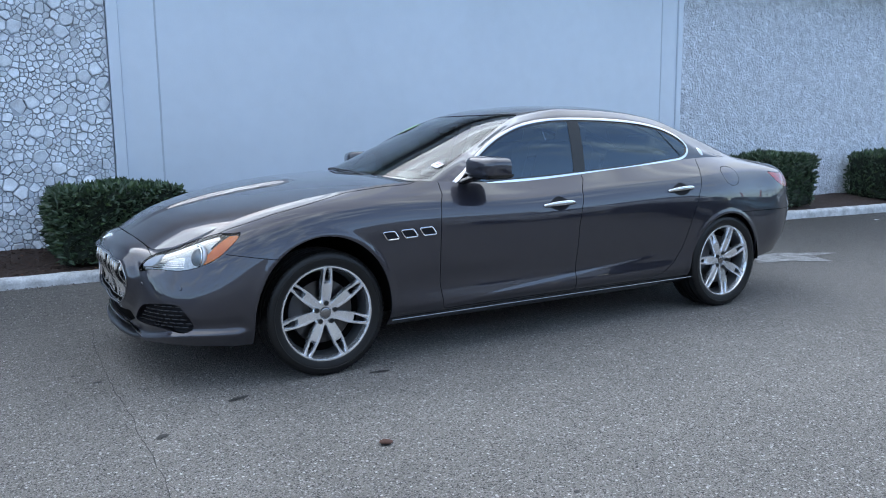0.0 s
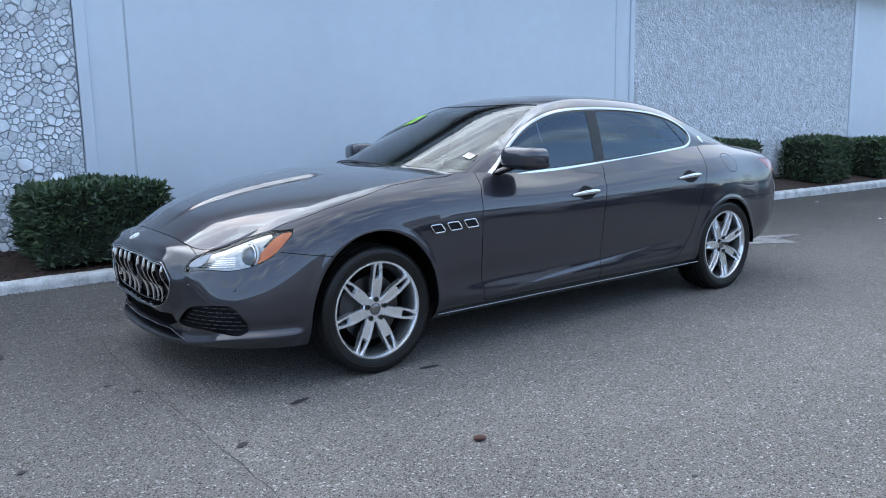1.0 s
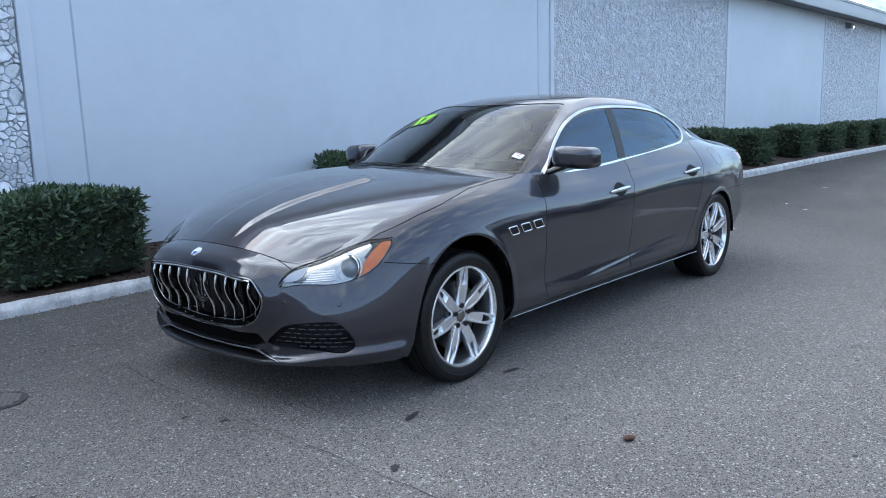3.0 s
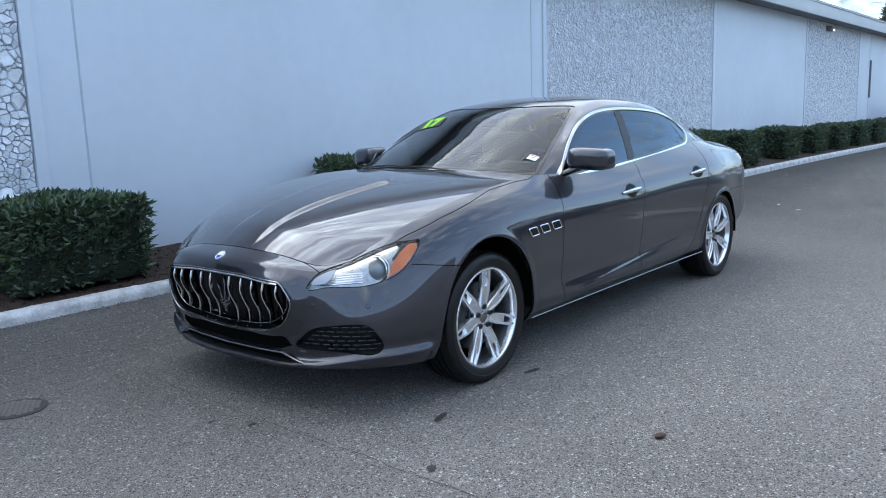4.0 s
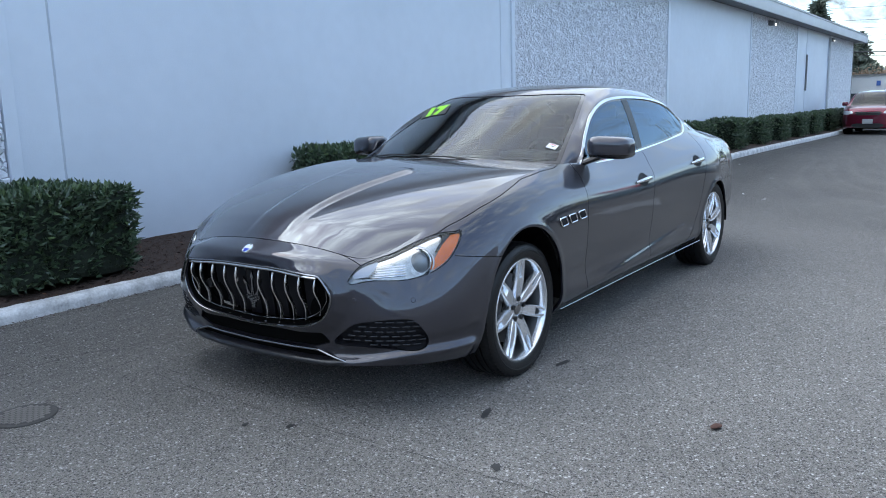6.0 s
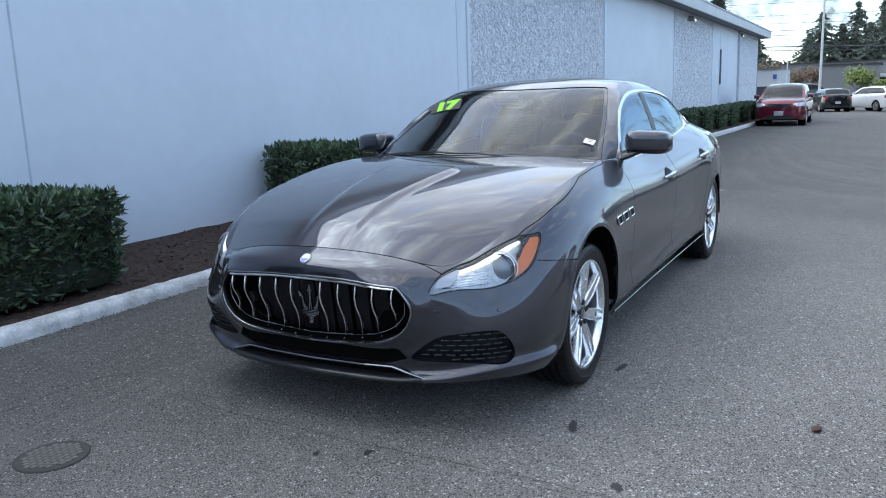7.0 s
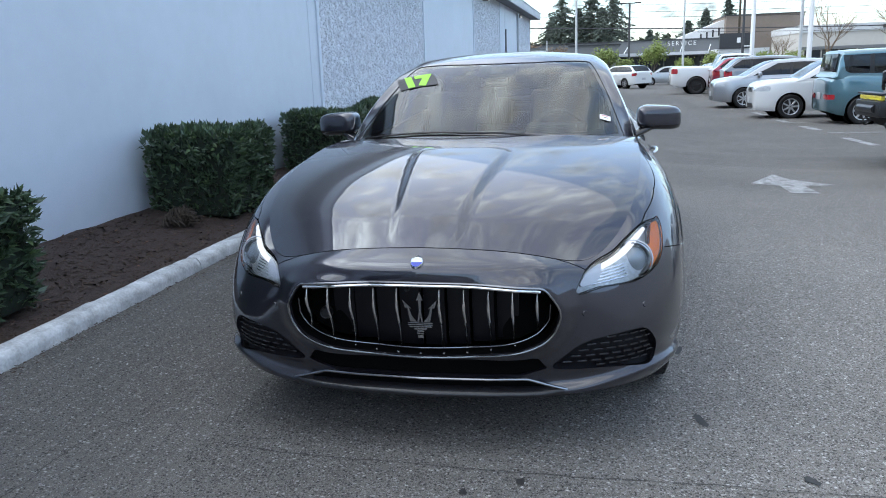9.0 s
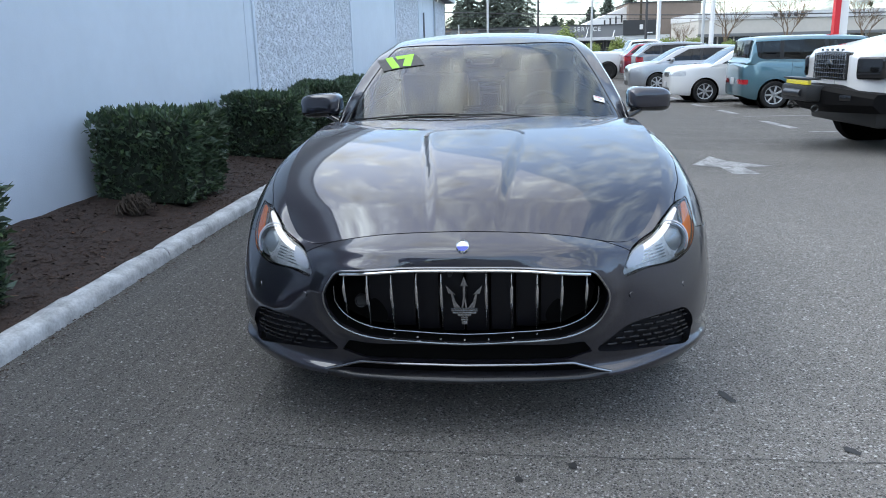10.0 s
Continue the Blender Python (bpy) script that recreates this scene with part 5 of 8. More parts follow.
for doors, x0, x1, z0, z1 in ((FRONT_DOORS, 1.462, 1.715, 0.850, 0.858), (REAR_DOORS, 2.545, 2.795, 0.892, 0.905)):
    for door, s in zip(doors, (-1, 1)):
        t = np.linspace(0, 1, 17)
        A, B = at_key(flank, sk, [(x0 + (x1 - x0) * u, z0 + (z1 - z0) * u) for u in t])
        lift = 0.030 * np.sin(np.clip(t * 1.06 - 0.03, 0, 1) * math.pi) ** 0.45 + 0.002
        pts = A + B * lift[:, None]
        rad = 0.006 + 0.0085 * np.sin(np.clip(t, 0.02, 0.98) * math.pi) ** 0.5
        part("door_handle", tube_bm(pts if s > 0 else mirrored(pts), list(rad), 10, flat=0.75), CHROME, door, "chrome pull handle")
        mid = (x0 + x1) / 2
        # flat dark patch paints the shade of the hollow behind the handle
        cup = rounded([(mid - 0.080, z0 + 0.004), (mid - 0.02, z0 + 0.046), (mid + 0.03, z0 + 0.046), (mid + 0.080, z0 + 0.008), (mid + 0.050, z0 - 0.022), (mid, z0 - 0.034), (mid - 0.050, z0 - 0.022)], 5)
        A, B = at_key(flank, sk, cup)
        cc, cb = at_key(flank, sk, [(mid, z0)])
        vv = [(p[0], s * p[1], p[2]) for p in A + B * 0.004] + [(cc[0][0], s * (cc[0][1] + 0.004), cc[0][2])]
        nn = len(A)
        solid("handle_cup_shade", vv, [((i, (i + 1) % nn, nn) if s < 0 else ((i + 1) % nn, i, nn)) for i in range(nn)], DARK_MESH, door)
# bright line and dark edge along the sill
sy = [(x, y, 0.262) for x, y in zip(np.linspace(0.38, 2.80, 30), np.interp(np.linspace(0.38, 2.80, 30), (0.38, 0.6, 1.2, 1.9, 2.6, 2.8), (0.944, 0.943, 0.938, 0.938, 0.941, 0.944)))]
for pts in (sy, mirrored(sy)):
    part("sill_strip", tube_bm(pts, 0.0035, 6), DARK_CHROME, car, "slim bright strip along the sill")

# -- mirrors
def mirror_shell(s):
    bm = bmesh.new()
    bmesh.ops.create_uvsphere(bm, u_segments=36, v_segments=24, radius=1)
    for vtx in bm.verts:
        x, y, z = vtx.co
        k = (abs(x) ** 4.2 + abs(y) ** 4.2 + abs(z) ** 4.2) ** (-1 / 4.2)
        x, y, z = x * k, y * k, z * k
        t = (y + 1) / 2
        hx = 0.115 if x > 0 else 0.105
        vtx.co = (1.03 + x * hx * (1 - 0.12 * t) + 0.045 * t, s * (0.944 + 0.122 * y), 1.100 + z * (0.076 - 0.008 * t) * (1 if z > 0 else 0.92) - 0.008 * t + (0.010 * (1 - t) if z < 0 else 0))
    return bm


for s in (-1, 1):
    bm = mirror_shell(s)
    bmesh.ops.bisect_plane(bm, geom=bm.verts[:] + bm.edges[:] + bm.faces[:], plane_co=(1.125, 0, 0), plane_no=(1, 0, 0), clear_outer=True)
    cap = part("door_mirror", bm, CAR_PAINT, car, "grey door mirror housing", sharp=60)
    bm = mirror_shell(s)
    bmesh.ops.bisect_plane(bm, geom=bm.verts[:] + bm.edges[:] + bm.faces[:], plane_co=(0, 0, 1.062), plane_no=(0, 0, 1), clear_outer=True)
    for q in bm.verts:
        q.co = Vector((1.04, s * 0.955, 1.07)) + Vector(((q.co.x - 1.04) * 1.012, (q.co.y - s * 0.955) * 1.006, (q.co.z - 1.07) * 1.02))
    part("mirror_base", bm, GLOSS_BLACK, cap, "dark lower mirror shell", sharp=60)
    bm = lathe_bm([(0.0, 0.0), (0.9, 0.0), (0.98, -0.05)], 28)
    bmesh.ops.transform(bm, matrix=Matrix.Translation((1.110, s * 0.955, 1.102)) @ Matrix.Rotation(radians(90), 4, "Z") @ Matrix.Diagonal((0.098, 0.05, 0.055, 1)), verts=bm.verts)
    part("mirror_glass", bm, CHROME, cap, "mirror glass")
    bm = tube_bm([(0.935, s * 0.800, 1.012), (0.955, s * 0.835, 1.026), (0.99, s * 0.875, 1.046), (1.02, s * 0.92, 1.065)], [0.018, 0.020, 0.022, 0.025], 12, flat=1.7)
    part("mirror_arm", bm, GLOSS_BLACK, cap)

# small badge on the rear pillar
A, B = at_key(cabin_half, keys_xz(cabin_half), [(3.10, 1.150)])
for s in (-1, 1):
    n = Vector((B[0][0], s * B[0][1], B[0][2]))
    bm = lathe_bm([(0.0, 0.004), (0.020, 0.004), (0.027, 0.003), (0.029, -0.002)], 24)
    bmesh.ops.transform(bm, matrix=Matrix.Translation((A[0][0], s * A[0][1], A[0][2])) @ n.to_track_quat("Y", "Z").to_matrix().to_4x4() @ Matrix.Diagonal((0.72, 1, 1.25, 1)), verts=bm.verts)
    part("pillar_badge", bm, CHROME, car, "small chrome oval badge")

# -- wheels
def make_wheel():
    # dark alloy colour stands in for the shade inside the barrel
    rim = part("wheel", lathe_bm([(0.250, 0.112), (0.258, 0.115), (0.262, 0.108), (0.250, 0.098), (0.236, 0.08), (0.228, 0.02), (0.232, -0.055), (0.244, -0.080)], 72), ALLOY_DARK, car, "silver alloy wheel with seven double spokes")
    part("rim_lip", lathe_bm([(0.2435, -0.079), (0.2495, -0.108), (0.254, -0.1145), (0.262, -0.1145), (0.266, -0.110), (0.266, -0.102), (0.256, -0.098)], 72), ALLOY, rim, "bright machined wheel lip")
    tyre = [(0.250, -0.100), (0.262, -0.108), (0.268, -0.116), (0.288, -0.1225), (0.305, -0.1235), (0.322, -0.120), (0.334, -0.112), (0.341, -0.100), (0.3445, -0.085)]
    for g in (-0.06, -0.02, 0.02, 0.06):
        tyre += [(0.3455, g - 0.006), (0.338, g - 0.005), (0.338, g + 0.005), (0.3455, g + 0.006)]
    tyre += [(0.3445, 0.085), (0.341, 0.100), (0.334, 0.112), (0.305, 0.1235), (0.268, 0.116), (0.250, 0.1)]
    part("tyre", lathe_bm(tyre, 84), RUBBER, rim, "low-profile black tyre")
    for y0, y1 in ((-0.112, -0.070), (0.070, 0.112)):
        tb = bmesh.new()
        for k in range(72):
            a0 = 2 * math.pi * k / 72
            q = []
            for a, r in ((a0, 0.3395), (a0 + 0.055, 0.3395), (a0 + 0.055, 0.3475), (a0, 0.3475)):
                for y in (y0, y1):
                    rr_ = r - (0.010 if abs(y) > 0.1 and r > 0.345 else 0)
                    q.append(tb.verts.new((math.cos(a) * rr_, y, math.sin(a) * rr_)))
            for g in ((0, 1, 3, 2), (2, 3, 5, 4), (4, 5, 7, 6), (6, 7, 1, 0), (0, 2, 4, 6), (1, 7, 5, 3)):
                tb.faces.new([q[i] for i in g])
        tagged(part("tread", tb, RUBBER, rim, smooth=False), kind="stuff")
    part("sidewall_ring", lathe_bm([(0.300, -0.1232), (0.302, -0.1252), (0.306, -0.1252), (0.308, -0.1232)], 72), RUBBER, rim)
    sb = bmesh.new()
    for sgn in (-1, 1):
        prev = None
        for r, lat, wd, yt, dp in ((0.050, 0.012, 0.012, -0.086, 0.034), (0.09, 0.0195, 0.0100, -0.092, 0.034), (0.13, 0.0240, 0.0088, -0.098, 0.034), (0.17, 0.0245, 0.0084, -0.102, 0.034), (0.215, 0.0205, 0.0086, -0.106, 0.032), (0.252, 0.0150, 0.0120, -0.109, 0.030)):
            c = sgn * lat
            ringv = [sb.verts.new((c + a * wd, yt + b, r)) for a, b in ((-1, dp), (-0.85, 0.004), (-0.55, 0), (0.55, 0), (0.85, 0.004), (1, dp))]
            if prev:
                for k in range(6):
                    sb.faces.new((prev[k], prev[(k + 1) % 6], ringv[(k + 1) % 6], ringv[k]))
            prev = ringv
    for (r0, w0, y0), (r1, w1, y1) in (((0.05, 0.014, -0.084), (0.09, 0.019, -0.0895)), ((0.09, 0.019, -0.0895), (0.13, 0.023, -0.0950)), ((0.13, 0.023, -0.0950), (0.165, 0.0235, -0.0985)), ((0.165, 0.0235, -0.0985), (0.178, 0.0235, -0.075))):
        q = [sb.verts.new(p) for p in ((-w0, y0, r0), (w0, y0, r0), (w1, y1, r1), (-w1, y1, r1))]
        sb.faces.new(q)
    spoke = part("spoke", sb, ALLOY, rim, sharp=40)
    for k in range(1, 7):
        o = new("spoke", spoke.data)
        o.parent = rim
        o.matrix_local = Matrix.Rotation(2 * math.pi * k / 7, 4, "Y")
    part("hub", lathe_bm([(0.0, -0.078), (0.030, -0.078), (0.034, -0.082), (0.050, -0.084), (0.066, -0.083), (0.074, -0.075), (0.074, -0.03)], 40), ALLOY, rim)
    part("hub_cap", lathe_bm([(0.0, -0.0885), (0.022, -0.088), (0.0285, -0.085), (0.030, -0.080)], 32), DARK_CHROME, rim, "round hub cap")
    for k in range(5):
        a = 2 * math.pi * (k + 0.25) / 5
        bm = lathe_bm([(0.0, -0.0835), (0.0110, -0.0835), (0.0120, -0.0865), (0.0140, -0.086), (0.0140, -0.07)], 14)
        bmesh.ops.translate(bm, vec=(math.cos(a) * 0.055, -0.0070, math.sin(a) * 0.055), verts=bm.verts)
        part("bolt_hole", bm, BLACK_TRIM, rim)
    part("brake_disc", lathe_bm([(0.08, -0.035), (0.085, -0.030), (0.175, -0.030), (0.178, -0.026), (0.178, -0.004), (0.08, -0.004)], 56), STEEL, rim, "grey steel brake disc")
    # black disc added as the shade seen between the spokes
    part("shade_disc", lathe_bm([(0.0, 0.0), (0.24, 0.0)], 40), WELL, rim)
    bm = bmesh.new()
    prof = [(0.120, -0.055), (0.185, -0.055), (0.200, -0.045), (0.200, 0.0), (0.120, 0.0)]
    rows = []
    for t in np.linspace(radians(140), radians(205), 12):
        rows.append([bm.verts.new((math.cos(t) * r, y, math.sin(t) * r)) for r, y in prof])
    for a, b in zip(rows, rows[1:]):
        for k in range(5):
            bm.faces.new((a[k], a[(k + 1) % 5], b[(k + 1) % 5], b[k]))
    bm.faces.new(rows[0][::-1])
    bm.faces.new(rows[-1])
    part("brake_caliper", bm, CALIPER, rim, "dark brake caliper")
    return rim


wheel = make_wheel()
wheel.matrix_local = pose(0.0, -0.812, 0.345, 0, 3, 0)
for x, y, ry, rz in ((3.171, -0.818, 17, 0), (0.0, 0.812, 20, 180), (3.171, 0.818, 40, 180)):
    copy_thing(wheel, pose(x, y, 0.345, 0, ry, rz))

# -- inside
cab = part("dashboard", box_bm((0.42, 1.32, 0.20), (1.02, 0, 0.93), 0.05, seg=3), DASH, car, "black dashboard")
part("instrument_hood", box_bm((0.22, 0.36, 0.09), (1.10, -0.37, 1.03), 0.035, seg=3), DASH, cab)
part("centre_screen", box_bm((0.03, 0.24, 0.14), (1.22, 0, 1.0), 0.01), GLOSS_BLACK, cab)
bm = lathe_bm([(0.170 + 0.014 * math.cos(a), 0.014 * math.sin(a)) for a in np.linspace(0, 2 * math.pi, 13)], 40)
bmesh.ops.transform(bm, matrix=Matrix.Translation((1.38, -0.37, 0.98)) @ Matrix.Rotation(radians(90 - 24), 4, Vector((0, 1, 0))) @ Matrix.Rotation(radians(90), 4, "X"), verts=bm.verts)
sw = part("steering_wheel", bm, LEATHER, car, "black leather steering wheel")
part("wheel_spoke", box_bm((0.03, 0.30, 0.05), (1.38, -0.37, 0.98), 0.012), LEATHER, sw)
part("cabin_floor", box_bm((2.6, 1.45, 0.05), (2.1, 0, 0.42)), DASH, car)
part("parcel_shelf", box_bm((0.6, 1.2, 0.04), (3.25, 0, 1.06), 0.01), DASH, car)


def seat(x, y, w, dz=0.0):
    st = part("seat", box_bm((0.52, w, 0.18), (x, y, 0.66 + dz), 0.06, seg=3), LEATHER, car, "dark leather car seat")
    bm = box_bm((0.16, w * 0.96, 0.60), (x + 0.30, y, 0.95 + dz), 0.06, seg=3, rot=Matrix.Rotation(radians(18), 4, "Y"))
    part("backrest", bm, LEATHER, st)
    part("headrest", box_bm((0.10, 0.26, 0.17), (x + 0.42, y, 1.27 + dz), 0.045, seg=3, rot=Matrix.Rotation(radians(12), 4, "Y")), LEATHER, st)
    return st


for sy2 in (-0.37, 0.37):
    seat(1.72, sy2, 0.50)
for sy2 in (-0.36, 0.36):
    seat(2.42, sy2, 0.58, -0.08)
bm = box_bm((0.03, 0.22, 0.075), (1.34, 0.0, 1.325), 0.014, seg=3)
rear_mirror = part("rear_view_mirror", bm, GLOSS_BLACK, car, "dark rear-view mirror behind the windscreen")
part("mirror_foot", box_bm((0.09, 0.13, 0.05), (1.265, 0, 1.335), 0.02), BLACK_TRIM, rear_mirror)

# wipers, stickers on the screen
scr = clip(cabin_half, np.minimum(1.6 - cabin_half[0][:, 0], cabin_half[0][:, 2] - 0.95))
ck = scr[0][:, [0, 1]]
for row in ([(0.535, 0.10), (0.56, 0.25), (0.60, 0.42), (0.66, 0.58), (0.71, 0.68)], [(0.53, -0.60), (0.53, -0.35), (0.525, -0.1), (0.53, 0.12)]):
    A, B = at_key(scr, ck, [(x - 0.004, abs(y)) for x, y in row])
    pts = [(p[0] + n[0] * 0.006, math.copysign(p[1], y), p[2] + n[2] * 0.006) for p, n, (_, y) in zip(A, B, row)]
    part("wiper", tube_bm(pts, 0.005, 6), BLACK_TRIM, car, "black windscreen wiper")


def screen_frame(x, y):
    A, B = at_key(scr, ck, [(x, abs(y)), (x + 0.06, abs(y))])
    P, n = Vector(A[0]), Vector(B[0])
    if y < 0:
        P.y, n.y = -P.y, -n.y
    up = Vector(A[1]) - Vector(A[0])
    up.y = 0
    up = (up - n * up.dot(n)).normalized()
    right = up.cross(n).normalized()
    return Matrix.Translation(P + n * 0.002) @ Matrix((right, up, n)).transposed().to_4x4()


STICKER = material("sticker", (0.75, 0.75, 0.74), 0.4)
STICKER_RED = material("sticker_red", (0.55, 0.05, 0.06), 0.4)
LIME = material("lime_vinyl", (0.30, 0.80, 0.02), 0.45)
fm = screen_frame(0.862, -0.648)
stk = part("service_sticker", box_bm((0.062, 0.055, 0.0012), bm=None), STICKER, car, "small white service sticker on the windscreen", smooth=False)
stk.matrix_local = fm
part("sticker_stripe", box_bm((0.040, 0.007, 0.0014), (-0.004, 0.018, 0)), STICKER_RED, stk, smooth=False)
part("sticker_mark", box_bm((0.022, 0.006, 0.0016), (0.004, 0.0, 0)), BLACK_TRIM, stk, smooth=False)
HOUSING = material("housing_plastic", (0.020, 0.021, 0.024), 0.5)
hm = screen_frame(1.275, 0.001) @ Matrix.Translation((0, 0, -0.012))
shape = [(-0.118, 0.115), (0.118, 0.115), (0.116, 0.0), (0.100, -0.055), (0.070, -0.080), (-0.070, -0.080), (-0.100, -0.055), (-0.116, 0.0)]
housing = part("sensor_housing", prism_bm(shape, 0.008, m=hm @ Matrix.Rotation(radians(-90), 4, "X")), HOUSING, car, "dark sensor housing at the head of the windscreen", smooth=False)
part("sensor_window", prism_bm([(-0.030, 0.030), (0.030, 0.030), (0.042, -0.030), (-0.042, -0.030)], 0.004, m=hm @ Matrix.Translation((0, 0, 0.006)) @ Matrix.Rotation(radians(-90), 4, "X")), ALLOY_DARK, housing, smooth=False)
txt = bpy.data.curves.new("year_text", "FONT")
txt.body, txt.size, txt.extrude, txt.align_x, txt.align_y, txt.offset = "17", 0.155, 0.0008, "CENTER", "CENTER", 0.0115
tob = bpy.data.objects.new("year_text", txt)
scene.collection.objects.link(tob)
bpy.context.view_layer.update()
tme = bpy.data.meshes.new_from_object(tob.evaluated_get(bpy.context.evaluated_depsgraph_get()))
bpy.data.objects.remove(tob)
tme.materials.clear()
tme.materials.append(LIME)


def hug_screen(me, lift):
    """Lay a flat outline (right, up) onto the curved glass."""
    flat_v = [v.co.copy() for v in me.vertices]
    A, B = at_key(scr, ck, [(1.272 + 0.87 * (c.y - 0.20 * c.x), 0.500 - (c.x - 0.34 * c.y)) for c in flat_v])
    for v, a, b, c in zip(me.vertices, A, B, flat_v):
        v.co = Vector(a) + Vector(b) * (lift + c.z)


bm = bmesh.new()
gv2 = [[bm.verts.new((-0.125 + 0.05 * i, -0.100 + 0.040 * j, 0)) for j in range(6)] for i in range(6)]
for i in range(5):
    for j in range(5):
        bm.faces.new((gv2[i][j], gv2[i + 1][j], gv2[i + 1][j + 1], gv2[i][j + 1]))
backing = part("year_backing", bm, HOUSING, car, "dark vinyl patch under the year digits", smooth=False)
hug_screen(backing.data, 0.0015)
for v in tme.vertices:
    v.co.x, v.co.y = v.co.x * 1.22, v.co.y * 1.55
hug_screen(tme, 0.003)
year = new("year_decal", tme)
year.parent = car
year["label"] = "lime green vinyl digits on the windscreen"

# ---- planting ----
def leaf_cloud(w, d, h, count, seed, size=0.072):
    """Evergreen leaves over and inside a clipped block, with a ragged skin."""
    rng = random.Random(seed)
    v, f, mi = [], [], []
    for _ in range(count):
        k = rng.random()
        deep = abs(rng.gauss(0, 0.035))
        if k < 0.30:
            p, n = Vector((rng.uniform(-w / 2, w / 2), rng.uniform(-d / 2, d / 2), h - deep)), Vector((0, 0, 1))
        elif k < 0.56:
            p, n = Vector((rng.uniform(-w / 2, w / 2), -d / 2 + deep, rng.uniform(0.02, h))), Vector((0, -1, 0))
        elif k < 0.64:
            p, n = Vector((rng.uniform(-w / 2, w / 2), d / 2 - deep, rng.uniform(0.02, h))), Vector((0, 1, 0))
        else:
            s = rng.choice((-1, 1))
            p, n = Vector((s * (w / 2 - deep), rng.uniform(-d / 2, d / 2), rng.uniform(0.02, h))), Vector((s, 0, 0))
        swell = noise.noise(p * 2.3 + Vector((seed, 0, 0))) * 0.05 + noise.noise(p * 7 + Vector((0, seed, 0))) * 0.025
        low = 1 - 0.10 * max(0, 1 - p.z / (h * 0.45))
        p = Vector((p.x * low, p.y * low, p.z)) + n * swell
        p.z = max(p.z, 0.02)
        # rounded shoulders
        e = [abs(p.x) / (w / 2), abs(p.y) / (d / 2), p.z / h]
        if sum(q > 0.88 for q in e) > 1:
            p -= Vector((p.x, p.y, p.z - h * 0.5)).normalized() * 0.03
        up = (n * 0.75 + Vector((rng.gauss(0, 0.55), rng.gauss(0, 0.55), rng.gauss(0.35, 0.5)))).normalized()
        side = up.cross(Vector((rng.gauss(0, 1), rng.gauss(0, 1), rng.gauss(0, 1)))).normalized()
        face = side.cross(up).normalized()
        ln = size * rng.uniform(0.7, 1.25)
        wd = ln * rng.uniform(0.17, 0.24)
        curl = face * ln * rng.uniform(-0.18, 0.05)
        a = len(v)
        v += [p, p + up * ln * 0.45 + side * wd + face * wd * 0.5, p + up * ln + curl, p + up * ln * 0.45 - side * wd + face * wd * 0.5, p + up * ln * 0.5]
        f += [(a, a + 1, a + 4), (a + 1, a + 2, a + 4), (a + 2, a + 3, a + 4), (a + 3, a, a + 4)]
        young = rng.random() < (0.30 if n.z > 0.5 else 0.07)
        mi += [1 if young else 0] * 4
    return mesh_of("leaves", v, f, [LEAF, LEAF_YOUNG], index=mi)


# shade between the leaves, put into the colour of a solid core
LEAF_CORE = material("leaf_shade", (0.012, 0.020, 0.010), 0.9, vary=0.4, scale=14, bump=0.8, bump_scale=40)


def hedge_core(w, d, h):
    bm = box_bm((w * 0.90, d * 0.90, h * 0.93), (0, 0, h * 0.48), 0.05)
    bmesh.ops.subdivide_edges(bm, edges=bm.edges[:], cuts=4, use_grid_fill=True)
    for q in bm.verts:
        q.co += Vector((noise.noise(q.co * 6), noise.noise(q.co * 6 + Vector((5, 0, 0))), noise.noise(q.co * 6 + Vector((0, 5, 0))))) * 0.03
    return bm


LEAVES = {"near": leaf_cloud(1.0, 0.85, 0.72, 5200, 1), "next": leaf_cloud(1.0, 0.85, 0.72, 5200, 2), "far": leaf_cloud(1.0, 0.85, 0.72, 2600, 3, 0.085)}


def hedge(x0, x1, y0, y1, top, kind, label):
    zb = float(kerb_base((x0 + x1) / 2)) + 0.13
    w, d, h = x1 - x0, y1 - y0, top - zb
    hd = empty("hedge", ((x0 + x1) / 2, (y0 + y1) / 2, zb))
    tagged(hd, label, "hedge", group="hedges along the wall")
    core = part("shade_core", hedge_core(1.0, 0.85, 0.72), LEAF_CORE, hd, "dark solid core painted as the shade inside the hedge")
    leaves = new("leaves", LEAVES[kind])
    leaves.parent = hd
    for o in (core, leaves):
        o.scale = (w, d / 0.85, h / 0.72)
    part("stem", tube_bm([(0.05, -0.12, -0.06), (0.03, -0.10, 0.1), (0.0, -0.05, 0.3)], [0.022, 0.02, 0.012], 8), TWIG, hd)
    return hd


HL = "clipped dark green laurel hedge block in the mulch bed"
hedge(-1.06, -0.01, 2.28, 3.12, 0.86, "near", HL)
hedge(2.40, 3.22, 2.36, 3.18, 0.95, "next", HL)
for x0, x1, top, kd in ((5.25, 6.2, 0.92, "next"), (8.05, 9.1, 0.92, "near"), (11.1, 12.05, 0.88, "far"), (13.2, 14.3, 0.80, "far"), (16.0, 17.2, 0.80, "far"), (18.4, 19.6, 0.72, "far"), (20.8, 22.0, 0.74, "far"), (23.2, 24.6, 0.70, "far"),
                        (25.6, 27.2, 0.70, "far"), (28.5, 30.2, 0.70, "far"), (31.5, 33.5, 0.70, "far"), (-4.1, -3.1, 0.95, "near"), (-7.2, -6.2, 0.95, "near")):
    hedge(x0, x1, 2.30, 3.14, top, kd, HL if x0 < 10 else "clipped dark green hedge block beside the long wall")

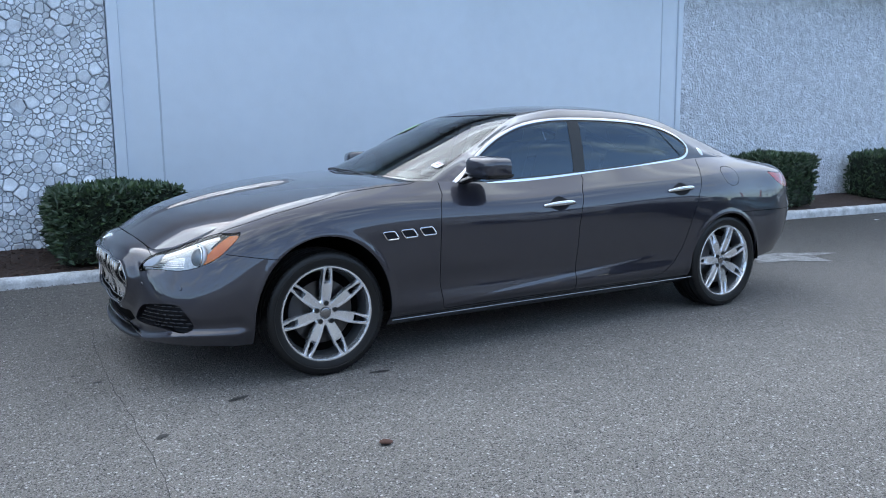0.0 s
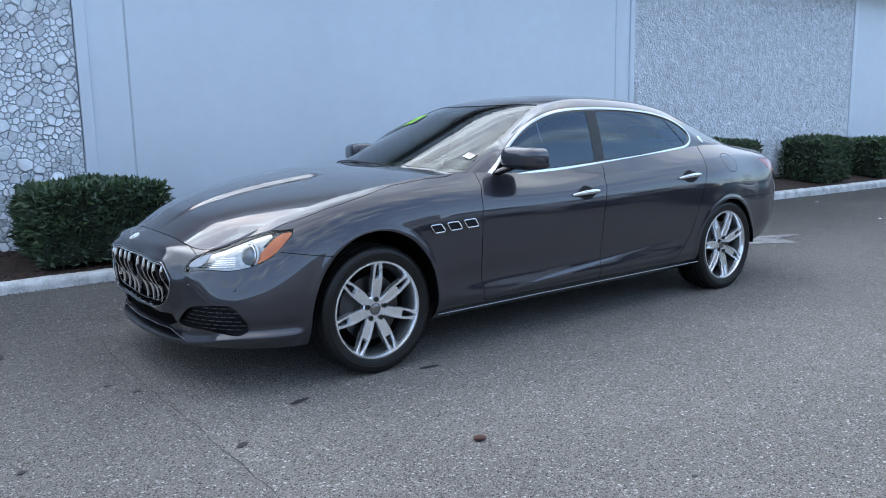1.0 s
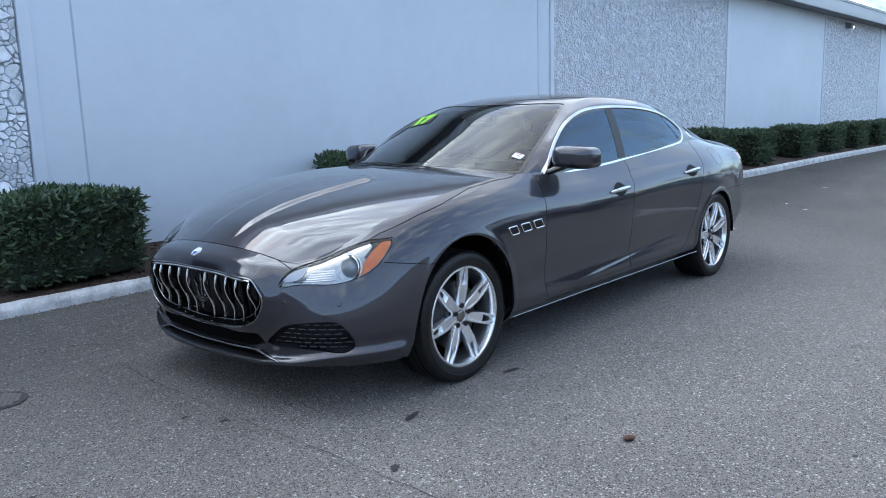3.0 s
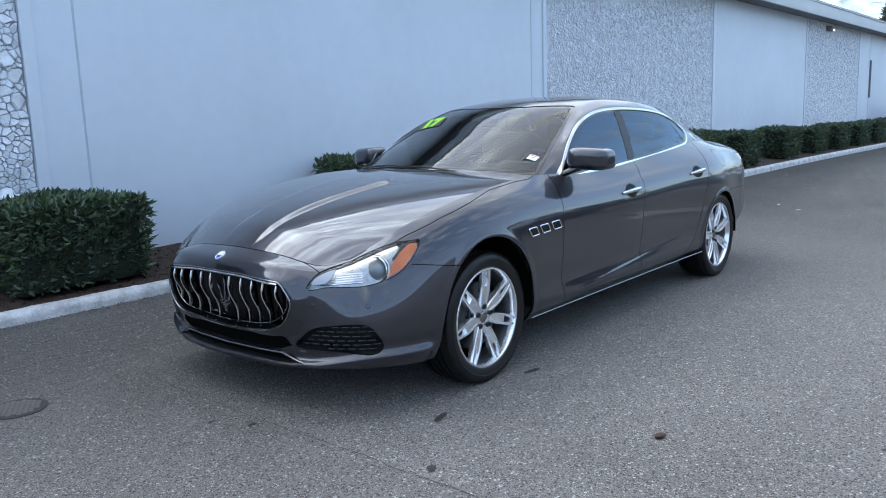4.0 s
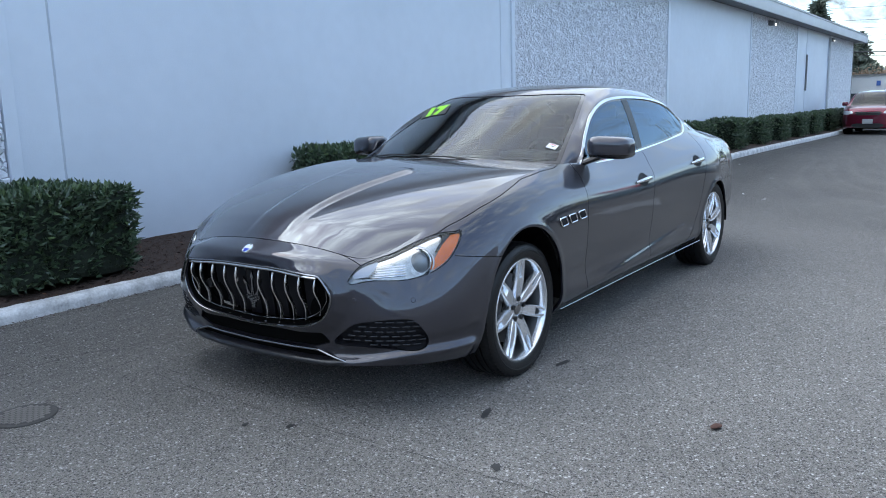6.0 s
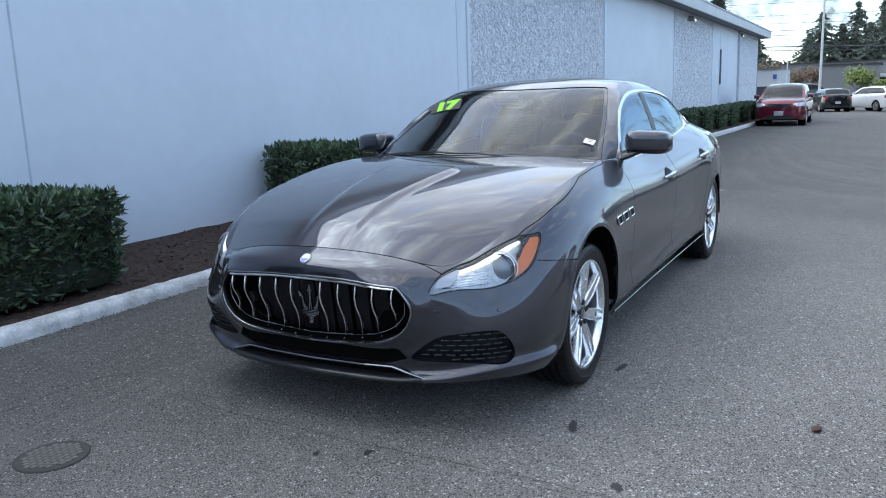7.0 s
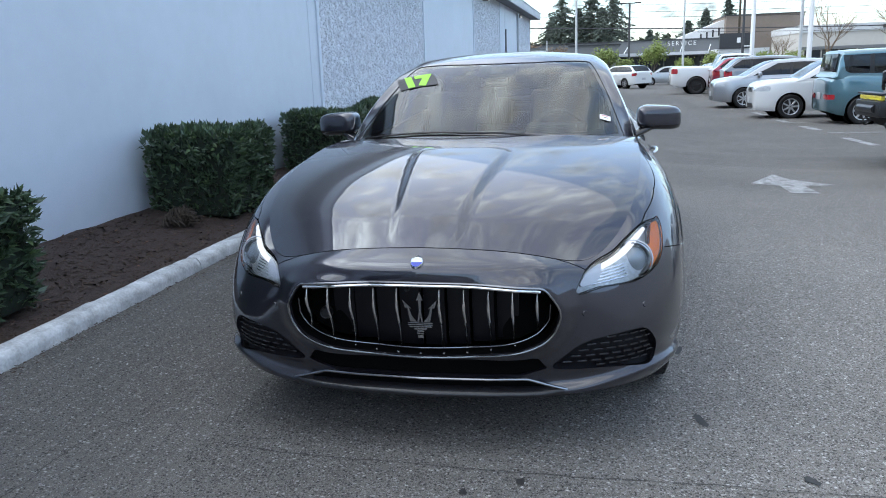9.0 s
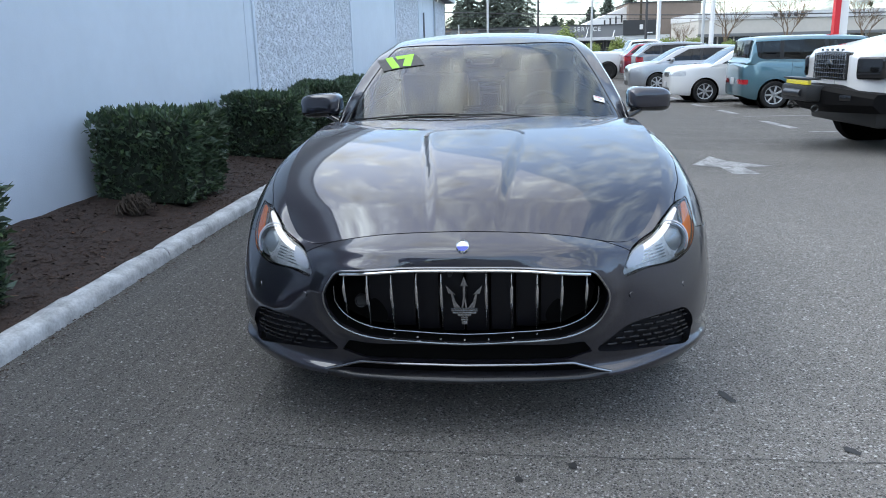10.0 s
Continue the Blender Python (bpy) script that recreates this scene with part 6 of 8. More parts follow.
# a low dry sprout and leaf litter in the mulch
SX, SY = 2.05, 2.67
DEAD_WOOD = material("dead_wood", (0.072, 0.052, 0.040), 0.9, vary=0.5, scale=25)
sprout = empty("dry_sprout", (SX, SY, float(bed_z(np.array([SX]), np.array([SY]))[0])))
tagged(sprout, "low gnarled shrub stump with dead brown twigs in the mulch", "shrub")
rng = random.Random(5)
bm = bmesh.new()
for k in range(130):
    a, r = rng.uniform(0, 6.28), rng.uniform(0.04, 0.16)
    top = 0.15 * (1 - (r / 0.19) ** 2) + rng.uniform(0.0, 0.04)
    tube_bm([(math.cos(a) * 0.03, math.sin(a) * 0.03, -0.02), (math.cos(a) * r * 0.55, math.sin(a) * r * 0.55, top * 0.9), (math.cos(a + 0.4) * r * 0.9, math.sin(a + 0.4) * r * 0.9, top), (math.cos(a + 0.7) * r, math.sin(a + 0.7) * r, top * 0.45)], [0.009, 0.006, 0.005, 0.003], 5, bm=bm)
part("twig_mass", bm, DEAD_WOOD, sprout)
DRY_LEAF = material("dry_leaf", (0.16, 0.07, 0.035), 0.8, vary=0.4, scale=30)
bm = bmesh.new()
for k in range(150):
    x, y = rng.uniform(-3.0, 7.0), rng.uniform(2.16, 3.2)
    if rng.random() < 0.4:
        x = rng.uniform(-1.2, 3.6)
    z = float(bed_z(np.array([x]), np.array([y]))[0]) + 0.008
    ln, t = rng.uniform(0.008, 0.024), rng.uniform(0, 6.28)
    u, w = Vector((math.cos(t), math.sin(t), rng.uniform(-0.3, 0.3))) * ln, Vector((-math.sin(t), math.cos(t), rng.uniform(-0.4, 0.4))) * ln * 0.4
    c = Vector((x, y, z))
    bm.faces.new([bm.verts.new(c + q) for q in (-u, w, u, -w)])
litter = part("leaf_litter", bm, DRY_LEAF, None, smooth=False)
tagged(litter, "scattered dry brown leaves and bark chips", "leaf litter", kind="stuff")
CHIP = material("bark_chip", (0.060, 0.036, 0.027), 0.95, vary=0.5, scale=25)
bm = bmesh.new()
for k in range(9000):
    x, y = rng.uniform(-2.6, 6.0), rng.uniform(2.15, 3.26)
    z = float(bed_z(np.array([x]), np.array([y]))[0])
    s = rng.uniform(0.004, 0.015)
    m = Matrix.Translation((x, y, z + s * 0.2)) @ Euler((rng.uniform(-0.5, 0.5), rng.uniform(-0.5, 0.5), rng.uniform(0, 6.28))).to_matrix().to_4x4() @ Matrix.Diagonal((s * 1.6, s * 0.6, s * 0.35, 1))
    q = [bm.verts.new(m @ Vector(p)) for p in ((-1, -1, 0), (1, -0.8, 0), (1, 0.8, 0), (-0.8, 1, 0), (0.1, 0, 1))]
    for a, b in ((0, 1), (1, 2), (2, 3), (3, 0)):
        bm.faces.new((q[a], q[b], q[4]))
chips = part("bark_chips", bm, CHIP, None, smooth=False)
tagged(chips, "loose brown bark chips over the bed", "bark mulch", kind="stuff")

v, f = [], []
for k in range(1500):
    x = rng.uniform(-3.0, 9.0)
    y = KERB_Y - 0.004 - abs(rng.gauss(0, 0.035)) * (1 + noise.noise((x * 2.1, 0.4, 0.0)))
    z, q, t, n = float(ground_z(x, y)) + 0.002, rng.uniform(0.003, 0.012), rng.uniform(0, 6.28), len(v)
    u, w = (math.cos(t) * q, math.sin(t) * q), (-math.sin(t) * q * 0.4, math.cos(t) * q * 0.4)
    v += [(x - u[0], y - u[1], z), (x + w[0], y + w[1], z + q * 0.5), (x + u[0], y + u[1], z + q * 0.2), (x - w[0], y - w[1], z)]
    f.append((n, n + 1, n + 2, n + 3))
gutter = new("gutter_litter", mesh_of("gutter_litter", v, f, CHIP))
tagged(gutter, "bits of bark and dirt gathered along the kerb foot", "leaf litter", kind="stuff")

# ---- marks on the asphalt ----
def ground_sheet(name, outline, mat, label, category, lift=0.004):
    v = [(x, y, float(ground_z(x, y)) + lift) for x, y in outline]
    ob = solid(name, v, [tuple(range(len(v)))], mat, smooth=False)
    return tagged(ob, label, category, kind="structure")


ground_sheet("road_arrow", [(5.85, -2.30), (6.58, -2.67), (6.13, -2.77), (5.68, -3.16), (5.60, -2.82), (5.10, -2.86), (5.12, -2.58), (5.62, -2.57)], LINE_PAINT, "worn white painted direction arrow on the asphalt", "road marking")
ground_sheet("road_arrow", [(5.0, 0.15), (5.3, 0.45), (5.7, 0.46), (6.24, 0.11), (5.83, 0.14), (5.69, -0.17), (5.25, 0.08)], LINE_PAINT, "worn white painted arrow tip beside the kerb lane", "road marking")
for x0, x1, y0, y1 in ((16.55, 17.65, -5.00, -4.83), (13.75, 15.05, -5.02, -4.84), (10.1, 11.7, -4.98, -4.82), (20.2, 21.4, -5.1, -4.93)):
    ground_sheet("stall_dash", [(x0, y0), (x1, y0 + 0.03), (x1, y1 + 0.03), (x0, y1)], LINE_PAINT, "worn white stall marking on the asphalt", "road marking")
for x0 in (9.4, 12.9, 16.4, 20.1, 22.9, 26.2):
    ground_sheet("stall_line", [(x0, -4.9), (x0 + 0.10, -4.9), (x0 - 0.1, -9.8), (x0 - 0.2, -9.8)], LINE_PAINT, "faded white stall line between parked cars", "road marking")

DARK_SPOT = material("oil_spot", (0.028, 0.027, 0.027), 0.7, vary=0.3, scale=30)
rng = random.Random(9)


def stain(x, y, rx, ry, turn):
    pts = []
    for k in range(22):
        a = 2 * math.pi * k / 22
        r = 1 + 0.35 * noise.noise((math.cos(a) * 1.7 + x * 5, math.sin(a) * 1.7 + y * 5, 0.2)) + 0.15 * rng.uniform(-1, 1)
        px, py = math.cos(a) * rx * r, math.sin(a) * ry * r
        pts.append((x + px * math.cos(turn) - py * math.sin(turn), y + px * math.sin(turn) + py * math.cos(turn)))
    return pts


for x, y, rx, ry, t in ((-0.538, -1.037, 0.055, 0.018, 0.3), (-0.971, -1.354, 0.032, 0.018, 0.6), (-0.172, -1.954, 0.028, 0.016, 0.2), (-1.112, -0.375, 0.024, 0.016, 0), (0.219, -2.73, 0.012, 0.010, 0), (0.26, -1.02, 0.06, 0.016, -0.2),
                        (-1.206, -0.188, 0.020, 0.012, 0.4), (-1.75, -1.05, 0.022, 0.012, 0.2), (-2.0, -0.45, 0.02, 0.014, 1.0), (-0.9, -2.1, 0.012, 0.01, 0.0), (1.488, -2.429, 0.012, 0.009, 0)):
    ob = ground_sheet("stain", stain(x, y, rx, ry, t), DARK_SPOT, "small dark oily blotch on the asphalt", "stain")
ROCK = material("brown_clod", (0.11, 0.055, 0.042), 0.9, vary=0.3, scale=60)
bm = bmesh.new()
bmesh.ops.create_icosphere(bm, subdivisions=2, radius=1)
for q in bm.verts:
    q.co = Vector((q.co.x * 0.030, q.co.y * 0.016, q.co.z * 0.011 + 0.008)) + noise.noise_vector(q.co * 2) * 0.004
clod = part("dirt_clod", bm, ROCK, None)
clod.matrix_world = pose(-0.172, -1.954, 0.004, 0, 0, -30)
tagged(clod, "small brown clod of dirt lying on the asphalt", "dirt clod")
PEBBLE = material("loose_grit", (0.42, 0.41, 0.40), 0.85, vary=0.3, scale=50)
v, f = [], []
for k in range(2600):
    x, y = rng.uniform(-3.2, 5.0), rng.uniform(-4.2, 1.6)
    s = rng.choice((0.0022, 0.003, 0.004, 0.0055)) * rng.uniform(0.7, 1.3)
    z, a, t = float(ground_z(x, y)), len(v), rng.uniform(0, 6.28)
    v += [(x + s * math.cos(t + q * 1.571) * (1.3 if q % 2 else 0.8), y + s * math.sin(t + q * 1.571), z - 0.001) for q in range(4)] + [(x, y, z + s * 0.7)]
    f += [(a + q, a + (q + 1) % 4, a + 4) for q in range(4)]
grit = new("grit", mesh_of("grit", v, f, PEBBLE))
tagged(grit, "loose pale grit scattered on the asphalt", "grit", kind="stuff")

SCRAP = material("paper_scrap", (0.62, 0.62, 0.61), 0.8)
for k, (x, y) in enumerate(((9.31, 1.50), (13.2, 1.49), (10.6, 0.28), (7.7, -0.29), (8.2, 0.11))):
    ob = ground_sheet("scrap", stain(x, y, 0.05, 0.016, k * 0.9), SCRAP, "small pale scrap of litter on the asphalt", "litter", 0.006)

# crack lines
CRACK = material("crack_fill", (0.055, 0.052, 0.049), 0.9, vary=0.2, scale=20)


def crack(pts, width, seed):
    rr = random.Random(seed)
    P = rounded(np.array(pts), 14, closed=False)
    v, f = [], []
    for i, p in enumerate(P):
        q = P[min(i + 1, len(P) - 1)] - P[max(i - 1, 0)]
        n = np.array([-q[1], q[0]]) / max(np.linalg.norm(q), 1e-6)
        j = noise.noise((p[0] * 6, p[1] * 6, seed)) * 0.014 + rr.uniform(-0.004, 0.004)
        w = width * rr.uniform(0.35, 1.0)
        for s in (-1, 1):
            c = p + n * (j + s * w)
            v.append((c[0], c[1], float(ground_z(c[0], c[1])) + 0.003))
    f = [(2 * i, 2 * i + 1, 2 * i + 3, 2 * i + 2) for i in range(len(P) - 1)]
    ob = solid("crack", v, f, CRACK)
    return tagged(ob, "thin dark crack in the asphalt", "crack", kind="structure")


crack([(-0.94, 1.41), (-0.94, 1.25), (-0.97, 1.06), (-0.98, 0.84), (-1.02, 0.55), (-1.03, 0.25), (-1.05, -0.3), (-1.05, -1.0), (-1.06, -1.95), (-1.08, -2.9)], 0.0028, 1)
crack([(-1.57, 1.33), (-1.34, 1.33), (-1.07, 1.31), (-0.94, 1.27), (-0.78, 1.2)], 0.003, 2)
crack([(-1.74, 0.51), (-1.69, 0.43), (-1.59, 0.44)], 0.0016, 3)

# manhole cover, flush in the asphalt
IRON_SEAT = material("iron_seat", (0.060, 0.057, 0.054), 0.9, 0.0, vary=0.25, scale=20)
IRON = material("cast_iron", (0.175, 0.163, 0.150), 0.85, 0.1, vary=0.25, scale=20, bump=0.4, bump_scale=120)
hx, hy = -1.685, 0.80
cover = empty("manhole_cover", (hx, hy, 0.0))
tagged(cover, "round cast-iron cover set flush in the asphalt", "manhole cover")
part("rim", lathe_bm([(0.140, 0.0), (0.140, 0.003), (0.144, 0.004), (0.147, 0.003), (0.147, 0.0)], 48, axis="z"), DARK_SPOT, cover)
part("plate", lathe_bm([(0.0, 0.004), (0.139, 0.004), (0.139, 0.0)], 48, axis="z"), IRON_SEAT, cover)
stud_bm = box_bm((0.022, 0.019, 0.004), (0, 0, 0.0015), bevel=0.001)
stud_me = bpy.data.meshes.new("stud")
stud_bm.to_mesh(stud_me)
stud_me.materials.append(IRON)
for i in range(-4, 5):
    for j in range(-4, 5):
        px, py = i * 0.028 + (j % 2) * 0.014, j * 0.026
        if math.hypot(px, py) < 0.115:
            ob = new("stud", stud_me)
            ob.parent = cover
            ob.location = (px, py, 0.0055)

# wall lamps under the eave
LAMP_GLOW = glow("wall_lamp_glow", (1.0, 0.95, 0.85), 2.0)
for x in (22.8, 33.1):
    lampo = empty("wall_lamp", (x, WALL_Y - 0.02, 3.52))
    tagged(lampo, "small lit wall lamp under the eave", "wall lamp", group="wall lamps")
    part("housing", box_bm((0.30, 0.16, 0.14), (0, -0.06, 0.02), 0.02), SOFFIT, lampo)
    part("bulb", box_bm((0.10, 0.04, 0.05), (0.10, -0.14, -0.02), 0.015), LAMP_GLOW, lampo)
    part("bracket", box_bm((0.06, 0.10, 0.05), (-0.05, 0.0, 0.08), 0.008), SOFFIT, lampo)

# ---- parked cars in the lot ----
LOT_GLASS = glass("lot_glass", (0.22, 0.26, 0.28), 0.50, 0.01, 1.48)
PRIVACY = material("privacy_glass", (0.012, 0.014, 0.016), 0.08, spec=0.35)
HEAD_LENS = material("head_lens", (0.50, 0.53, 0.56), 0.12, 0.2, coat=1.0, vary=0.3, scale=14)
PLATE = material("plate_blank", (0.34, 0.35, 0.37), 0.5)
HUB_SILVER = material("wheel_silver", (0.50, 0.51, 0.53), 0.35, 0.8)


def lot_wheel(parent, x, y, r, out, face=HUB_SILVER):
    w = part("wheel", lathe_bm([(0.0, -0.075 * out), (r * 0.16, -0.08 * out), (r * 0.20, -0.06 * out), (r * 0.60, -0.055 * out), (r * 0.66, -0.10 * out), (r * 0.68, -0.10 * out), (r * 0.68, 0.08 * out)], 28), BLACK_TRIM, parent)
    w.location = (x, y, r)
    prof = [(r * 0.66, -0.10 * out), (r * 0.74, -0.112 * out), (r * 0.92, -0.110 * out), (r, -0.085 * out), (r, 0.085 * out), (r * 0.9, 0.11 * out), (r * 0.66, 0.10 * out)]
    part("tyre", lathe_bm(prof, 32), RUBBER, w)
    bm = lathe_bm([(r * 0.61, -0.07 * out), (r * 0.62, -0.10 * out), (r * 0.67, -0.104 * out), (r * 0.68, -0.09 * out)], 28)
    part("rim", bm, face, w)
    for k in range(7):
        a = 2 * math.pi * k / 7
        bm = box_bm((r * 0.60, 0.03, r * 0.13), (r * 0.33, -0.082 * out, 0), 0.004, seg=1)
        bmesh.ops.transform(bm, matrix=Matrix.Rotation(a, 4, "Y"), verts=bm.verts)
        part("spoke", bm, face, w)
    return w


def lot_car(name, label, paint_mat, m, L, W, H, hood, belt_z, cowl, top0, top1, base1, deck, wb, fo, r, lift=0.0, pillars=(0.5,), taper=0.76, mirrors=True, nose=0.16, trim=True, tail=None, face=HUB_SILVER):
    """A parked car: x from its nose to its tail, loft body, cabin with panes, lamps, wheels."""
    ob = empty(name)
    ob.matrix_world = m
    tagged(ob, label, "car", group="cars parked in the lot")
    zb = 0.20 + lift
    xs = np.linspace(0, L, 72)
    e0, e1 = np.clip(xs / 0.55, 0, 1), np.clip((L - xs) / 0.45, 0, 1)
    wd = W / 2 * (1 - 0.26 * (1 - e0) ** 2 - 0.20 * (1 - e1) ** 2)
    zt = pchip((0, 0.10, 0.35, cowl, (cowl + base1) / 2, base1, L - 0.12, L), (hood - nose - 0.06, hood - nose * 0.55, hood - nose * 0.15, belt_z + 0.02, belt_z + 0.04, belt_z + 0.07, deck, deck - 0.10), xs)
    G = []
    for x, w, t, a, b in zip(xs, wd, zt, e0, e1):
        low = zb + 0.05 * (1 - a) ** 2 + 0.10 * (1 - b) ** 2
        s = np.linspace(0, 1, 9)
        sec = np.array([(w * 0.93, low), (w * 0.985, low + (t - low) * 0.14), (w, low + (t - low) * 0.38), (w * 0.992, low + (t - low) * 0.62), (w * 0.975, low + (t - low) * 0.82), (w * 0.92, low + (t - low) * 0.96), (w * 0.70, t + 0.004), (w * 0.35, t + 0.018), (0, t + 0.022)])
        G.append(np.column_stack([np.full(41, x), cubic(s, sec, np.linspace(0, 1, 41))]))
    first, last = G[0] * (1, 0, 1) - (0.015, 0, 0), G[-1] * (1, 0, 1) + (0.015, 0, 0)
    mid0, mid1 = G[0] * (1, 0.55, 1) - (0.010, 0, 0), G[-1] * (1, 0.55, 1) + (0.010, 0, 0)
    S = surface(np.array([first, mid0] + G + [mid1, last]), (L / 2, 0, 0.6))
    xa, xr = fo, fo + wb
    fa = np.minimum(arch(S[0][:, 0], S[0][:, 2], (xa, r, r + 0.055, r + 0.05)), arch(S[0][:, 0], S[0][:, 2], (xr, r, r + 0.055, r + 0.05)))
    S = clip(S, fa)

    def cut(S, x0, x1, z0, z1, y0=0.0):
        q = S[0]
        k = np.minimum(np.minimum(q[:, 0] - x0, x1 - q[:, 0]), np.minimum(np.minimum(q[:, 2] - z0, z1 - q[:, 2]), q[:, 1] - y0))
        return split(S, k)

    hz = hood - nose
    head, S = cut(S, -0.1, 0.36, hz - 0.11, hz + 0.02, W * 0.27)
    grill, S = split(S, np.minimum(np.minimum(0.03 - S[0][:, 0], S[0][:, 2] - hz + 0.14), np.minimum(hz - 0.01 - S[0][:, 2], W * 0.25 - S[0][:, 1])))
    intake2, S = split(S, np.minimum(np.minimum(0.04 - S[0][:, 0], S[0][:, 2] - zb - 0.05), np.minimum(zb + 0.20 - S[0][:, 2], W * 0.34 - S[0][:, 1])))
    tail = tail or (deck - 0.34, deck - 0.10)
    tl, S = cut(S, L - (0.13 if tail[1] < 0.7 else 0.28), L + 0.2, tail[0], tail[1], W * (0.15 if tail[1] < 0.7 else 0.33))
    for nm, msh, mt in (("headlamp", head, HEAD_LENS if trim else paint_mat), ("tail_lamp", tl, RED_LENS)):
        if len(msh[2]):
            both(nm, msh, mt, ob, depth=0.03)
    for nm, msh in (("grille", grill), ("air_intake", intake2)):
        if len(msh[2]) and trim:
            shell(nm, join(flip_y(inset(msh, 0.02)), inset(msh, 0.02)), BLACK_TRIM, ob, depth=0.004)
    door_x = fo + wb * 0.30, fo + wb * 0.30 + (wb * 0.36), fo + wb * 0.86
    doors = []
    for a, b in zip(door_x, door_x[1:]):
        d, S = cut(S, a, b, zb + 0.12, 9, W * 0.30)
        d = clip(d, np.minimum(d[0][:, 0] - a - 0.005, b - 0.005 - d[0][:, 0]))
        doors.append(both("door", d, paint_mat, ob))
    shell("body", join(flip_y(S), S), paint_mat, ob, depth=0.05)
    for pair, (a, b) in zip(doors, zip(door_x, door_x[1:])):
        for d, s in zip(pair, (-1, 1)):
            part("handle", box_bm((0.16, 0.03, 0.025), (b - 0.16, s * (W / 2 * 0.995), belt_z - 0.12), 0.008), paint_mat, d)
    part("underbody", box_bm((L * 0.9, W * 0.78, 0.16), (L / 2, 0, zb + 0.08), 0.03), WELL, ob)
    # cabin
    cx = np.linspace(cowl - 0.10, base1 + 0.10, 64)
    prof = pchip((cowl - 0.12, cowl, top0, (top0 + top1) / 2, top1, base1, base1 + 0.12), (belt_z - 0.05, belt_z + 0.02, H - 0.045, H, H - 0.035, belt_z + 0.06, belt_z - 0.03), cx)
    G = []
    for x, t in zip(cx, prof):
        wv = W / 2 * (0.955 - 0.05 * max(0, (x - (L * 0.6)) / L))
        bz = belt_z - 0.05
        k = np.clip((t - bz) / (H - bz), 0.02, 1)
        tw = wv + (W / 2 * taper - wv) * k
        sec = np.array([(wv, bz), (wv + (tw - wv) * 0.45 + 0.012, bz + (t - bz) * 0.45), (tw, t - 0.055 * k), (tw * 0.90, t - 0.012 * k), (tw * 0.5, t + 0.015 * k), (0, t + 0.02 * k)])
        s = np.array([0, 0.3, 0.62, 0.70, 0.85, 1.0])
        G.append(np.column_stack([np.full(45, x), np.stack([np.interp(np.linspace(0, 1, 45), s, sec[:, 0]), np.interp(np.linspace(0, 1, 45), s, sec[:, 1])], 1)]))
    Cb = surface(np.array(G), (L / 2, 0, 0.8))
    q = Cb[0]
    k = np.clip((np.interp(q[:, 0], cx, prof) - q[:, 2]), 0, 9)
    front_w = np.minimum(np.minimum(top0 + 0.02 - q[:, 0], q[:, 0] - cowl + 0.02), np.minimum(W * 0.5 * taper * 1.09 - 0.10 * (q[:, 0] - cowl) - q[:, 1] - 0.03, 0.05 - k))
    ws, Cb = split(Cb, front_w)
    q = Cb[0]
    k = np.clip((np.interp(q[:, 0], cx, prof) - q[:, 2]), 0, 9)
    rw, Cb = split(Cb, np.minimum(np.minimum(q[:, 0] - top1 - 0.03, base1 - 0.02 - q[:, 0]), np.minimum(W * 0.5 * taper * 1.02 - 0.04 - q[:, 1], 0.06 - k)))
    side_o = [(cowl + 0.22, belt_z + 0.03), (top0 + 0.10, H - 0.115), ((top0 + top1) / 2, H - 0.085), (top1 - 0.02, H - 0.115), (base1 - 0.16, belt_z + 0.12), (base1 - 0.28, belt_z + 0.06)]
    sw_, Cb = split(Cb, np.minimum(inside(side_o, Cb[0][:, 0], Cb[0][:, 2]), Cb[0][:, 1] - W * 0.26))
    shell("roof", join(flip_y(Cb), Cb), paint_mat, ob, depth=0.01)
    shell("windscreen", join(flip_y(ws), ws), LOT_GLASS, ob, depth=0.004)
    if base1 - top1 > 0.2:
        shell("rear_window", join(flip_y(rw), rw), PRIVACY, ob, depth=0.004)
    else:
        part("rear_window", box_bm((0.05, W * 0.74, 0.40), ((top1 + base1) / 2 + 0.014, 0, (H + belt_z) / 2 + 0.01), 0.02, rot=Matrix.Rotation(radians(-7), 4, "Y")), PRIVACY, ob)
    cuts = [cowl] + [cowl + 0.2 + (base1 - cowl - 0.3) * p for p in pillars] + [base1]
    for a, b in zip(cuts, cuts[1:]):
        pn = clip(sw_, np.minimum(sw_[0][:, 0] - a - 0.035, b - 0.035 - sw_[0][:, 0]))
        if len(pn[2]):
            both("side_window", inset(pn, 0.006), LOT_GLASS, ob, depth=0.004)
    for c0 in cuts[1:-1]:
        both("pillar", inset(clip(sw_, 0.045 - np.abs(sw_[0][:, 0] - c0)), 0.003), BLACK_TRIM, ob, depth=0.004)
    part("bench", box_bm((0.5, W * 0.68, 0.5), (cowl + (base1 - cowl) * 0.52, 0, belt_z - 0.10), 0.06), LEATHER, ob)
    part("interior", box_bm((base1 - cowl, W * 0.8, 0.05), ((cowl + base1) / 2, 0, belt_z - 0.25)), LEATHER, ob)
    for x in (xa, xr):
        for s in (-1, 1):
            lot_wheel(ob, x, s * (W / 2 - 0.115), r, -s, face)
            bm = lathe_bm([(r + 0.06, 0.09), (r + 0.06, -0.13), (0.05, -0.14)], 20)
            bmesh.ops.transform(bm, matrix=Matrix.Translation((x, s * (W / 2 - 0.14), r)) @ Matrix.Diagonal((1, s, 1, 1)), verts=bm.verts)
            part("wheel_well", bm, WELL, ob)
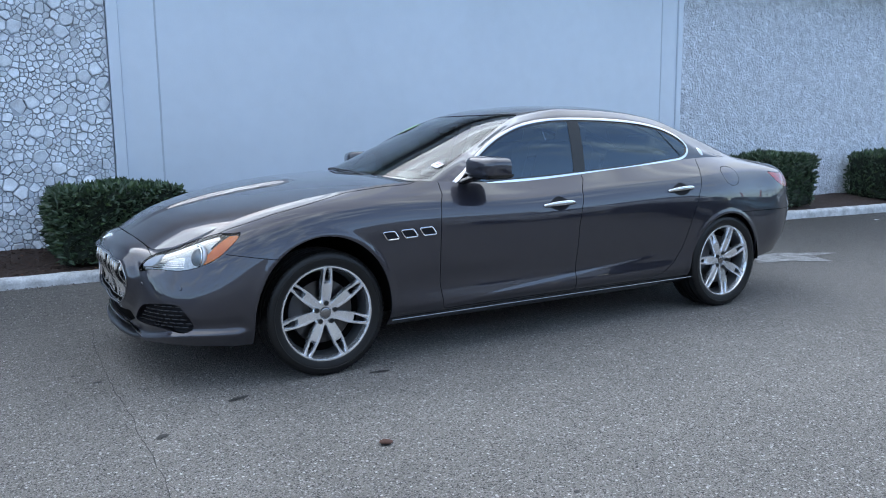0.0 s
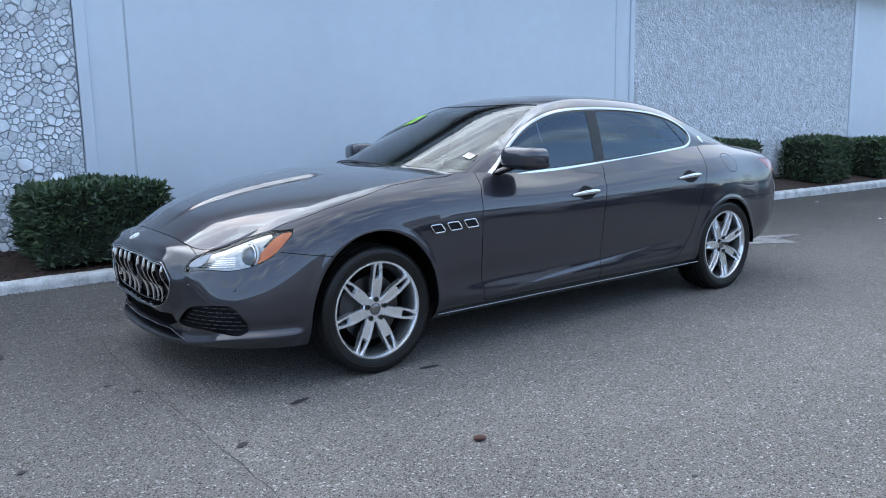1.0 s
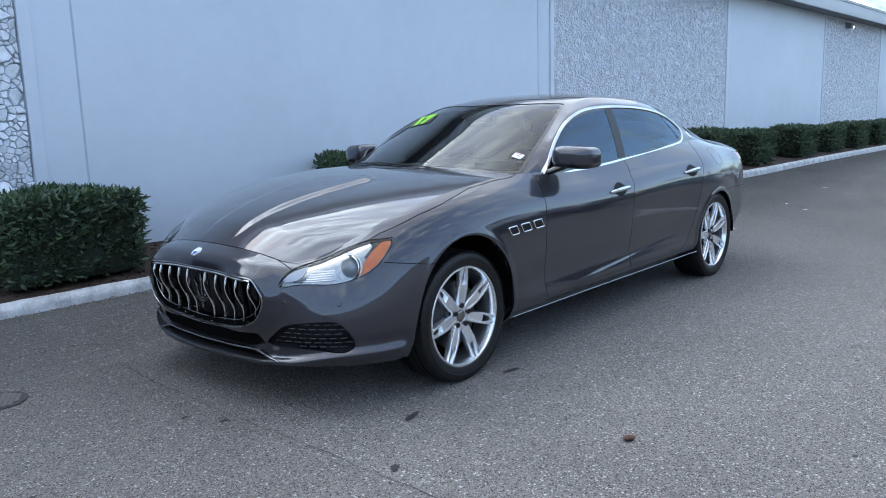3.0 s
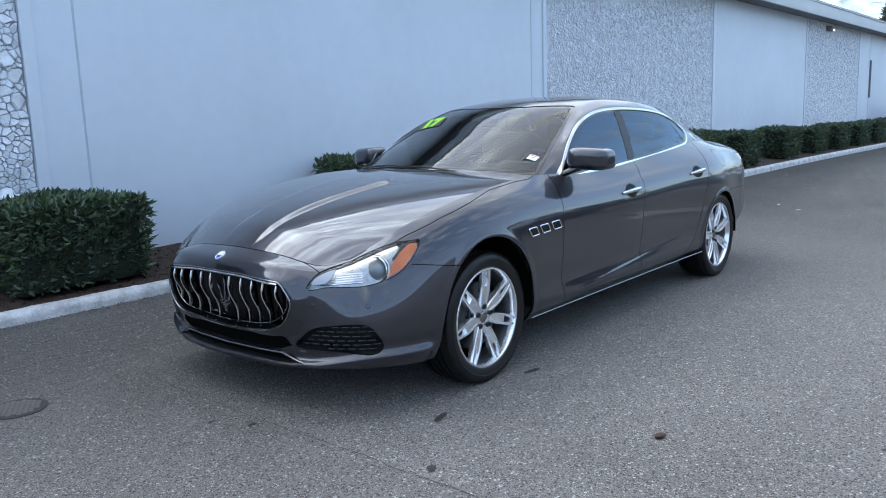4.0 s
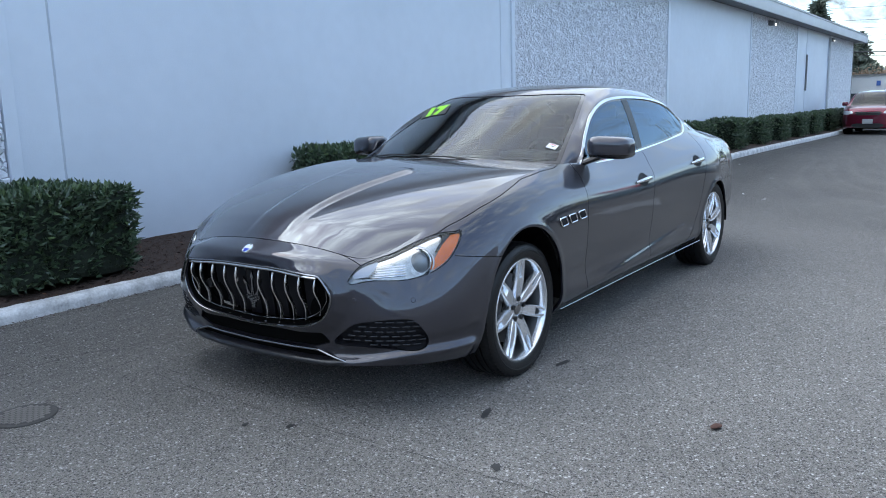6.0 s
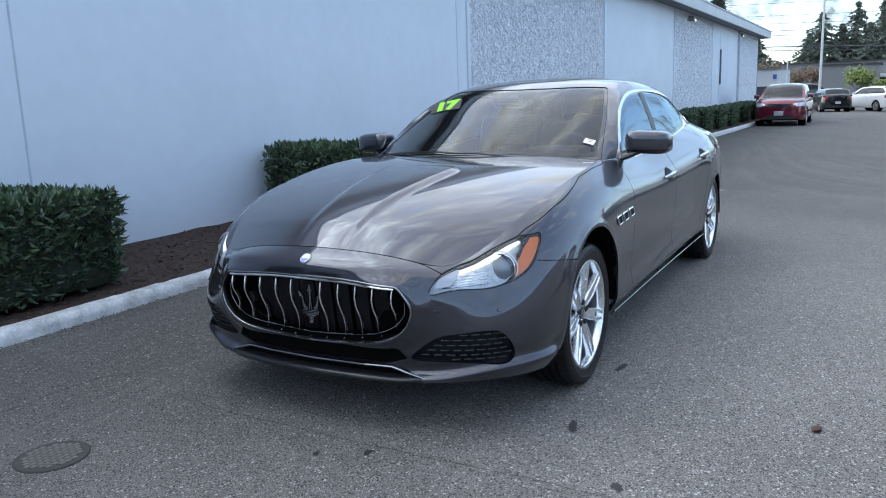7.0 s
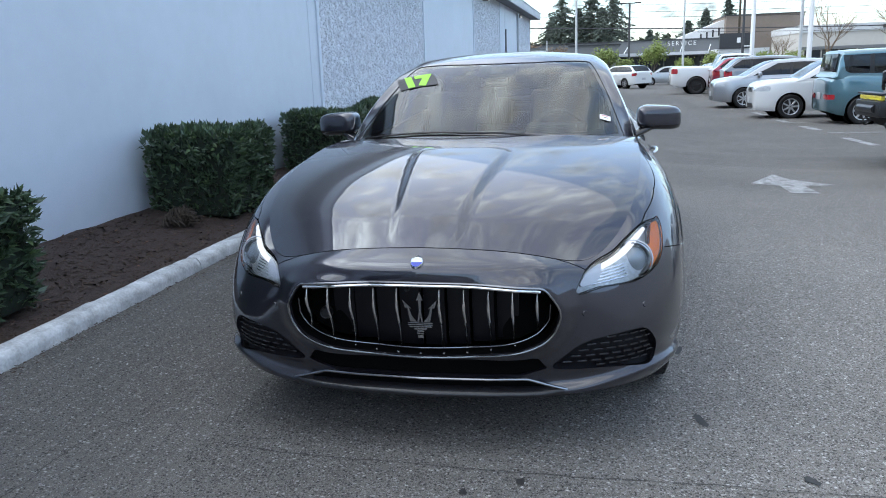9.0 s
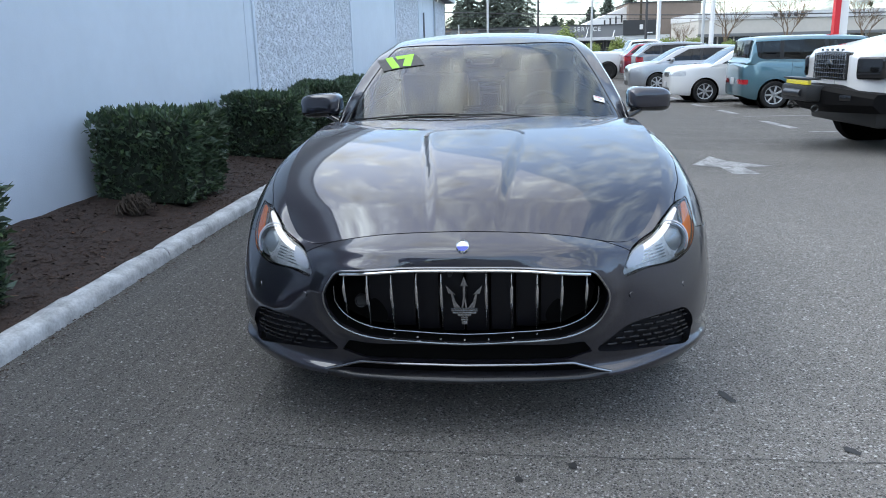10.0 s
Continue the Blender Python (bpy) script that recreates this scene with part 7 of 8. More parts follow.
    if mirrors:
        for s in (-1, 1):
            part("door_mirror", box_bm((0.11, 0.20, 0.14), (cowl + 0.42, s * (W / 2 + 0.06), belt_z + 0.07), 0.045, seg=3), paint_mat, ob)
    for x in (-0.022, L + 0.022):
        part("blank_plate", box_bm((0.012, 0.32, 0.16), (x, 0, zb + (0.27 if x < 0 else 0.42)), 0.004), PLATE, ob)
    return ob


def facing(x, y, heading):
    """Pose for a car whose nose stands at x, y and points along heading (degrees from +x)."""
    return pose(x, y, float(ground_z(x, y)), 0, 0, heading + 180)


P_WHITE = paint("white_paint", (0.58, 0.59, 0.60), 0, 0.3)
P_SILVER = paint("silver_paint", (0.36, 0.375, 0.40), 0.12, 0.3)
P_RED = paint("red_paint", (0.15, 0.006, 0.026), 0.1, 0.3)
P_CRIMSON = paint("crimson_paint", (0.28, 0.015, 0.04), 0.1, 0.3)
P_GREY = paint("slate_paint", (0.14, 0.155, 0.175), 0.15, 0.3)
P_TEAL = paint("teal_paint", (0.085, 0.19, 0.23), 0.15, 0.3)
P_BLACK = paint("black_paint", (0.012, 0.012, 0.014), 0.1, 0.25)

sedan = dict(L=4.45, W=1.70, H=1.50, hood=0.98, belt_z=0.98, cowl=1.05, top0=1.85, top1=3.05, base1=3.85, deck=1.08, wb=2.60, fo=0.86, r=0.31, pillars=(0.42, 0.82))
hatch = dict(L=4.40, W=1.76, H=1.52, hood=0.98, belt_z=1.00, cowl=0.95, top0=1.85, top1=3.55, base1=4.25, deck=1.10, wb=2.70, fo=0.92, r=0.32, pillars=(0.40, 0.75))
suv = dict(L=4.65, W=1.85, H=1.64, hood=1.10, belt_z=1.13, cowl=1.15, top0=1.95, top1=4.0, base1=4.55, deck=1.22, wb=2.70, fo=0.92, r=0.36, lift=0.05, pillars=(0.38, 0.74))
boxy = dict(L=3.98, W=1.70, H=1.63, hood=1.06, belt_z=1.06, cowl=0.85, top0=1.30, top1=3.76, base1=3.84, deck=1.08, wb=2.53, fo=0.74, r=0.315, pillars=(0.42, 0.78), taper=0.88, tail=(0.56, 0.67))
pickup = dict(L=5.6, W=1.95, H=1.85, hood=1.22, belt_z=1.22, cowl=1.30, top0=2.0, top1=3.3, base1=3.65, deck=1.32, wb=3.5, fo=0.95, r=0.41, lift=0.18, pillars=(0.45,), face=BLACK_TRIM)

lot_car("compact_sedan", "white compact sedan parked nose-out in a stall", P_WHITE, facing(19.0, -4.45, 90), **sedan)
lot_car("hatchback", "silver compact hatchback parked nose-out", P_SILVER, facing(24.65, -4.15, 90), **hatch)
lot_car("hatchback", "dark red electric hatchback parked along the kerb", P_RED, facing(27.9, 1.05, 180), **hatch)
lot_car("box_wagon", "teal boxy wagon parked tail-out", P_TEAL, facing(16.2, -9.48, -90), **boxy)
lot_car("suv", "slate grey sport utility wagon parked tail-out", P_GREY, facing(31.2, -10.0, -90), **suv)
lot_car("suv", "crimson sport utility wagon parked tail-out", P_CRIMSON, facing(34.0, -9.9, -90), **suv)
lot_car("pickup_truck", "white pickup truck with black wheels parked tail-out", P_WHITE, facing(37.2, -9.35, -90), **pickup)
lot_car("suv", "black sport utility wagon across the end of the aisle", P_BLACK, facing(58.3, 1.25, 14), **dict(suv, H=1.56))
lot_car("suv", "white sport utility wagon across the end of the aisle", P_WHITE, facing(59.8, -0.5, 38), **suv)
for x, c, kd, lb in ((41.0, P_SILVER, sedan, "silver sedan far down the stall row"), (44.2, P_BLACK, sedan, "black sedan far down the stall row"), (48.5, P_SILVER, suv, "silver sport utility wagon at the far row"), (53.5, P_WHITE, sedan, "white sedan at the far row")):
    lot_car("parked_car", lb, c, facing(x, -4.3 - 0.05 * (x - 36), 90), **kd)
lot_car("parked_car", "dark sedan behind the end of the aisle", P_BLACK, facing(67, 5.5, 110), **sedan)
lot_car("parked_car", "silver sedan behind the end of the aisle", P_SILVER, facing(66, -3.5, 90), **sedan)

# white heavy pickup with a black steel bumper
big = dict(L=5.9, W=2.02, H=2.10, hood=1.33, belt_z=1.50, cowl=1.55, top0=2.30, top1=3.9, base1=4.2, deck=1.35, wb=3.75, fo=0.98, r=0.42, lift=0.34, pillars=(0.45,), nose=0.07, trim=False, face=BLACK_TRIM)
truck = lot_car("pickup_truck", "white lifted pickup with a black steel winch bumper", P_WHITE, facing(7.35, -4.36, 94), **big)
MATT_BLACK = material("textured_black", (0.004, 0.004, 0.0045), 0.6, bump=0.3, bump_scale=120, spec=0.10)
v, f = [], []
ss = np.linspace(-1, 1, 25)
for q in ss:
    a = abs(q)
    xf = -0.30 + 0.62 * max(0, a - 0.38) ** 1.2
    zt, zl = 0.84 - 0.14 * max(0, a - 0.35), 0.50 + 0.02 * a
    for x, z in ((0.60, zt), (xf + 0.05, zt), (xf, zt - 0.05), (xf, zl + 0.10), (xf + 0.10, zl), (0.60, zl)):
        v.append((x, 1.03 * q, z))
for i in range(24):
    f += [(i * 6 + k, i * 6 + (k + 1) % 6, (i + 1) * 6 + (k + 1) % 6, (i + 1) * 6 + k) for k in range(6)]
f += [(5, 4, 3, 2, 1, 0), tuple(24 * 6 + k for k in range(6))]
bm = bmesh.new()
bv = [bm.verts.new(p) for p in v]
for q in f:
    bm.faces.new([bv[k] for k in q])
bump = part("winch_bumper", bm, MATT_BLACK, truck, "black steel off-road bumper")
part("valance", box_bm((0.5, 1.80, 0.30), (0.42, 0, 0.48), 0.05), BLACK_TRIM, bump)
for s in (-1, 1):
    part("tow_ring", lathe_bm([(0.040 + 0.012 * math.cos(a), 0.012 * math.sin(a)) for a in np.linspace(0, 2 * math.pi, 9)], 16), STEEL, bump).location = (-0.34, s * 0.36, 0.55)
    part("fog_lamp", box_bm((0.05, 0.16, 0.08), (-0.13, s * 0.72, 0.70), 0.02, rot=Matrix.Rotation(radians(-s * 30), 4, "Z")), GLOSS_BLACK, bump)
part("winch_tray", box_bm((0.24, 0.78, 0.20), (-0.36, 0, 0.74), 0.03), BLACK_TRIM, bump)
part("winch_drum", tube_bm([(-0.47, -0.25, 0.74), (-0.47, 0.25, 0.74)], 0.05, 14), STEEL, bump)
part("light_bar", box_bm((0.05, 0.66, 0.060), (-0.42, 0, 0.875), 0.01), material("yellow_lens", (0.75, 0.62, 0.05), 0.25, coat=0.6), bump, "yellow light bar")
part("bar_guard", box_bm((0.16, 0.76, 0.022), (-0.38, 0, 0.922), 0.008), BLACK_TRIM, bump)
gr = part("grille_panel", box_bm((0.05, 0.90, 0.34), (0.0, 0, 1.065), 0.02), BLACK_TRIM, truck, "black honeycomb grille")
for i in range(6):
    part("grille_slat", box_bm((0.014, 0.90, 0.010), (-0.042, 0, 0.925 + 0.056 * i), 0.003), DARK_CHROME, gr)
for i in range(14):
    part("grille_post", box_bm((0.012, 0.009, 0.33), (-0.040, -0.42 + 0.065 * i, 1.065), 0.003), DARK_CHROME, gr)
part("grille_disc", lathe_bm([(0.0, -0.06), (0.070, -0.055), (0.080, -0.04)], 24), GLOSS_BLACK, gr).matrix_local = pose(0, 0, 1.085, 0, 0, -90)
for s in (-1, 1):
    part("side_vent", box_bm((0.04, 0.065, 0.28), (0.025, s * 0.545, 1.06), 0.015, rot=Matrix.Rotation(radians(-s * 12), 4, "Z")), BLACK_TRIM, truck)
    hlamp = part("corner_lamp", box_bm((0.30, 0.36, 0.27), (0.17, s * 0.80, 1.055), 0.05, seg=3, rot=Matrix.Rotation(radians(-s * 30), 4, "Z")), GLOSS_BLACK, truck, "dark headlamp unit")
    part("lamp_strip", box_bm((0.02, 0.22, 0.03), (0.035, s * 0.82, 0.985), 0.008, rot=Matrix.Rotation(radians(-s * 30), 4, "Z")), HEAD_LENS, hlamp)
    part("lamp_lens", lathe_bm([(0.0, -0.03), (0.04, -0.025), (0.05, 0.0)], 16), HEAD_LENS, hlamp).matrix_local = pose(0.05, s * 0.76, 1.09, 0, 0, -90 - s * 30)
    part("wheel_flare", tube_bm([(0.98 + 0.53 * math.cos(a), s * 1.02, 0.42 + 0.50 * math.sin(a)) for a in np.linspace(0.1, 3.04, 15)], 0.035, 8), BLACK_TRIM, truck)
for i in range(5):
    part("hood_mark", box_bm((0.01, 0.06, 0.028), (-0.012, -0.28 + 0.14 * i, 1.272), 0.003), DARK_CHROME, truck)

# ---- far buildings, poles, wires and trees ----
B_GREY = material("facade_grey", (0.16, 0.165, 0.17), 0.8, vary=0.08, scale=0.2)
B_DARK = material("facade_dark", (0.035, 0.036, 0.04), 0.6, vary=0.1, scale=0.3)
B_LIGHT = material("facade_light", (0.55, 0.56, 0.57), 0.7, vary=0.06, scale=0.2)
B_BROWN = material("facade_brown", (0.23, 0.18, 0.15), 0.85, vary=0.12, scale=0.4)
B_CREAM = material("facade_cream", (0.50, 0.47, 0.43), 0.8, vary=0.08, scale=0.3)
B_GLASS = material("shop_glass", (0.02, 0.025, 0.03), 0.1, coat=0.5)
POLE = material("pole_metal", (0.48, 0.49, 0.50), 0.5, 0.4, vary=0.1, scale=3)
POLE_DARK = material("pole_dark", (0.05, 0.05, 0.055), 0.6)
SIGN_WHITE = material("sign_white", (0.75, 0.75, 0.75), 0.5)
SIGN_RED = material("sign_red", (0.60, 0.02, 0.03), 0.4)


def block(name, mat, x, d, y0, y1, z0, z1, parent, label=""):
    return part(name, box_bm((d, abs(y1 - y0), z1 - z0), (x + d / 2, (y0 + y1) / 2, (z0 + z1) / 2)), mat, parent, label, smooth=False)


def letters(body, size, m, mat, parent):
    c = bpy.data.curves.new("sign_letters", "FONT")
    c.body, c.size, c.extrude, c.space_character, c.align_x = body, size, 0.03, 1.35, "CENTER"
    t = bpy.data.objects.new("sign_letters", c)
    scene.collection.objects.link(t)
    bpy.context.view_layer.update()
    me = bpy.data.meshes.new_from_object(t.evaluated_get(bpy.context.evaluated_depsgraph_get()))
    bpy.data.objects.remove(t)
    me.materials.clear()
    me.materials.append(mat)
    o = new("sign_letters", me)
    o.parent = parent
    o.matrix_local = m
    return o


def window_row(parent, x, y0, y1, z0, z1, count):
    w = (y1 - y0) / count
    for k in range(count):
        yc = y0 + w * (k + 0.5)
        win = part("window", box_bm((0.08, abs(w) * 0.88, z1 - z0), (x, yc, (z0 + z1) / 2)), B_GLASS, parent, smooth=False)
        part("frame", box_bm((0.10, 0.06, z1 - z0), (x - 0.02, yc + w * 0.45, (z0 + z1) / 2)), POLE_DARK, win, smooth=False)


G0 = -0.7
service = tagged(empty("service_building"), "low grey workshop building with raised white letters", "building")
block("wall", B_GREY, 110, 14, 9.3, -15.6, G0, 3.95, service)
block("roof", B_DARK, 109.8, 14.4, 9.6, -15.8, 3.95, 4.05, service)
block("canopy", B_LIGHT, 106.5, 4, -1.8, -15.0, 1.95, 2.35, service)
window_row(service, 109.9, -2.0, -14.8, G0, 1.8, 8)
for k in range(4):
    part("canopy_strut", tube_bm([(106.6, -3.0 - 3.6 * k, 2.3), (109.9, -3.6 - 3.6 * k, 3.2)], 0.06), SIGN_WHITE, service)
letters("SERVICE", 0.80, pose(109.85, -10.7, 3.22, 90, 0, -90), SIGN_WHITE, service)
showroom = tagged(empty("showroom"), "brown and white dealership showroom with a black sign panel", "building")
block("wall", B_BROWN, 128, 16, -18.8, -30.0, G0, 7.6, showroom)
block("roof", B_DARK, 127.8, 16.4, -18.6, -30.2, 7.6, 7.75, showroom)
part("white_wedge", prism_bm([(-12.5, 0), (-19.0, 0), (-19.0, 7.3), (-12.5, 4.9)], 12, m=Matrix.Translation((130, 0, 0)) @ Matrix(((0, 1, 0, 0), (1, 0, 0, 0), (0, 0, 1, 0), (0, 0, 0, 1)))), SIGN_WHITE, showroom, smooth=False)
for k in range(4):
    block("wedge_window", B_DARK, 129.9, 0.1, -15.2 - 0.9 * k, -15.45 - 0.9 * k, 4.3 + 0.15 * k, 5.2 + 0.25 * k, showroom)
block("sign_panel", B_DARK, 99.6, 0.5, -14.2, -18.2, 2.42, 4.25, showroom)
block("sign_mark", SIGN_WHITE, 99.5, 0.06, -16.9, -17.8, 2.62, 2.75, showroom)
block("sign_mark", SIGN_WHITE, 99.5, 0.06, -16.2, -16.6, 3.1, 3.7, showroom)
block("front_wall", B_LIGHT, 99.8, 6, -14.0, -20.0, G0, 2.42, showroom)
dealer = tagged(empty("dealership"), "long pale dealership building with a dark window band", "building")
block("wall", B_CREAM, 105, 18, -24.6, -60, G0, 4.6, dealer)
block("parapet", B_LIGHT, 104.8, 18.4, -24.5, -60.2, 4.1, 5.0, dealer)
block("fascia_band", B_GREY, 104.7, 0.2, -24.5, -60, 2.0, 2.35, dealer)
window_row(dealer, 104.9, -25.0, -58.0, G0, 1.95, 16)
for k in range(5):
    block("sign_mark", B_DARK, 104.65, 0.1, -33.9 - 0.85 * k, -34.4 - 0.85 * k, 4.3 + 0.0 * k, 4.75, dealer)
annex = tagged(empty("annex"), "small white flat-roofed shop beyond the long wall", "building")
block("wall", B_LIGHT, 72, 8, 9.5, 5.4, G0, 2.75, annex)
block("roof", B_GREY, 71.8, 8.4, 9.6, 5.3, 2.75, 2.85, annex)
block("window", B_GLASS, 71.9, 0.12, 9.0, 5.6, -0.2, 1.3, annex)
block("blue_sign", material("sign_blue", (0.03, 0.10, 0.35), 0.5), 71.85, 0.1, 6.05, 5.75, 1.9, 2.3, annex)
rear_shop = tagged(empty("rear_shop"), "long grey shed behind the parked cars", "building")
block("wall", B_GREY, 95, 10, 3.7, -2.2, G0, 3.3, rear_shop)
block("roof", B_DARK, 94.8, 10.4, 3.8, -2.4, 3.3, 3.42, rear_shop)
pylon = tagged(empty("sign_pylon"), "red and white dealership sign pylon", "sign")
block("red_face", SIGN_RED, 45, 0.4, -18.72, -19.02, 1.6, 7.0, pylon)
block("white_face", SIGN_WHITE, 45.1, 0.5, -19.05, -19.5, G0, 7.0, pylon)
block("post", SIGN_WHITE, 45, 0.3, -22.6, -23.0, G0, 7.5, pylon)


def pole(x, y, top, r, mat, label, head=False, name="light_pole"):
    p = tagged(empty(name, (x, y, G0)), label, "pole")
    part("shaft", tube_bm([(0, 0, 0), (0, 0, (top - G0) / 2), (0, 0, top - G0)], [r, r * 0.85, r * 0.7], 10), mat, p)
    part("base", lathe_bm([(r * 2, 0), (r * 2, 0.25), (r * 1.2, 0.3)], 12, axis="z"), B_LIGHT, p)
    if head:
        part("arm", box_bm((0.1, 1.6, 0.08), (0, 0, top - G0), 0.02), mat, p)
        for s in (-1, 1):
            part("lamp_head", box_bm((0.3, 0.6, 0.12), (0, s * 0.75, top - G0 + 0.03), 0.03), mat, p)
    return p


pole(60, 1.6, 7.4, 0.10, POLE, "tall grey lot light pole with twin heads", True)
pole(75, -2.8, 6.65, 0.12, POLE_DARK, "dark street light with twin heads", True)
pole(60, -6.4, 9.0, 0.09, POLE, "slim grey flag pole")
pole(80, -13.8, 12.0, 0.14, POLE_DARK, "dark slim pole by the showroom")
pole(45, -8.8, 11.0, 0.13, SIGN_WHITE, "white lot light pole")
pole(45, -11.35, 11.0, 0.10, POLE, "slim grey lot pole")
pole(45, -11.85, 11.0, 0.15, SIGN_WHITE, "thick white lot light pole")
pole(120, -19.5, 14.0, 0.2, TWIG, "tall brown wooden utility pole", name="utility_pole")
pole(62, 4.0, 3.2, 0.06, POLE, "short grey metal sign post", name="sign_post")
wires = tagged(empty("overhead_wires"), "thin dark overhead wires across the sky", "wires")
for y0z, y1z, r in ((4.85, 3.9, 0.045), (5.75, 5.0, 0.018), (6.1, 5.6, 0.018), (6.7, 6.2, 0.015), (7.3, 7.0, 0.015), (4.55, 3.6, 0.02), (8.3, 8.1, 0.015), (9.2, 9.3, 0.015)):
    pts = [(70, 12 - 60 * t, y0z + (y1z - y0z) * t * 1.4 - 0.5 * math.sin(math.pi * t)) for t in np.linspace(0, 1, 15)]
    part("wire", tube_bm(pts, r, 5), POLE_DARK, wires)


# trees
FIR = material("fir_needles", (0.095, 0.118, 0.096), 0.8, vary=0.4, scale=0.6)
BARK = material("bark", (0.09, 0.07, 0.055), 0.9, vary=0.3, scale=2)
SPRING = material("spring_leaf", (0.15, 0.195, 0.04), 0.6, vary=0.35, scale=2)
BRUSH = material("brush_twigs", (0.16, 0.11, 0.075), 0.9, vary=0.3, scale=1)
WOODS = material("far_woods", (0.045, 0.055, 0.035), 0.9, vary=0.4, scale=0.3)


def conifer(x, y, h, w, seed, lean=0.0):
    rr = random.Random(seed)
    t = tagged(empty("fir_tree", (x, y, G0)), "tall dark green fir with ragged drooping boughs", "tree", group="fir trees")
    part("trunk", tube_bm([(0, 0, 0), (lean * 0.5, 0, h * 0.5), (lean, 0, h)], [h * 0.018, h * 0.012, 0.05], 8), BARK, t)
    v, f = [], []
    z = h * 0.16
    while z < h:
        reach = 1.75 * w * (1 - (z / h)) ** 0.75 * rr.uniform(0.55, 1.25) + 0.15
        for k in range(10):
            if rr.random() < 0.52:
                continue
            a = rr.uniform(0, 6.283)
            ln = reach * rr.uniform(0.5, 1.1)
            d = Vector((math.cos(a), math.sin(a), rr.uniform(-0.45, 0.05)))
            o = Vector((lean * z / h, 0, z + rr.uniform(-0.2, 0.2)))
            n = max(int(ln / 0.55), 2)
            for i in range(n + 1):
                s = (i + 0.4) / (n + 0.4)
                c = o + d * ln * s + Vector((0, 0, -0.18 * ln * s * s))
                for _ in range(6):
                    u = Vector((rr.gauss(0, 1), rr.gauss(0, 1), rr.gauss(-0.4, 0.5))).normalized() * rr.uniform(0.5, 1.2) * (1.1 - 0.4 * s)
                    p = Vector((rr.gauss(0, 1), rr.gauss(0, 1), rr.gauss(0, 1))).normalized() * 0.24
                    q = len(v)
                    v += [c - p, c + p, c + u]
                    f.append((q, q + 1, q + 2))
        z += h * 0.022
    part_me = mesh_of("bough_mass", v, f, FIR)
    o = new("bough_mass", part_me)
    o.parent = t
    return t


conifer(220, 11.0, 19.5, 7.0, 1)
conifer(224, 3.4, 21.5, 6.6, 2)
conifer(218, -2.4, 21.0, 6.4, 3)
conifer(226, 6.8, 16.5, 6.0, 4)
conifer(232, 0.5, 17.0, 6.0, 12)
conifer(230, 14.5, 15.0, 5.5, 13)
conifer(230, -27.5, 15.0, 4.2, 5)
conifer(228, -33.0, 17.5, 4.8, 6)
conifer(232, -23.0, 12.5, 3.4, 7)
conifer(226, -12.5, 10.0, 2.0, 8)
conifer(70, 10.5, 9.5, 2.0, 10)
conifer(120, 14.0, 10.0, 2.6, 11)


def branching(x, y, h, w, seed, label, leaf=None, count=0, twig=BARK, name="tree"):
    rr = random.Random(seed)
    t = tagged(empty(name, (x, y, G0)), label, "tree")
    part("trunk", tube_bm([(0, 0, 0), (0.02, 0.03, h * 0.2), (0, 0, h * 0.42)], [h * 0.018, h * 0.014, h * 0.010], 8), twig, t)
    bm = bmesh.new()
    tips = []

    def grow(p, d, ln, r, depth):
        q = p + d * ln
        mid = p + d * ln * 0.5 + Vector((rr.gauss(0, 1), rr.gauss(0, 1), 0)) * ln * 0.05
        tube_bm([p, mid, q], [r, r * 0.8, r * 0.55], 5 if depth < 2 else 3, bm=bm)
        tips.append(q)
        if depth < 3:
            for _ in range(4 if depth else 5):
                nd = (d + Vector((rr.gauss(0, 0.5), rr.gauss(0, 0.5), rr.gauss(0.12, 0.25)))).normalized()
                grow(p + d * ln * rr.uniform(0.45, 1.0), nd, ln * rr.uniform(0.5, 0.75), r * 0.5, depth + 1)

    for k in range(5):
        a = 6.283 * k / 5 + rr.uniform(-0.4, 0.4)
        grow(Vector((0, 0, h * rr.uniform(0.22, 0.42))), Vector((math.cos(a) * w / h, math.sin(a) * w / h, 0.9)).normalized(), h * 0.30, h * 0.007, 0)
    part("limb_mass", bm, twig, t)
    if leaf:
        v, f = [], []
        for _ in range(count):
            c = rr.choice(tips) + Vector((rr.gauss(0, 1), rr.gauss(0, 1), rr.gauss(0, 1))) * h * 0.06
            c.z = max(c.z, h * 0.2)
            u = Vector((rr.gauss(0, 1), rr.gauss(0, 1), rr.gauss(0, 1))).normalized() * h * 0.035
            p = u.orthogonal().normalized() * h * 0.02
            q = len(v)
            v += [c - u, c + p, c + u, c - p]
            f.append((q, q + 1, q + 2, q + 3))
        o = new("crown", mesh_of("crown", v, f, leaf))
        o.parent = t
    return t


for x, y, h, s in ((72, -0.6, 3.4, 1), (72, -5.0, 3.6, 2), (74, -2.3, 2.3, 3), (70, -7.4, 2.3, 4), (72, -10.0, 2.6, 5), (75, -15.0, 2.6, 7), (70, -16.5, 2.6, 8), (74, -20.5, 2.2, 9)):
    branching(x, y, h, h * 0.40, 20 + s, "young tree with bright yellow-green spring leaves", SPRING, 1100, name="young_tree")
for x, y, h, s in ((75, -16.2, 4.6, 1), (75, -20.4, 7.6, 2), (78, -27.0, 7.8, 3), (72, -31.5, 6.5, 4)):
    branching(x, y, h, h * 0.5, 40 + s, "leafless street tree with fine brown twigs", twig=BRUSH, name="bare_tree")
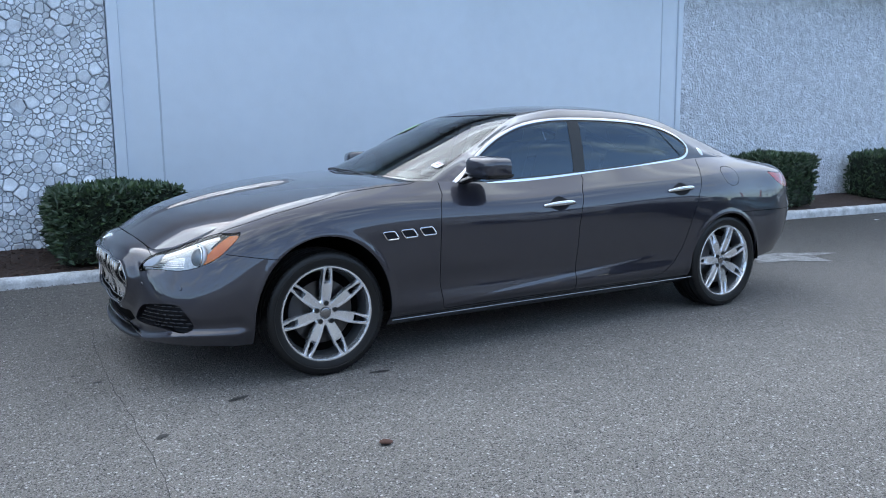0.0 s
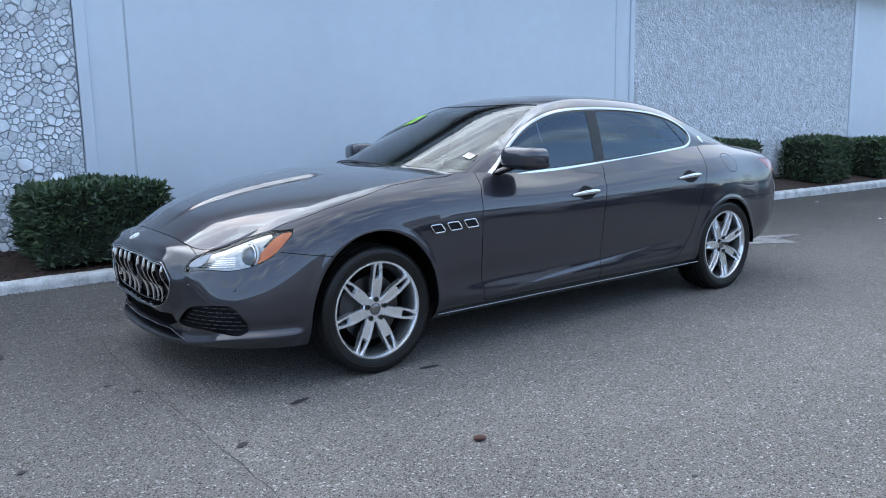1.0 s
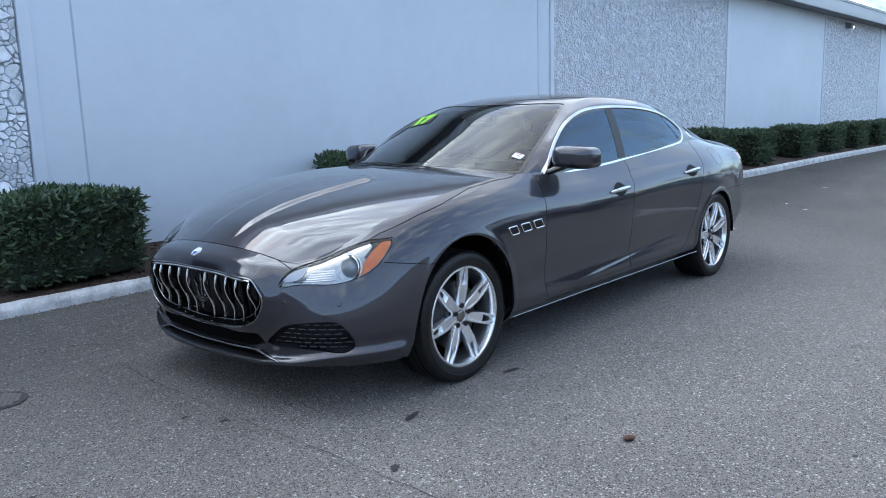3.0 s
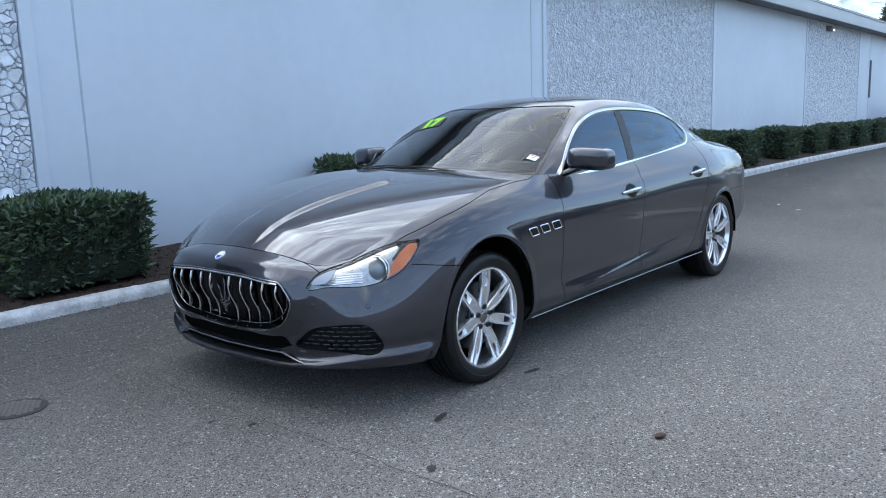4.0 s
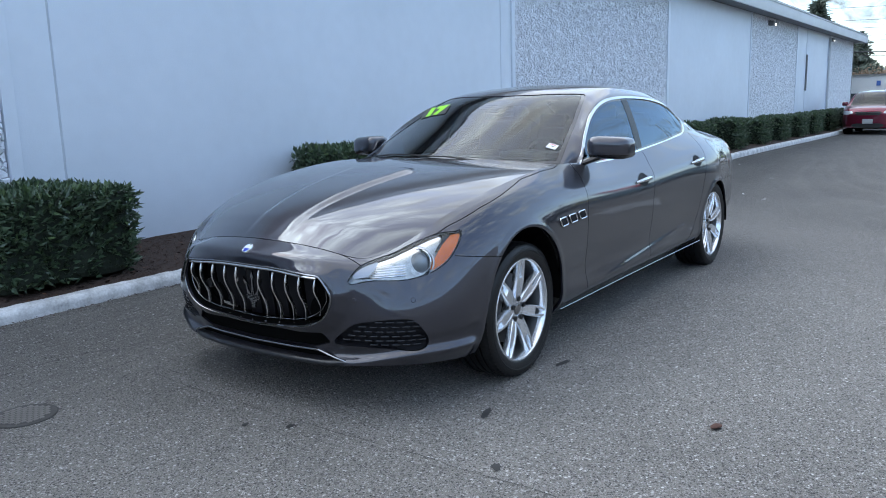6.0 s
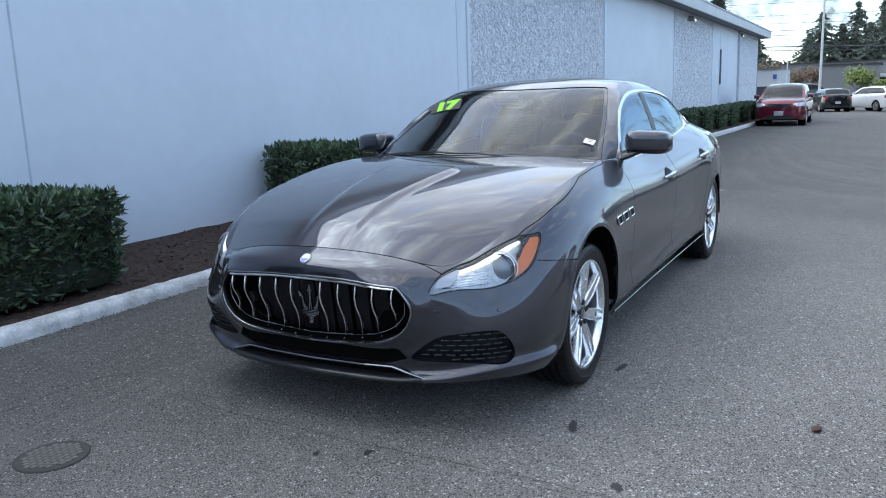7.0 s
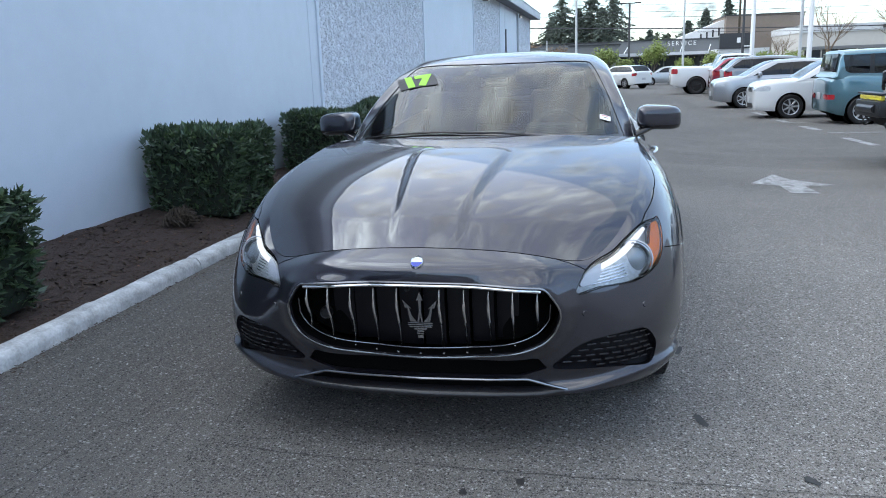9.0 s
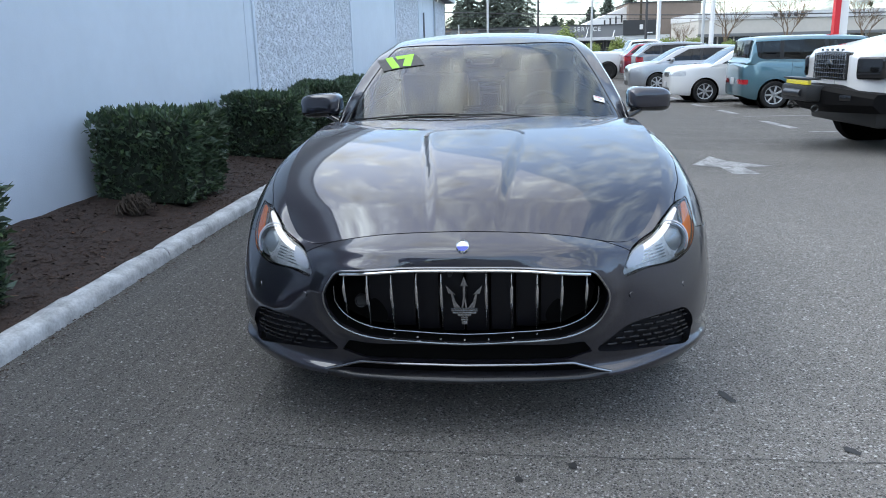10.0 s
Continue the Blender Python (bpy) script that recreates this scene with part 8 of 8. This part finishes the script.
for k, (x, y, h) in enumerate(((100, 9.0, 5.0), (104, 12.5, 5.5), (98, 5.5, 4.6), (102, 15, 6.0))):
    branching(x, y, h, h * 0.7, 60 + k, "bare brown brush at the edge of the woods", BRUSH, 900, twig=BRUSH, name="brush")
rr = random.Random(77)
v, f = [], []
for k in range(4200):
    if k < 2600:
        y, x = rr.uniform(-150, 90), rr.uniform(255, 290)
    else:
        a = rr.uniform(2.4, 4.9)
        x, y = math.cos(a) * rr.uniform(75, 85), math.sin(a) * rr.uniform(75, 85)
    top = 8.0 + 2.5 * noise.noise((y * 0.08, 0, 0)) + 3.0 * max(0, noise.noise((y * 0.5, 1, 0)))
    c = Vector((x, y, rr.uniform(0, 1) ** 0.7 * top))
    for _ in range(3):
        u = Vector((rr.gauss(0, 0.4), rr.gauss(0, 1), rr.gauss(0.3, 1))).normalized() * rr.uniform(0.8, 2.0)
        p = u.orthogonal().normalized() * rr.uniform(0.5, 1.0)
        q = len(v)
        v += [c - p, c + p, c + u]
        f.append((q, q + 1, q + 2))
woods = new("far_woods", mesh_of("far_woods", v, f, WOODS))
tagged(woods, "distant line of dark mixed woods", "woods", kind="stuff")

# ---- stone facing of the wall panels ----
def scatter(w, h, radii, seed):
    """Points over w by h, none nearer to one another than their own radius."""
    rr = random.Random(seed)
    cell, grid, pts = 0.05, {}, []
    for r, tries in radii:
        for _ in range(tries):
            x, y = rr.uniform(0, w), rr.uniform(0, h)
            cx, cy = int(x / cell), int(y / cell)
            k = int(max(r, radii[0][0]) / cell) + 1
            ok = True
            for i in range(cx - k, cx + k + 1):
                for j in range(cy - k, cy + k + 1):
                    for px, py, pr in grid.get((i, j), ()):
                        if (px - x) ** 2 + (py - y) ** 2 < ((r + pr) * 0.62) ** 2:
                            ok = False
                            break
                    if not ok:
                        break
                if not ok:
                    break
            if ok:
                pts.append((x, y, r))
                grid.setdefault((cx, cy), []).append((x, y, r))
    return pts, grid, cell


def stones(w, h, radii, seed, joint, proud):
    """Broken stones set in mortar: one outline, height and tilt each."""
    pts, grid, cell = scatter(w, h, radii, seed)
    rr = random.Random(seed + 1)
    k = int(radii[0][0] * 3.0 / cell) + 1
    out = []
    for x, y, r in pts:
        poly = [(x + r * 2.1 * math.cos(a), y + r * 2.1 * math.sin(a)) for a in [6.283 * q / 6 + rr.uniform(-0.4, 0.4) for q in range(6)]]
        cx, cy = int(x / cell), int(y / cell)
        for i in range(cx - k, cx + k + 1):
            for j in range(cy - k, cy + k + 1):
                for px, py, pr in grid.get((i, j), ()):
                    dx, dy = px - x, py - y
                    d2 = dx * dx + dy * dy
                    if d2 < 1e-9 or d2 > (r * 4.2 + pr * 1.5) ** 2:
                        continue
                    d = math.sqrt(d2)
                    lim = d * (r / (r + pr)) - joint * 0.5
                    nx, ny = dx / d, dy / d
                    new_p, n = [], len(poly)
                    for q in range(n):
                        a, b = poly[q], poly[(q + 1) % n]
                        da, db = (a[0] - x) * nx + (a[1] - y) * ny - lim, (b[0] - x) * nx + (b[1] - y) * ny - lim
                        if da <= 0:
                            new_p.append(a)
                        if da * db < 0:
                            s = da / (da - db)
                            new_p.append((a[0] + (b[0] - a[0]) * s, a[1] + (b[1] - a[1]) * s))
                    poly = new_p
                    if len(poly) < 3:
                        break
                if len(poly) < 3:
                    break
            if len(poly) < 3:
                break
        poly = [(min(max(a, 0.004), w - 0.004), min(max(b, 0), h)) for a, b in poly]
        if len(poly) < 3:
            continue
        up = proud * rr.uniform(0.45, 1.0) * (0.7 + 6 * r)
        tx, ty = rr.uniform(-0.45, 0.45), rr.uniform(-0.45, 0.45)
        v = [(a - x, 0.0, b - y) for a, b in poly]
        for s, q in ((0.95, 0.8), (0.82, 1.0)):
            v += [((a - x) * s, -(up * q + (a - x) * tx * s + (b - y) * ty * s), (b - y) * s) for a, b in poly]
        n = len(poly)
        f = [(g * n + i, g * n + (i + 1) % n, (g + 1) * n + (i + 1) % n, (g + 1) * n + i) for g in (0, 1) for i in range(n)] + [tuple(2 * n + i for i in range(n))]
        out.append((x, y, v, f))
    return out


def stone_field(name, items):
    v, f = [], []
    for x, y, sv, sf in items:
        a = len(v)
        v += [(p[0] + x, p[1], p[2] + y) for p in sv]
        f += [tuple(q + a for q in g) for g in sf]
    return mesh_of(name, v, f, STONE_PAINT)


BASE_Z, FACE_Y = 0.14, WALL_Y + 0.032
near = stones(2.85, 3.7, ((0.085, 150), (0.056, 550), (0.034, 6000), (0.021, 14000)), 11, 0.006, 0.040)
single, rest = [], []
for it in near:
    (single if 1.95 < it[0] < 2.75 and 0.95 < it[1] < 2.0 and len(single) < 300 else rest).append(it)
x0 = -0.415 - 2.85
fieldo = new("stone_facing", stone_field("stone_facing", rest))
fieldo.parent = wall
fieldo.location = (x0, FACE_Y, BASE_Z)
tagged(fieldo, "white-painted broken stone facing", kind="stuff")
for x, y, v, f in single:
    ob = solid("stone", v, f, STONE_PAINT, wall)
    ob.location = (x0 + x, FACE_Y, BASE_Z + y)
for k in range(1, 4):
    o = new("stone_facing", fieldo.data)
    o.parent = wall
    o.location = (x0 - 2.85 * k, FACE_Y, BASE_Z)
    tagged(o, "white-painted broken stone facing", kind="stuff")
fine = stone_field("stone_facing", stones(3.31, 3.7, ((0.038, 700), (0.026, 6000), (0.0175, 26000), (0.013, 20000)), 21, 0.0055, 0.030))
for a, b in STONE_PANELS[1:]:
    for k in range(2):
        o = new("stone_facing", fine)
        o.parent = wall
        s = (b - a) / 2 / 3.31
        o.matrix_local = Matrix.Translation((a + (b - a) / 2 * k, FACE_Y, BASE_Z)) @ Matrix.Diagonal((s, 1, 1, 1))
        tagged(o, "white-painted small stone facing", kind="stuff")
